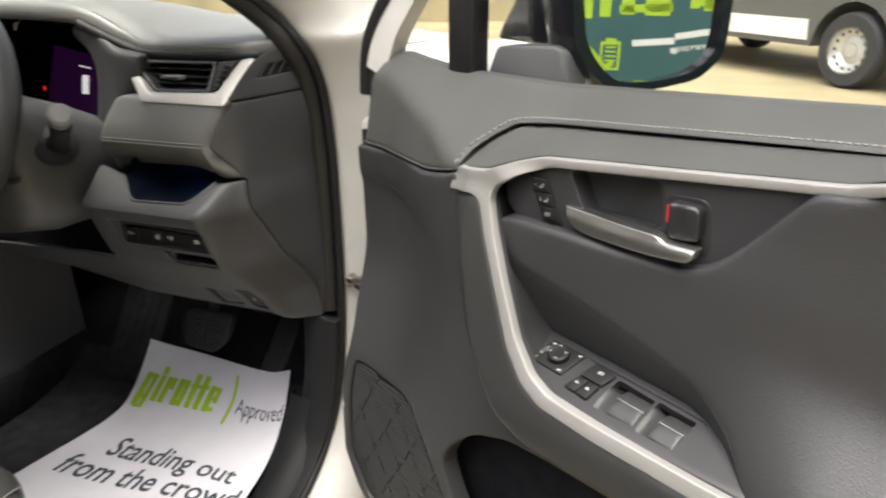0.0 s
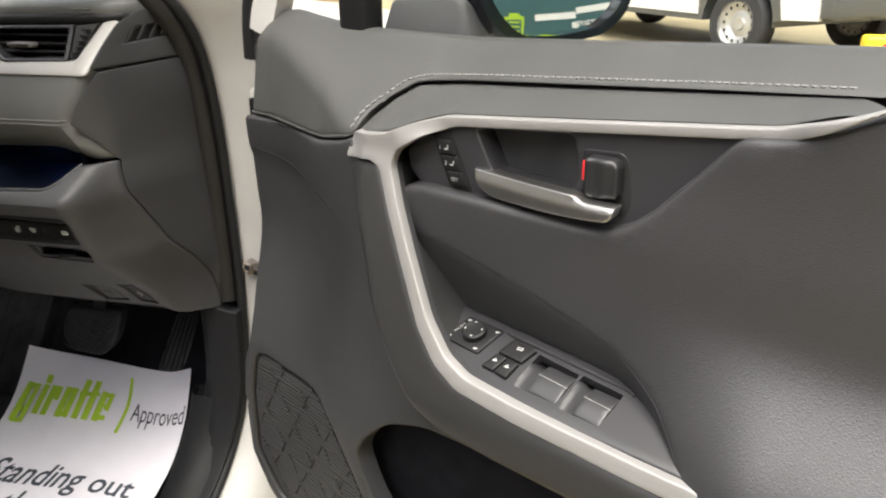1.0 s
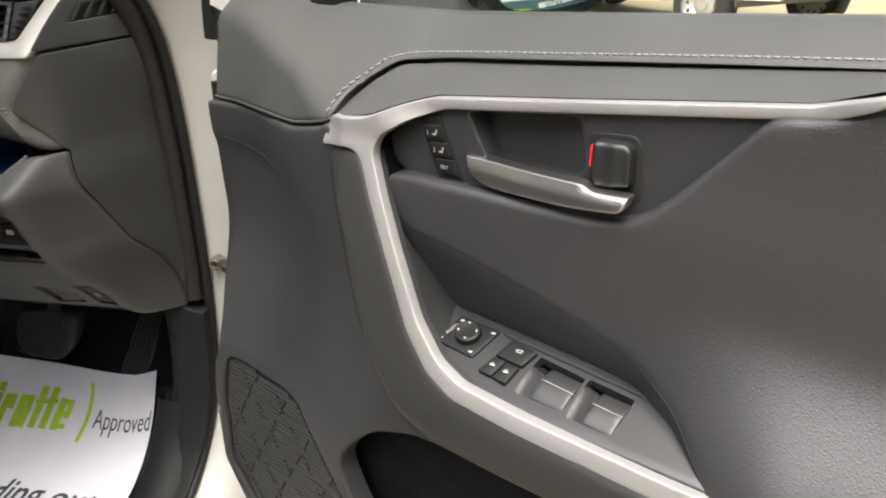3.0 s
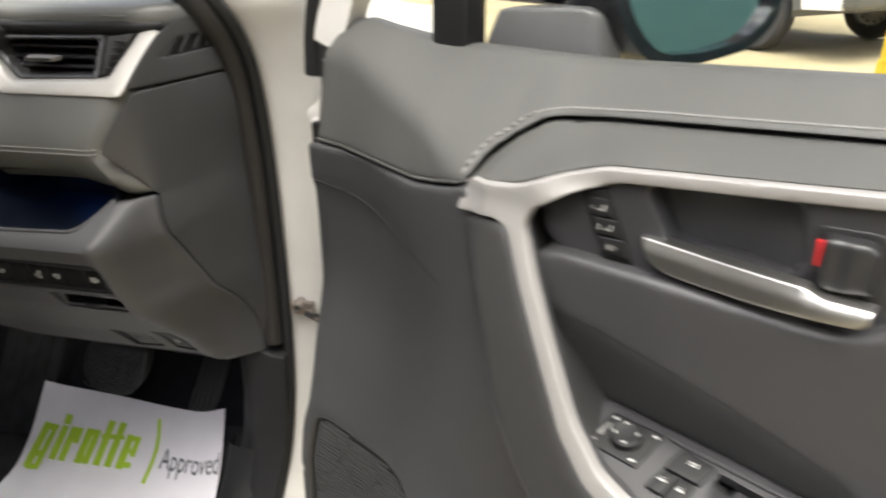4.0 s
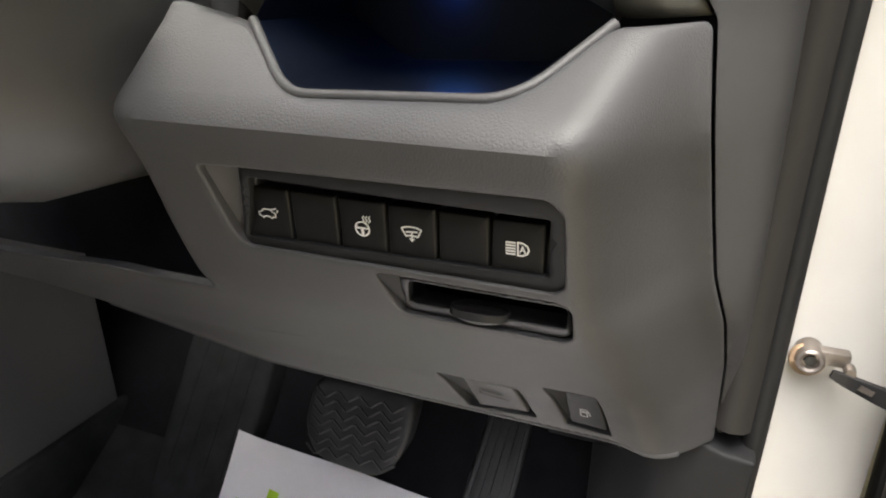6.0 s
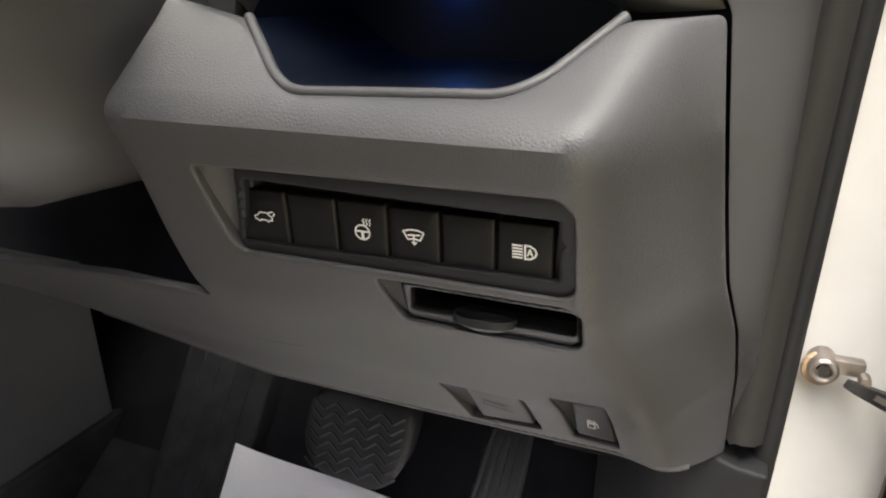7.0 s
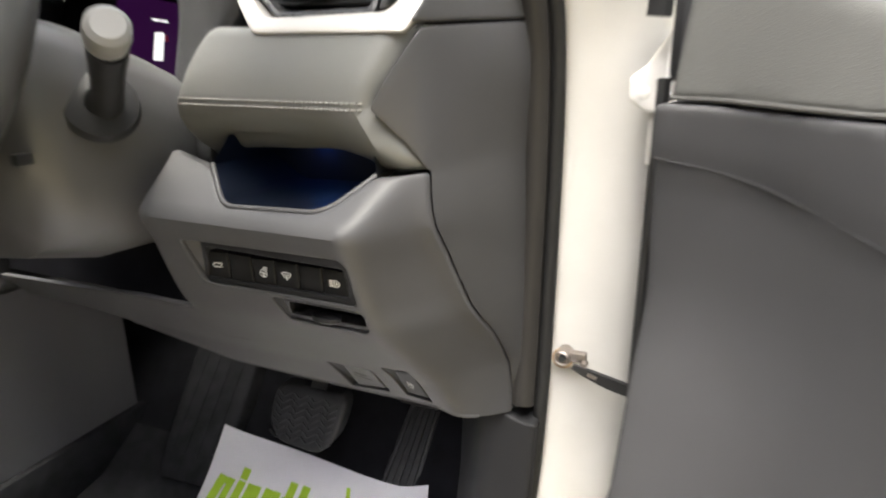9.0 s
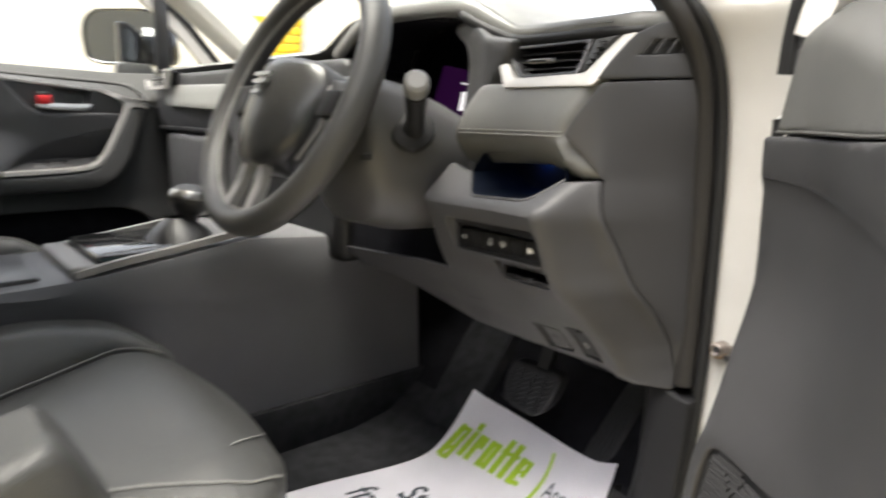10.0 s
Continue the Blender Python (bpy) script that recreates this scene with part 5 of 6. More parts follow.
# air vent: silver surround, frame, slats, tab and thumbwheel


def vent_depth(x, z):
    return 0.716 + 0.72 * (z - 0.99) + 0.25 * np.clip(x + 0.53, 0, 1)


u_trim = [(-0.6815, 1.0215), (-0.648, 0.9897), (-0.522, 0.9900), (-0.4995, 1.0410), (-0.505, 1.0450), (-0.517, 1.0430), (-0.535, 1.0085), (-0.5415, 1.004), (-0.640, 1.001), (-0.6480, 1.006), (-0.6705, 1.0245)]
panel("vent_surround", VENTRIM, dash, fillet(u_trim, [0.003, 0.006, 0.004, 0.002, 0.002, 0.003, 0.008, 0.006, 0.006, 0.006, 0.003]), vent_depth, "silver vent surround", step=0.006, rnd=0.003, skirt=0.02)
vf_out = fillet([(-0.667, 1.0390), (-0.5485, 1.0410), (-0.5520, 1.003), (-0.6355, 1.0010), (-0.6625, 1.021)], 0.004)
vf_in = fillet([(-0.6620, 1.0352), (-0.5535, 1.0370), (-0.5565, 1.0070), (-0.6330, 1.0050), (-0.6575, 1.0225)], 0.003)
vd = lambda x, z: 0.730 + 0.5 * (z - 1.0)
vent = panel("air_vent", PLATE, dash, vf_out, vd, "black air vent with adjusting tab", holes=[vf_in], step=0.01, rnd=0.0015, skirt=0.03)
panel("vent_back", BLACK, vent, vf_out, lambda x, z: vd(x, z) + 0.03, step=0.02, rnd=0.0, skirt=0.001)
for zz, a, b in ((1.0115, -0.645, -0.5555), (1.0200, -0.657, -0.5545), (1.0290, -0.661, -0.5535)):
    part("vent_slat", rbox(a, b, 0.740 + 0.5 * (zz - 1.0), 0.762 + 0.5 * (zz - 1.0), zz - 0.0012, zz + 0.0012, 0.0008), BLACK, vent)
part("vent_tab", rbox(-0.627, -0.596, 0.7345, 0.748, 1.0175, 1.0222, 0.0018), TRIM, vent, "grey vent tab")
part("tab_face", rbox(-0.6245, -0.5985, 0.7335, 0.7350, 1.0188, 1.0209, 0.0005), BLACK, vent)
dial = panel("vent_dial", BAND, vent, fillet([(-0.5465, 1.040), (-0.520, 1.0425), (-0.537, 1.0090), (-0.5500, 1.0055)], 0.003), lambda x, z: vd(x, z) + 0.002, "ribbed vent thumbwheel panel", step=0.008, rnd=0.0015, skirt=0.01)
for k_ in range(5):
    part("dial_rib", rbox(-0.5435 + 0.0022 * k_, -0.5365 + 0.0030 * k_, 0.7325 + 0.0030 * k_, 0.748, 1.0120 + 0.0058 * k_, 1.0140 + 0.0058 * k_, 0.0008), BLACK, dial)
# end of the dashboard beside the door seal


def end_depth(x, z):
    s = x + 0.508
    high = 0.723 + 0.7 * s + 1.65 * 0.009 * np.logaddexp(0, s / 0.009)
    joint = lin(z, [(0.64, -0.478), (0.70, -0.480), (0.74, -0.4855), (0.78, -0.495), (0.815, -0.500), (0.855, -0.505), (0.8935, -0.5095)])
    yj = knee_depth(joint, np.minimum(z, 0.893)) + 0.0008
    low = yj + np.clip((0.846 - yj) / np.maximum(-0.468 - joint, 0.012), 1.0, 6.0) * np.maximum(x - joint, 0) + 0.7 * np.minimum(x - joint, 0)
    return high + (low - high) * ss(0.985, 0.880, z)


end_line = [(-0.513, 0.9935), (-0.533, 0.957), (-0.541, 0.940), (-0.520, 0.914), (-0.508, 0.8945), (-0.5035, 0.855), (-0.4985, 0.815), (-0.4935, 0.78), (-0.484, 0.74), (-0.4785, 0.70), (-0.4765, 0.645), (-0.466, 0.645), (-0.462, 0.76), (-0.456, 0.90), (-0.455, 0.998), (-0.470, 0.998)]
panel("dash_end_panel", ENDCAP, dash, fillet(end_line, 0.003), end_depth, "dark grey end panel of the dashboard", step=0.007, rnd=0.0012, skirt=0.03)
upper_end = [(-0.519, 0.9965), (-0.510, 1.016), (-0.4975, 1.0425), (-0.486, 1.054), (-0.470, 1.060), (-0.452, 1.062), (-0.452, 1.0005), (-0.470, 1.0005)]
side_hole = fillet([(-0.496, 1.021), (-0.489, 1.037), (-0.468, 1.041), (-0.470, 1.025)], 0.002)
side = panel("side_vent_panel", ENDCAP, dash, fillet(upper_end, 0.004), lambda x, z: end_depth(x, z) + 0.0005, "grey corner panel with a small demister grille", holes=[side_hole], step=0.008, rnd=0.0025, skirt=0.02)
panel("demister_back", BLACK, side, side_hole, lambda x, z: end_depth(x, z) + 0.012, step=0.01, rnd=0.0, skirt=0.001)
for k_ in range(4):
    x = -0.492 + 0.0062 * k_
    y = float(end_depth(np.array([x]), np.array([1.0]))[0]) + 0.0005
    v, f = sweep([(x - 0.002, y - 0.002, 1.0225 + 0.0012 * k_), (x + 0.0035, y + 0.008, 1.0385 + 0.001 * k_)], [(-0.001, -0.0012), (0.001, -0.0012), (0.001, 0.0012), (-0.001, 0.0012)])
    mesh_part("demister_slat", v, f, PLASTIC, side)
# dashboard top and instrument binnacle


def top_z(x, y):
    hump = 0.045 * ss(-0.64, -0.76, x) * ss(-1.16, -1.02, x) * ss(1.12, 0.80, y)
    return 1.064 + 0.010 * np.sin(np.clip((y - 0.74) / 0.55, 0, 1) * math.pi) + hump - 0.02 * ss(-0.52, -0.455, x)


xs, ys_ = np.linspace(-0.478, -2.02, 60), np.concatenate([np.linspace(0.755, 0.80, 6), np.linspace(0.84, 1.28, 12)])
X, Y = np.meshgrid(xs, ys_)
rear = 0.757 + 0.06 * ss(-0.53, -0.478, X)
Yw = np.where(Y < 0.80, np.maximum(Y, rear), Y)
Zt = top_z(X, Yw) - 0.008 * ss(0.78, 0.755, Yw)
tv = np.stack([X.ravel(), Yw.ravel(), Zt.ravel()], 1)
nx = len(xs)
tf = [(i * nx + j, i * nx + j + 1, (i + 1) * nx + j + 1, (i + 1) * nx + j) for i in range(len(ys_) - 1) for j in range(nx - 1)]
lip = len(tv)
tv = np.concatenate([tv, tv[:nx] + np.array([0, 0.030, -0.012])])
tf += [(j, lip + j, lip + j + 1, j + 1) for j in range(nx - 1)]
mesh_part("dash_top", tv, tf, HOOD, dash, "soft grey dashboard top")
v, f = sweep(curve([(-0.482, 0.805, 1.054), (-0.505, 0.775, 1.055), (-0.54, 0.765, 1.053), (-0.66, 0.762, 1.053), (-0.70, 0.760, 1.066), (-0.76, 0.755, 1.092), (-0.83, 0.75, 1.098), (-0.95, 0.75, 1.098), (-1.02, 0.755, 1.085), (-1.09, 0.76, 1.05)], 6), circle(0.007, 0.012, 12))
mesh_part("dash_lip", v, f, HOOD, dash, "rounded edge of the dash top")
# the overhang's shadow above the vent, laid in as a black strip
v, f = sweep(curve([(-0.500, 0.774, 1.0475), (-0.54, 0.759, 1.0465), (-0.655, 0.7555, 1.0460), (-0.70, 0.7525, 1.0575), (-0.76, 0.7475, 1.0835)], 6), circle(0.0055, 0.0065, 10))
mesh_part("lip_shadow", v, f, KEY, dash, "black strip that paints the shadow under the dash edge")
part("demister_slot", rbox(-0.66, -0.52, 1.02, 1.05, 1.060, 1.067, 0.003), BLACK, dash, "slim windscreen demister slot")
panel("dash_filler", PLASTIC, dash, fillet([(-0.70, 1.054), (-0.655, 1.047), (-0.660, 1.022), (-0.69, 0.985), (-0.708, 0.95), (-0.725, 0.880), (-0.81, 0.871), (-0.774, 0.959), (-0.757, 1.001), (-0.754, 1.027), (-0.764, 1.046), (-0.7985, 1.062), (-0.80, 1.078), (-0.74, 1.080)], 0.008), lambda x, z: 0.735 + 0.35 * np.clip(-0.70 - x, 0, 1), "grey moulding beside the instruments", step=0.01, rnd=0.009, skirt=0.03)
cluster_line = fillet([(-0.80, 0.89), (-0.80, 1.035), (-0.83, 1.080), (-0.89, 1.100), (-0.98, 1.100), (-1.05, 1.07), (-1.07, 0.89)], 0.015)
cluster = panel("instrument_display", SCREEN, dash, cluster_line, lambda x, z: 0.88 + 0.25 * (z - 1.0), "black instrument display partly lit purple", step=0.02, rnd=0.002, skirt=0.01)
disp = lambda x, z: 0.88 + 0.25 * (z - 1.0) - 0.0012
v, f = sheet(fillet([(-0.981, 0.927), (-0.845, 0.927), (-0.845, 1.016), (-0.964, 1.036)], 0.002), disp, rnd=0.0, skirt=0.0005, step=0.03)
mesh_part("lit_screen", v, f, PURPLE, cluster, "dim purple lit screen")
for q in ((-0.899, 0.967, -0.899, 0.988, 0.0135), (-0.911, 1.006, -0.888, 1.003, 0.0019), (-0.916, 0.930, -0.890, 0.928, 0.0019)):
    printed("screen_symbol", rects([q]), GLOW, cluster, lambda v: [(p[0], disp(p[0], p[1]) - 0.0008, p[1]) for p in v], "white lit symbol")
printed("warning_lamp", rects([(-0.985, 0.966, -0.985, 0.970, 0.0042)]), REDLAMP, cluster, lambda v: [(p[0], disp(p[0], p[1]) - 0.0016, p[1]) for p in v], "small red lit warning lamp")
printed("screen_symbol", rects([(-0.888, 0.984, -0.888, 0.988, 0.0035)]), RED, cluster, lambda v: [(p[0], disp(p[0], p[1]) - 0.0016, p[1]) for p in v], "red marker")
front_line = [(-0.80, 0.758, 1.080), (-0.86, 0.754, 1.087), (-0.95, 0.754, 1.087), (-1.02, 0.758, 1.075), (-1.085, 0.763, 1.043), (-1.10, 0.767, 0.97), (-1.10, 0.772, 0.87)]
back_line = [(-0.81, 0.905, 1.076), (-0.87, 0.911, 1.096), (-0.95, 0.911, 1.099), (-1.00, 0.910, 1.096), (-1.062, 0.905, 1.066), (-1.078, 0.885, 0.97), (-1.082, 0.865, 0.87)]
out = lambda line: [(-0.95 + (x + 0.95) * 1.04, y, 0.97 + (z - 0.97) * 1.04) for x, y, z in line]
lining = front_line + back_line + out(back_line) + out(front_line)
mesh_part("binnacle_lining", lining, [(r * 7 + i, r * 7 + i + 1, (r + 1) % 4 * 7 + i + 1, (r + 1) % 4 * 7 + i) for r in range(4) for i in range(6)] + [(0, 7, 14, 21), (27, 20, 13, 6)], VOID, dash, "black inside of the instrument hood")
# body of the dash between driver and passenger
panel("passenger_dash", PLASTIC, dash, fillet([(-1.05, 0.76), (-1.04, 1.045), (-2.03, 1.045), (-2.03, 0.70), (-1.45, 0.70)], 0.02), lambda x, z: 0.745 + 0.06 * ss(0.95, 0.80, z), "grey passenger side of the dashboard", step=0.03, rnd=0.01, skirt=0.05)
panel("passenger_pad", HOOD, dash, fillet([(-1.50, 0.955), (-1.50, 1.015), (-1.93, 1.02), (-1.90, 0.965)], 0.012), lambda x, z: 0.725 + 0.3 * (z - 0.96), "grey padded dash band", step=0.02, rnd=0.008, skirt=0.03)
vp = fillet([(-1.99, 1.015), (-1.95, 1.048), (-1.83, 1.05), (-1.845, 1.018)], 0.005)
pv = panel("air_vent", GLOSS, dash, vp, 0.728, "black air vent", step=0.02, rnd=0.003, skirt=0.02)
v, f = sweep([(-1.835, 0.722, 1.052), (-1.85, 0.720, 1.012), (-1.985, 0.720, 1.010), (-2.0, 0.722, 1.03)], [(-0.004, -0.007), (0.004, -0.007), (0.004, 0.007), (-0.004, 0.007)], up=(0, 1, 0))
mesh_part("vent_surround", v, f, VENTRIM, dash, "silver vent surround")
part("vent_slat", rbox(-1.975, -1.845, 0.717, 0.729, 1.030, 1.034, 0.001), PLATE, pv)
part("glovebox_lid", rbox(-1.95, -1.47, 0.74, 0.80, 0.72, 0.90, 0.02, 3), PLASTIC, dash, "dark grey glovebox lid")
part("passenger_shelf", rbox(-2.0, -1.43, 0.742, 0.90, 0.905, 0.915, 0.004), BLACK, dash)
part("radio_tower", rbox(-1.42, -1.06, 0.74, 0.95, 0.70, 1.03, 0.02, 3), KEY, dash, "dark tower of the radio and heater")
# a black sheet fills the gap under the column in place of its shade
part("column_shade", rbox(-1.06, -0.728, 0.765, 0.78, 0.735, 0.87, 0.0), VOID, dash, "black sheet that paints the shade under the steering column")
part("firewall", rbox(2 * CENTRE + 0.5, -0.5, 1.15, 1.17, 0.35, 1.03, 0.0), BLACK, dash)

# ---- steering column, stalk and wheel ----
column = empty("steering_column", None, "grey steering column cover with a light stalk", "steering column")
TILT_W = radians(26.5)
HUB = Vector((-0.885, 0.555, 0.981))
HEADSTOCK = Vector((-0.845, 0.50, 1.005))
AX = Vector((0, math.cos(radians(21)), -math.sin(radians(21))))
rows = []
for t, w, up_, dn in ((0.118, 0.045, 0.035, 0.060), (0.130, 0.053, 0.048, 0.095), (0.165, 0.056, 0.055, 0.128), (0.23, 0.060, 0.055, 0.122), (0.30, 0.060, 0.05, 0.100)):
    c = HEADSTOCK + AX * t
    for k_ in range(20):
        a = 2 * math.pi * k_ / 20
        ca_, sa_ = math.cos(a), math.sin(a)
        sx = math.copysign(abs(ca_) ** (0.6 if sa_ > 0 else 0.85), ca_) * (w + 0.04)
        sz = math.copysign(abs(sa_) ** 0.6, sa_) * (up_ if sa_ > 0 else dn)
        rows.append((c.x + sx, c.y + sz * 0.25, c.z + sz))
cf = [(r * 20 + i, r * 20 + (i + 1) % 20, r * 20 + 20 + (i + 1) % 20, r * 20 + 20 + i) for r in range(4) for i in range(20)] + [tuple(range(19, -1, -1))]
mesh_part("column_cover", rows, cf, COLUMN, column, "smooth grey column shroud")
part("cover_slot", rbox(-0.755, -0.747, 0.588, 0.600, 0.905, 0.913, 0.001), BLACK, column)
v, f = sweep(curve([(-0.752, 0.664, 0.936), (-0.725, 0.648, 0.948), (-0.697, 0.627, 0.966), (-0.676, 0.612, 0.983)], 4), circle(0.0125, 0.0135, 12), scale=[1.15, 1.1, 1.05, 1.0, 0.95, 0.9, 0.9, 0.9, 0.92, 0.95, 1.0, 1.05, 1.05])
stalk = mesh_part("light_stalk", v, f, KEY, column, "grey light stalk")
v, f = turned([(0.0, -0.014), (0.010, -0.013), (0.0135, -0.009), (0.0145, 0.0), (0.0138, 0.010), (0.010, 0.013), (0.0, 0.013)], 20, "x")
mesh_part("stalk_knob", *moved((v, f), Matrix.Translation((-0.668, 0.606, 0.990)) @ Matrix.Rotation(radians(-35), 4, "Z") @ Matrix.Rotation(radians(-28), 4, "Y")), KNOB, stalk, "round light grey stalk end")
v, f = turned([(0.012, -0.010), (0.026, -0.006), (0.028, 0.0), (0.026, 0.008), (0.012, 0.012)], 24, "x")
mesh_part("stalk_collar", *moved((v, f), Matrix.Translation((-0.745, 0.658, 0.938)) @ Matrix.Rotation(radians(-35), 4, "Z") @ Matrix.Rotation(radians(-28), 4, "Y")), KEY, stalk, "black collar")

wheel = empty("steering_wheel", Matrix.Translation(HUB) @ Matrix.Rotation(-TILT_W, 4, "X"), "grey leather steering wheel with silver lower spoke", "steering wheel")
R = 0.172
ringp = [(R * math.cos(t), 0.008, R * math.sin(t)) for t in np.linspace(0, 2 * math.pi, 65)[:-1]]
v, f = sweep(ringp, circle(0.0165, 0.0195, 14), closed=True, up=(0, 1, 0))
rim = mesh_part("wheel_rim", v, f, WHEELL, wheel, "grained grey leather rim")
v, f = sweep([((R - 0.0165) * math.cos(t), 0.004, (R - 0.0165) * math.sin(t)) for t in np.linspace(0, 2 * math.pi, 65)[:-1]], circle(0.0019, 0.0019, 6), closed=True, up=(0, 1, 0))
mesh_part("rim_seam", v, f, THREAD, rim, "stitched inner seam")
boss = fillet([(-0.088, 0.012), (-0.070, 0.046), (0.070, 0.046), (0.088, 0.012), (0.074, -0.058), (0.040, -0.096), (-0.040, -0.096), (-0.074, -0.058)], 0.022)
dome = lambda a, b: -0.030 + 5.2 * a * a + 2.4 * (b + 0.015) ** 2
panel("airbag_cover", COVER, wheel, boss, dome, "dark domed airbag cover", step=0.010, rnd=0.010, skirt=0.045)
emblem = joined([sweep([(a, -0.0335, b), (c, -0.0335, d)], [(-0.0022, -0.0016), (0.0022, -0.0016), (0.0022, 0.0016), (-0.0022, 0.0016)], up=(0, 1, 0)) for a, b, c, d in ((-0.022, 0.012, 0.022, 0.012), (-0.018, 0.002, 0.018, 0.002), (-0.011, -0.012, 0.011, -0.012), (0.0, 0.014, 0.0, -0.016))])
mesh_part("wheel_emblem", *emblem, BRIGHT, wheel, "plain silver bar emblem")
for sgn in (-1, 1):
    spoke = panel("wheel_spoke", PLATE, wheel, fillet([(sgn * 0.060, 0.034), (sgn * 0.160, 0.018), (sgn * 0.161, -0.034), (sgn * 0.128, -0.062), (sgn * 0.060, -0.096), (sgn * 0.040, -0.080)], 0.010), lambda a, b: 0.018 - 0.014 * ss(0.08, 0.16, abs(a)), "dark switch spoke", step=0.012, rnd=0.005, skirt=0.02)
    part("spoke_switch", rbox(min(sgn * 0.096, sgn * 0.136), max(sgn * 0.096, sgn * 0.136), 0.002, 0.02, -0.026, 0.008, 0.005), KEY, spoke, "black switch pad")
    v, f = sweep([(sgn * 0.094, 0.010, 0.016), (sgn * 0.112, 0.010, -0.036), (sgn * 0.078, 0.014, -0.078)], circle(0.0022, 0.0022, 8), up=(0, 1, 0))
    mesh_part("spoke_trim", v, f, TRIM, spoke, "thin silver line")
    v, f = sweep([(sgn * 0.022, 0.004, -0.088), (sgn * 0.027, 0.008, -0.120), (sgn * 0.033, 0.006, -0.160)], [(-0.010, -0.006), (0.010, -0.006), (0.010, 0.006), (-0.010, 0.006)], up=(0, 1, 0))
    mesh_part("lower_spoke", v, f, TRIM, wheel, "satin silver lower spoke")

# ---- pedals and paper mat ----
brake = empty("brake_pedal", None, "black rubber brake pedal above the footwell", "pedal")
bp = fillet([(-0.821, 0.560), (-0.714, 0.562), (-0.718, 0.517), (-0.738, 0.493), (-0.803, 0.497), (-0.822, 0.518)], 0.018)
pad_ = panel("pedal_pad", PEDAL, brake, bp, lambda x, z: 0.905 + 0.55 * (z - 0.525), "black ribbed rubber pad", step=0.012, rnd=0.006, skirt=0.014)
for zz in np.linspace(0.505, 0.55, 7):
    for xx in np.linspace(-0.81, -0.73, 8):
        tilt_ = 0.0032 * (1 if round((xx + 0.81) / 0.08 * 7) % 2 else -1)
        ends = [(xx + d * 0.0050, 0.9057 + 0.55 * (zz + d * tilt_ - 0.525), zz + d * tilt_) for d in (-1, 1)]
        mesh_part("pad_rib", *sweep(ends, [(-0.0010, -0.0008), (0.0010, -0.0008), (0.0014, 0.001), (-0.0014, 0.001)], up=(0, -1, 0)), PEDAL, pad_)
v, f = sweep(curve([(-0.76, 0.93, 0.55), (-0.76, 0.96, 0.62), (-0.765, 1.02, 0.78)], 4), [(-0.012, -0.005), (0.012, -0.005), (0.012, 0.005), (-0.012, 0.005)])
mesh_part("pedal_arm", v, f, BLACK, brake)
gas = empty("accelerator_pedal", None, "tall black ribbed accelerator pedal", "pedal")
gp = fillet([(-0.664, 0.565), (-0.627, 0.565), (-0.631, 0.424), (-0.685, 0.422)], 0.008)
gpad = panel("pedal_pad", PEDAL, gas, gp, lambda x, z: 0.976 + 0.90 * (z - 0.48), "black rubber pad", step=0.012, rnd=0.004, skirt=0.014)
for k_ in range(5):
    x = -0.659 + 0.0066 * k_
    v, f = sweep([(x, 0.9735 + 0.90 * 0.075, 0.555), (x - 0.018 + 0.0032 * k_, 0.9735 - 0.90 * 0.048, 0.432)], [(-0.0017, -0.002), (0.0017, -0.002), (0.0017, 0.002), (-0.0017, 0.002)], up=(0, -1, 0))
    mesh_part("pad_rib", v, f, PEDAL, gpad)
v, f = sweep([(-0.645, 1.045, 0.545), (-0.643, 1.07, 0.62), (-0.64, 1.09, 0.72)], [(-0.012, -0.006), (0.012, -0.006), (0.012, 0.006), (-0.012, 0.006)])
mesh_part("pedal_arm", v, f, BLACK, gas)

rest = empty("foot_rest", None, "dark grey plastic foot rest against the footwell", "foot rest")
fr = fillet([(-1.034, 0.620), (-0.925, 0.620), (-0.914, 0.53), (-0.905, 0.470), (-0.912, 0.405), (-1.000, 0.402), (-1.012, 0.45), (-1.028, 0.53)], 0.008)
fpad = panel("rest_pad", CARPET, rest, fr, lambda x, z: 0.895 + 1.0 * (z - 0.43) - 0.05 * np.clip(z - 0.53, 0, 1), "ribbed dark plastic pad", step=0.012, rnd=0.006, skirt=0.035)
for k_ in range(4):
    x = -0.992 + 0.022 * k_
    mesh_part("pad_rib", *sweep([(x, 0.8955, 0.430), (x - 0.012, 1.0105, 0.545)], [(-0.002, -0.0015), (0.002, -0.0015), (0.002, 0.0015), (-0.002, 0.0015)]), CARPET, fpad)

mat_ = empty("paper_floor_mat", None, "white paper floor mat printed with a green logo and dark slogan", "floor mat")
LEFT = np.array([(-0.965, 0.40, 0.386), (-0.936, 0.60, 0.387), (-0.905, 0.78, 0.390), (-0.910, 0.855, 0.412), (-0.921, 0.929, 0.474)])
RIGHT = np.array([(-0.495, 0.40, 0.392), (-0.530, 0.62, 0.392), (-0.556, 0.76, 0.388), (-0.585, 0.86, 0.404), (-0.612, 0.938, 0.447)])
TV = np.array([0.0, 0.38, 0.70, 0.84, 1.0])


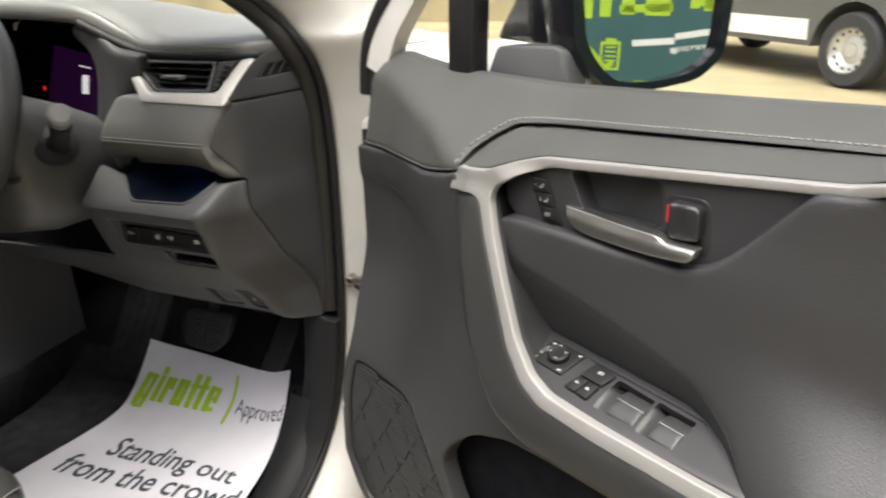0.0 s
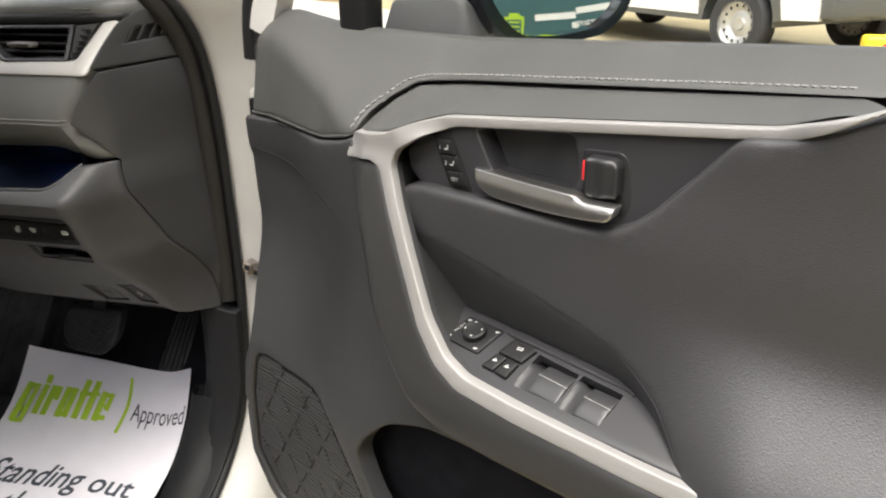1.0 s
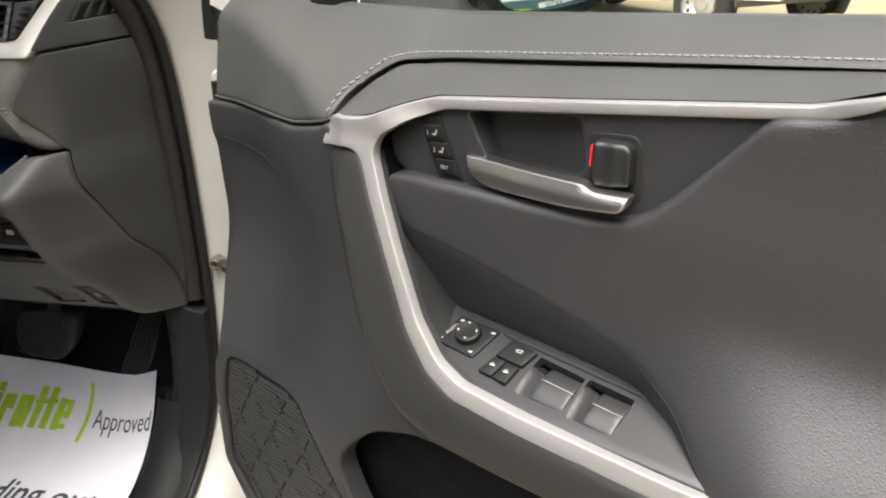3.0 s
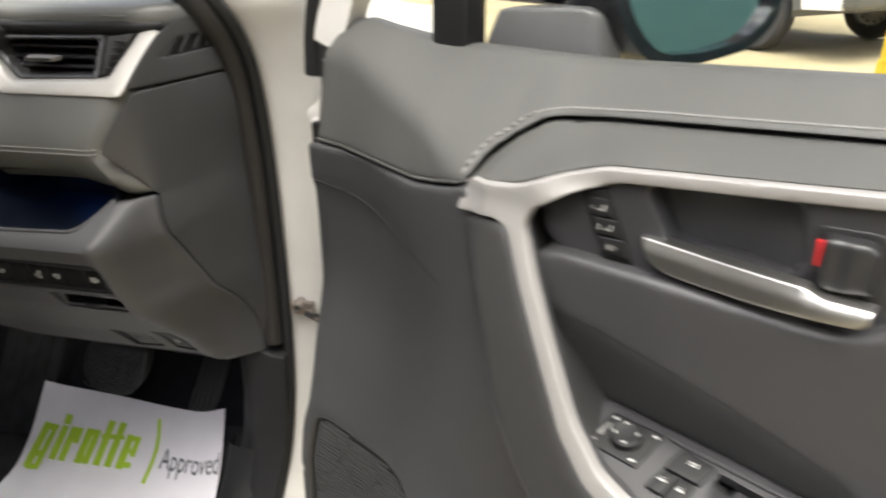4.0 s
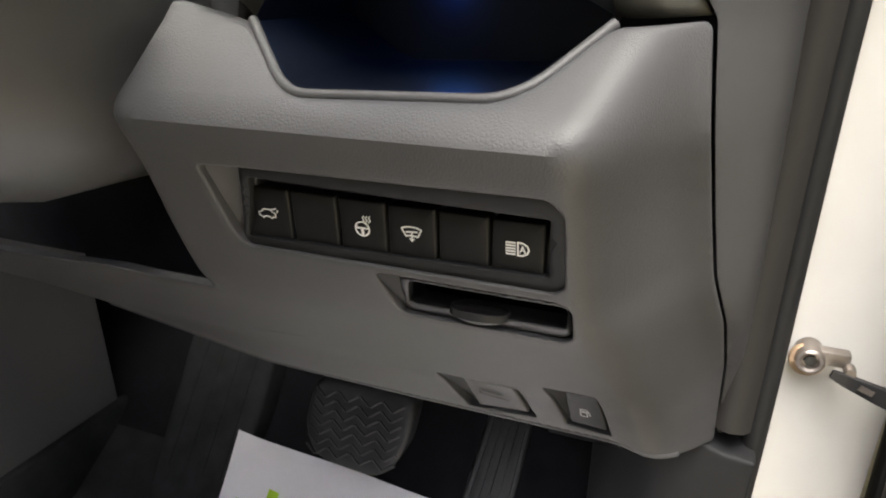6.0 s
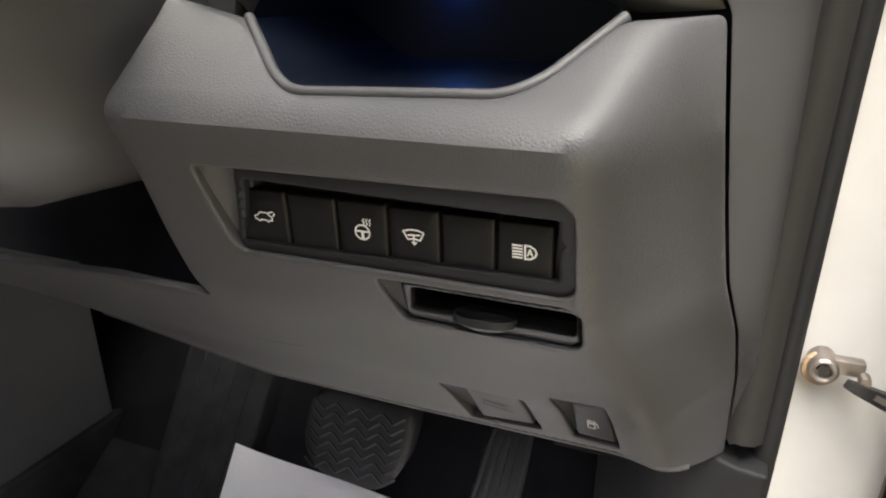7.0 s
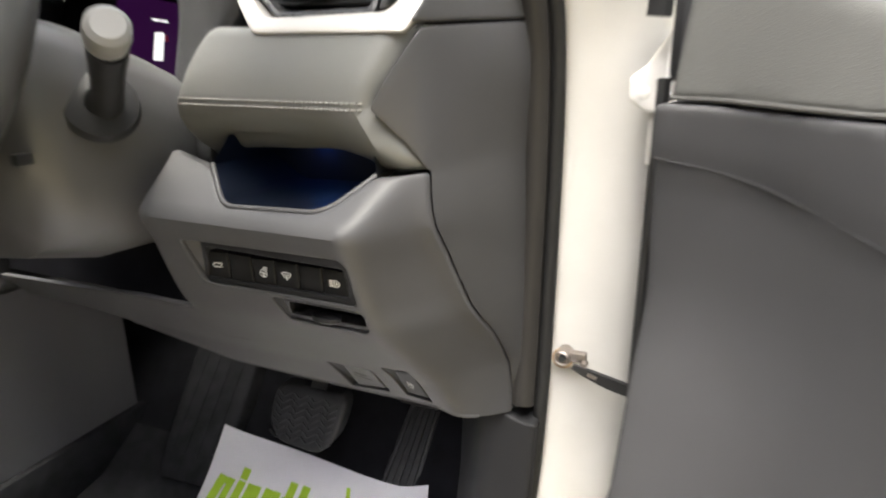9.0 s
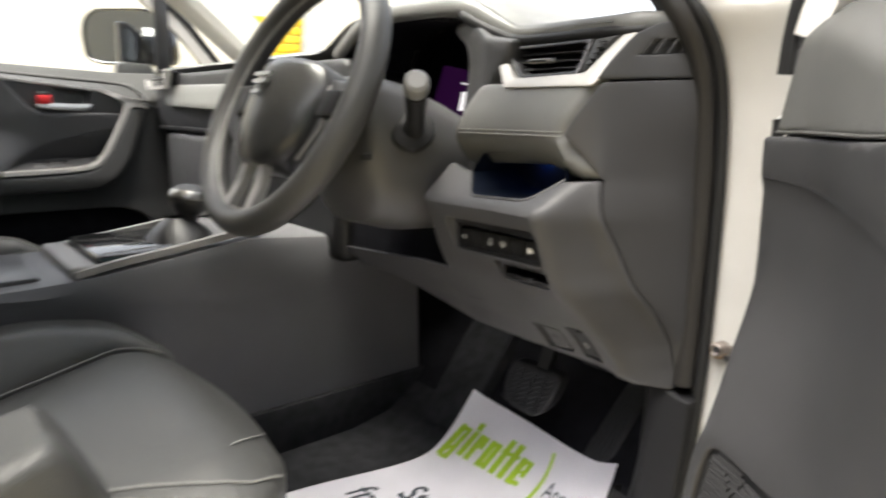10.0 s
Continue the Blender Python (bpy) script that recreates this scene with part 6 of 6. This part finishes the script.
def on_mat(s, t, lift=0.0):
    """A point of the paper: s across from 0 to 1, t along it from the seat to the pedals."""
    tt = np.linspace(0, 1, 21)
    lc, rc = [np.array(curve([tuple(p) for p in q], 5)) for q in (LEFT, RIGHT)]
    tc = np.array(curve([(x,) for x in TV], 5))[:, 0]
    l = np.array([np.interp(t, tc, lc[:, i]) for i in range(3)])
    r = np.array([np.interp(t, tc, rc[:, i]) for i in range(3)])
    p = l * (1 - s) + r * s
    p[2] += -0.010 * 4 * s * (1 - s) * max(0, t - 0.7) / 0.3 + 0.0035 * math.sin(s * 7 + t * 5) + 0.010 * max(0, s - 0.88) / 0.12 + lift
    return p


gs, gt = np.linspace(0, 1, 25), np.linspace(0, 1, 33)
pv_ = [on_mat(s, t) for t in gt for s in gs]
pf_ = [(i * 25 + j, i * 25 + j + 1, i * 25 + 26 + j, i * 25 + 25 + j) for i in range(32) for j in range(24)]
pv_ += [p - np.array([0, 0, 0.0006]) for p in pv_]
pf_ += [tuple(q + 825 for q in reversed(t)) for t in pf_]
mesh_part("paper_sheet", pv_, pf_, PAPER, mat_, "creased white paper")


def mat_print(name, vf, mat, s0, t0, ks, kt, label=""):
    """Printing on the paper: 2D points in letter units from (s0, t0), scaled."""
    printed(name, vf, mat, mat_, lambda v: [on_mat(s0 + p[0] * ks, t0 + p[1] * kt, 0.0011) for p in v], label)


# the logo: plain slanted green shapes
logo = []
for x, lo, hi, w in ((0.0, -0.3, 0.75, 0.17), (0.20, -0.3, 0.75, 0.13), (0.42, 0.0, 0.75, 0.16), (0.42, 0.88, 1.02, 0.16), (0.64, 0.0, 0.75, 0.16), (0.78, 0.45, 0.75, 0.14), (1.02, 0.0, 0.75, 0.17), (1.20, 0.0, 0.75, 0.15),
                     (1.46, 0.0, 1.02, 0.16), (1.72, 0.0, 1.02, 0.16), (1.98, 0.0, 0.75, 0.17), (2.16, 0.30, 0.75, 0.12)):
    logo.append((x + lo * 0.10, lo, x + hi * 0.10, hi, w))
logo += [(0.05, 0.02, 0.18, 0.05, 0.14), (0.06, 0.70, 0.20, 0.72, 0.14), (-0.02, -0.32, 0.14, -0.30, 0.14), (1.02, 0.04, 1.18, 0.06, 0.13), (1.10, 0.70, 1.26, 0.72, 0.13), (1.42, 0.66, 1.88, 0.70, 0.12), (2.0, 0.05, 2.18, 0.06, 0.13), (2.06, 0.70, 2.22, 0.72, 0.12), (2.02, 0.38, 2.18, 0.40, 0.10)]
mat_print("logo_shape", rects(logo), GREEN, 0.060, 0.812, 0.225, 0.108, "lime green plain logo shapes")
arc = [(0.10 * math.sin(t) , -0.55 + 1.6 * k_ / 8) for k_, t in enumerate(np.linspace(0.2, math.pi - 0.5, 9))]
mat_print("logo_bracket", rects([(*a, *b, 0.08) for a, b in zip(arc, arc[1:])]), GREEN, 0.640, 0.845, 0.22, 0.105, "thin green bracket")
mat_print("logo_word", letters("Approved", 1.0), INK, 0.695, 0.825, 0.074, 0.080, "dark printed word")
mat_print("slogan_line", letters("Standing out", 1.0, bold=0.012), INK, 0.200, 0.560, 0.136, 0.128, "dark printed slogan")
mat_print("slogan_line", letters("from the crowd", 1.0, bold=0.012), INK, 0.100, 0.445, 0.136, 0.128, "dark printed slogan")

# ---- seats, console and the passenger side ----


def flat_top(z):
    """Lays a panel flat: its plane becomes the ground plan, its depth points down from height z."""
    return lambda v: np.stack([v[:, 0], v[:, 2], z - v[:, 1]], 1)


def seat(cx, name, label):
    s = empty(name, None, label, "car seat", "front seats")
    mid_line = [(cx - 0.150, -0.02), (cx + 0.130, -0.02), (cx + 0.135, 0.18), (cx + 0.165, 0.26), (cx + 0.250, 0.275), (cx + 0.262, 0.32), (cx + 0.262, 0.375), (cx + 0.20, 0.43), (cx + 0.08, 0.455), (cx - 0.08, 0.455), (cx - 0.165, 0.44), (cx - 0.170, 0.36), (cx - 0.155, 0.20)]
    front = lambda x, y: 1.6 * np.clip(y - 0.355, 0, 1) ** 1.5 + 0.19 * np.clip(0.40 - y, 0, 1) + 0.9 * np.clip(np.abs(x - cx) - 0.18, 0, 1) ** 1.3 - 0.010 * np.exp(-((x - cx) / 0.10) ** 2) * ss(0.10, 0.35, y)
    panel("seat_cushion", SEATL, s, fillet(mid_line, 0.03), front, "grey leather seat cushion", step=0.014, rnd=0.012, skirt=0.14, place=flat_top(0.650))
    far = [(cx - 0.152, -0.02), (cx - 0.260, -0.02), (cx - 0.268, 0.25), (cx - 0.255, 0.38), (cx - 0.20, 0.445), (cx - 0.168, 0.44), (cx - 0.173, 0.36), (cx - 0.158, 0.20)]
    panel("seat_bolster", SEATL, s, fillet(far, 0.02), lambda x, y: front(cx, y) - 0.055 * ss(0.150, 0.195, np.abs(x - cx)) * ss(0.44, 0.22, y), "raised leather side bolster", step=0.012, rnd=0.016, skirt=0.14, place=flat_top(0.650))
    near = [(cx + 0.105, -0.02), (cx + 0.262, -0.02), (cx + 0.266, 0.17), (cx + 0.245, 0.248), (cx + 0.185, 0.275), (cx + 0.125, 0.25), (cx + 0.105, 0.18)]
    panel("seat_bolster", SEATL, s, fillet(near, 0.05), lambda x, y: front(cx, y) - 0.104 * ss(0.100, 0.160, np.abs(x - cx)) * ss(0.285, 0.215, y), "raised leather side bolster", step=0.010, rnd=0.016, skirt=0.14, place=flat_top(0.650))
    for ln in ([(cx - (0.154 + 0.016 * float(ss(0.2, 0.40, y))), y) for y in np.linspace(0.0, 0.42, 30)], [(cx + x, y) for x, y, _ in curve([(0.175, 0.382, 0), (0.160, 0.406, 0), (0.127, 0.438, 0)], 5)],
               [(cx + x, y) for x, y, _ in curve([(0.155, 0.262, 0), (0.172, 0.281, 0), (0.191, 0.309, 0), (0.205, 0.333, 0), (0.217, 0.354, 0), (0.226, 0.381, 0), (0.219, 0.413, 0)], 5)]):
        v, f = sweep([(x, y, 0.6522 - float(front(np.array([x]), np.array([y]))[0])) for x, y in ln], circle(0.0011, 0.0011, 6))
        mesh_part("seat_piping", v, f, THREAD, s, "pale stitched seam")
    part("seat_base", rbox(cx - 0.235, cx + 0.235, -0.05, 0.40, 0.40, 0.56, 0.03, 3), PLASTIC, s)
    back = rbox(cx - 0.235, cx + 0.235, -0.27, -0.13, 0.58, 1.18, 0.05, 4)
    bmesh.ops.rotate(back, cent=(cx, -0.2, 0.58), matrix=Matrix.Rotation(radians(14), 3, "X"), verts=back.verts)
    part("seat_backrest", back, SEATL, s, "grey leather backrest")
    return s


driver_seat = seat(-0.845, "driver_seat", "dark grey leather driver's seat with rounded bolsters")
passenger_seat = seat(-1.63, "passenger_seat", "dark grey leather passenger seat beside the console")

console = empty("centre_console", None, "dark grey centre console with silver edge strips and gear lever", "console")
rows = []
prof_ = [(y, np.interp(y, [-0.75, 0.10, 0.36, 0.60, 0.78, 0.92], [0.60, 0.72, 0.728, 0.760, 0.745, 0.73]), np.interp(y, [-0.75, 0.10, 0.25, 0.36, 0.57, 0.67, 0.76, 0.92], [0.735, 0.730, 0.7225, 0.7035, 0.6765, 0.6735, 0.685, 0.75])) for y in np.linspace(-0.75, 0.945, 40)]
for y, zt, zb in prof_:
    zt = max(zt, 0.715)
    rows += [(-1.105, y, 0.36), (-1.113, y, zb - 0.040), (-1.104, y, zb - 0.022), (-1.098, y, max(min(zt - 0.02, 0.75), min(zb - 0.012, zt - 0.015))), (-1.104, y, zt - 0.004), (-1.120, y, zt), (-1.345, y, zt), (-1.372, y, zt - 0.01), (-1.372, y, 0.36)]
kf = 9
mesh_part("console_body", rows, [(i * kf + j, i * kf + j + 1, i * kf + kf + j + 1, i * kf + kf + j) for i in range(39) for j in range(8)], TUNNEL, console, "grey moulded console side")
v, f = sweep(curve([(-1.1135, 0.24, 0.690), (-1.1140, 0.355, 0.674), (-1.1140, 0.50, 0.658), (-1.1140, 0.65, 0.650), (-1.1130, 0.72, 0.668)], 6), circle(0.0016, 0.0016, 6))
mesh_part("console_joint", v, f, KEY, console, "thin dark joint along the console side")
part("tunnel_carpet", rbox(-1.112, -1.096, -0.7, 1.05, 0.36, 0.453, 0.006, 2), CARPET, console, "black carpet edge along the console")
for x in (-1.112, -1.335):
    v, f = sweep(curve([(x, 0.34, 0.729), (x, 0.40, 0.740), (x, 0.50, 0.753), (x, 0.62, 0.772)], 4), [(-0.006, -0.004), (0.006, -0.004), (0.006, 0.006), (-0.006, 0.006)])
    mesh_part("silver_strip", v, f, TRIM, console, "satin silver edge strip")
part("console_bridge", rbox(-1.335, -1.112, 0.335, 0.372, 0.722, 0.742, 0.006, 3), TRIM, console, "silver bridge ahead of the cup holders")
part("gear_plate", rbox(-1.325, -1.122, 0.375, 0.60, 0.735, 0.752, 0.006, 2), GLOSS, console, "black gear lever plate")
part("tray_rim", rbox(-1.325, -1.125, -0.10, 0.30, 0.722, 0.732, 0.01, 2), PLATE, console)
part("armrest_lid", rbox(-1.34, -1.12, -0.75, -0.15, 0.70, 0.80, 0.03, 3), SEATL, console, "padded armrest lid")
v, f = turned([(0.0, 0.0), (0.030, 0.0), (0.034, 0.004), (0.030, 0.010), (0.0, 0.012)], 20, "z")
mesh_part("cup_holder_ring", *moved((v, f), pose(-1.20, 0.20, 0.728)), BRIGHT, console, "silver cup holder ring")
v, f = turned([(0.056, 0.0), (0.046, 0.014), (0.032, 0.026), (0.020, 0.036)], 16, "z")
mesh_part("lever_gaiter", *moved((v, f), pose(-1.21, 0.52, 0.750)), BLACK, console, "black gaiter")
v, f = turned([(0.0, -0.01), (0.015, -0.01), (0.017, 0.004), (0.028, 0.014), (0.033, 0.028), (0.030, 0.044), (0.018, 0.053), (0.0, 0.055)], 20, "z")
lev = mesh_part("gear_lever", *moved((v, f), pose(-1.205, 0.535, 0.785, -10)), BLACK, console, "black gear lever with chrome cap")
v, f = turned([(0.0325, 0.030), (0.0340, 0.033), (0.0325, 0.040), (0.0300, 0.044)], 20, "z")
mesh_part("lever_cap", *moved((v, f), pose(-1.205, 0.535, 0.785, -10)), BRIGHT, lev)

PASS = Matrix(((0, -1, 0, 2 * CENTRE + 0.485), (-1, 0, 0, 0.705), (0, 0, 1, 0.008), (0, 0, 0, 1)))
far_door = copy_thing(door, PASS)
far_door.name = "passenger_door"
tagged(far_door, "closed passenger door with dark trim and silver pull", "car door")
for o in list(far_door.children_recursive):
    if o.name.split(".")[0] in ("memory_panel", "memory_button", "button_symbol", "mirror_switch_base", "mirror_knob", "switch_symbol", "window_lock_button", "door_lock_button", "grille_badge", "mirror_housing", "mirror_glass"):
        bpy.data.objects.remove(o)

# its mirror: rounded housing with a wide glass
MF = PASS.inverted() @ Matrix.Translation((-2.26, 0.75, 1.14)) @ Matrix.Rotation(math.atan2(0.62, 0.785), 4, "Z")
far_line = fillet([(-0.160, 0.030), (-0.150, 0.075), (-0.110, 0.102), (0.060, 0.100), (0.112, 0.084), (0.140, 0.025), (0.146, -0.060), (-0.100, -0.056), (-0.150, -0.042)], 0.03)
fm_, nf = far_line.mean(0), len(far_line)
shell = []
for t_, k_ in ((0.004, 0.90), (-0.004, 0.94), (-0.004, 0.99), (0.006, 1.02), (0.035, 1.0), (0.06, 0.90), (0.082, 0.68), (0.092, 0.35), (0.094, 0.04)):
    shell += [tuple(MF @ Vector((p[0], t_, p[1]))) for p in fm_ + (far_line - fm_) * k_]
mesh_part("mirror_housing", shell, [(r * nf + i, r * nf + (i + 1) % nf, (r + 1) * nf + (i + 1) % nf, (r + 1) * nf + i) for r in range(8) for i in range(nf)], GLOSS, far_door, "black rounded mirror housing")
v, f = sheet(fm_ + (far_line - fm_) * np.array([0.93, 0.92]), lambda a, b: np.full(len(a), 0.001), rnd=0.0, skirt=0.002, step=0.05)
mesh_part("mirror_glass", [tuple(MF @ Vector(p)) for p in v], f, MIRROR, far_door, "pale mirror glass", smooth=False)
bm = rbox(-1.992, -1.984, 0.458, 0.488, 0.968, 0.988, 0.003)
bmesh.ops.transform(bm, matrix=PASS.inverted(), verts=bm.verts)
part("lock_marker", bm, RED, far_door, "red lock marker")

# ---- the yard outside ----
tagged(mesh_part("ground", [(-400, -400, 0), (400, -400, 0), (400, 400, 0), (-400, 400, 0)], [(0, 1, 2, 3)], GROUND), "pale yellow concrete yard", "ground", kind="structure")

VAN = Matrix.Translation((1.72, 8.15, 0)) @ Matrix.Rotation(math.atan2(0.8, -0.6), 4, "Z")
van = empty("delivery_van", VAN, "parked grey panel van with white sill mouldings", "van")


# its own space: x ahead, y to its left, z up; the rear wheel's hub is at x = 0, y = 0
def van_side(name, outline, mat, y, parent, thick=0.05, label=""):
    bm = bmesh.new()
    vs = [bm.verts.new((x, y, z)) for x, z in outline]
    face = bm.faces.new(vs)
    ex = bmesh.ops.extrude_face_region(bm, geom=[face])
    bmesh.ops.translate(bm, vec=(0, -thick, 0), verts=[g for g in ex["geom"] if isinstance(g, bmesh.types.BMVert)])
    return part(name, bm, mat, parent, label, smooth=False)


arch = [(0.45 * math.cos(t), 0.36 + 0.45 * math.sin(t)) for t in np.linspace(0, math.pi, 13)]
arch2 = [(3.3 + x, z) for x, z in arch]
van_side("van_body", [(-0.95, 0.50), (-0.45, 0.42)] + arch[::-1] + [(0.45, 0.36), (2.85, 0.36)] + arch2[::-1] + [(3.75, 0.40), (4.15, 0.50), (4.2, 0.95), (3.5, 1.25), (2.9, 2.05), (2.3, 2.35), (-0.85, 2.35), (-0.95, 1.2)], VANGREY, 0.10, van, 1.9, "grey van body")
van_side("sill_moulding", [(0.50, 0.42), (2.80, 0.42), (2.80, 0.62), (0.52, 0.62)], WHITE, 0.115, van, 0.05, "white sill moulding")
van_side("rear_moulding", [(-0.55, 0.44), (-0.50, 0.62), (-0.92, 0.66), (-0.94, 0.46)], WHITE, 0.115, van, 0.05, "white quarter moulding")
part("rear_bumper", rbox(-1.08, -0.93, -1.82, 0.12, 0.47, 0.72, 0.04, 3), VANGREY, van, "grey rear bumper")
part("reflector_strip", rbox(-0.93, -0.70, 0.10, 0.112, 0.80, 0.88, 0.004), RED, van, "red reflector strip")
part("rear_door", rbox(-0.99, -0.945, -1.75, 0.06, 0.62, 2.2, 0.02, 2), VANGREY, van)
for k_ in range(6):
    bm = rbox(-1.0, -0.985, -1.65 + 0.28 * k_, -1.40 + 0.28 * k_, 0.72, 1.05, 0.0)
    part("warning_stripe", bm, YELLOW if k_ % 2 else RED, van, "yellow and red warning stripe")
part("plate_holder", rbox(-1.01, -0.995, -0.45, 0.0, 0.86, 1.0, 0.003), MARK, van, "pale number plate holder")
part("plate_bar", rbox(-1.016, -1.008, -0.40, -0.05, 0.89, 0.97, 0.0), YELLOW, van)
for x in (0.0, 3.3):
    for y in (0.06, -1.75):
        v, f = turned([(0.21, -0.10), (0.33, -0.10), (0.355, -0.07), (0.36, 0.0), (0.355, 0.07), (0.33, 0.10), (0.21, 0.095)], 32, "y")
        wh = mesh_part("wheel", *moved((v, f), pose(x, y - 0.06, 0.36)), TYRE, van, "black van tyre")
        v, f = turned([(0.0, 0.045), (0.06, 0.05), (0.07, 0.035), (0.13, 0.02), (0.155, 0.05), (0.20, 0.06), (0.222, 0.10), (0.225, -0.08)], 32, "y")
        mesh_part("wheel_rim", *moved((v, f), pose(x, y - 0.06, 0.36)), ALLOY, wh, "silver steel rim")
        for q in range(14):
            a = 2 * math.pi * q / 14
            part("rim_slot", rbox(x + 0.178 * math.cos(a) - 0.012, x + 0.178 * math.cos(a) + 0.012, y - 0.012, y + 0.002, 0.36 + 0.178 * math.sin(a) - 0.016, 0.36 + 0.178 * math.sin(a) + 0.016, 0.004), BLACK, wh)
barrier = empty("safety_barrier", pose(2.25, 6.3, 0, 0, 0, -8), "yellow and red plastic safety barrier on the ground", "barrier")
part("barrier_base", rbox(0, 1.6, -0.25, 0.25, 0.0, 0.20, 0.04, 3), YELLOW, barrier, "yellow base")
part("barrier_beam", rbox(-0.02, 1.6, -0.10, 0.10, 0.19, 0.46, 0.03, 3), YELLOW, barrier, "yellow beam")
part("barrier_stripe", rbox(0.10, 1.5, -0.106, -0.09, 0.30, 0.41, 0.005), RED, barrier, "red stripe")

# teal banner that shows in the door mirror
BAN = Matrix.Translation((4.4, -0.35, 0)) @ Matrix.Rotation(radians(-88), 4, "Z")
banner = empty("banner_stand", BAN, "teal printed banner with green shapes and white writing", "banner")
part("banner_board", rbox(-2.2, 2.2, 0.0, 0.03, 0.15, 2.6, 0.004), TEAL, banner, "teal printed board")
part("banner_foot", rbox(-2.0, -1.7, -0.2, 0.25, 0.0, 0.15, 0.02), BLACK, banner)
part("banner_foot", rbox(1.7, 2.0, -0.2, 0.25, 0.0, 0.15, 0.02), BLACK, banner)
on_board = lambda x0, z0, k_: (lambda v: [(x0 + p[0] * k_, -0.004, z0 + p[1] * k_) for p in v])
big = [(x, z0, x, 1.5, w) for x, z0, w in ((-0.125, 0.835, 0.10), (-0.26, 0.84, 0.075), (-0.41, 0.86, 0.085), (-0.60, 0.88, 0.16), (-0.83, 0.90, 0.06), (-0.94, 0.90, 0.11))] + [(-0.37, 0.87, -0.68, 0.885, 0.05), (-0.88, 0.93, -0.98, 0.90, 0.07)]
printed("banner_shape", rects(big), GREEN, banner, on_board(-0.155, 0, 1), "lime green shapes")
clipb = [(-0.255, 0.475, -0.255, 0.645, 0.016), (-0.375, 0.475, -0.375, 0.65, 0.016), (-0.255, 0.475, -0.375, 0.475, 0.016), (-0.255, 0.645, -0.375, 0.65, 0.022), (-0.285, 0.668, -0.345, 0.668, 0.022)]
clipb += [(-0.285, z, -0.350, z, 0.012) for z in (0.53, 0.56, 0.59, 0.62)] + [(-0.170, 0.60, -0.285, 0.475, 0.045), (-0.285, 0.475, -0.33, 0.515, 0.035)]
printed("banner_clipboard", rects(clipb), GREEN, banner, on_board(-0.155, 0, 1), "green clipboard drawing")
printed("banner_bar", rects([(-0.47, 0.652, -0.715, 0.675, 0.042), (-0.74, 0.705, -0.99, 0.748, 0.040), (-0.72, 0.612, -0.74, 0.615, 0.036)]), MARK, banner, on_board(-0.155, 0, 1), "white bars")

printed("banner_word", letters("warranty", 1.0, bold=0.01), MARK, banner, lambda v: [(-1.10 + p[0] * 0.062, -0.004, 0.638 + p[1] * 0.062 - 0.16 * p[0] * 0.062) for p in v], "white printed word")

# made-up walls that close the yard behind and to the right and limit low light
tagged(part("added_wall_rear", rbox(-14, 10, -9.4, -9, 0, 6.5, 0.0), BRICKISH), "made-up dull grey wall behind the car that limits low light", "wall", kind="structure")
tagged(part("added_wall_right", rbox(5.2, 5.6, -9, 2.6, 0, 6.5, 0.0), DARKWALL), "made-up dull grey wall beside the yard that limits low light", "wall", kind="structure")
# pale building beyond the passenger side and a yellow one ahead
tagged(part("building_wall", rbox(-14, -13.6, -20, 30, 0, 5, 0.0), WALLW), "pale rendered building wall", "building", kind="structure")
tagged(part("backdrop_wall", rbox(-13, 2, 16, 16.4, 0, 4, 0.0), GROUND), "yellowish building wall ahead", "building", kind="structure")
shutter = empty("roller_shutter", pose(-13.58, 6.5, 0), "yellow ribbed roller shutter in a pale frame", "shutter")
for k_ in range(26):
    part("shutter_slat", rbox(0.0, 0.05, 0.0, 1.75, 0.16 * k_, 0.16 * k_ + 0.15, 0.02), YELLOW, shutter)
for y in (-0.12, 1.75):
    part("shutter_frame", rbox(-0.02, 0.12, y, y + 0.12, 0, 4.2, 0.01), ALLOY, shutter, "pale steel frame")
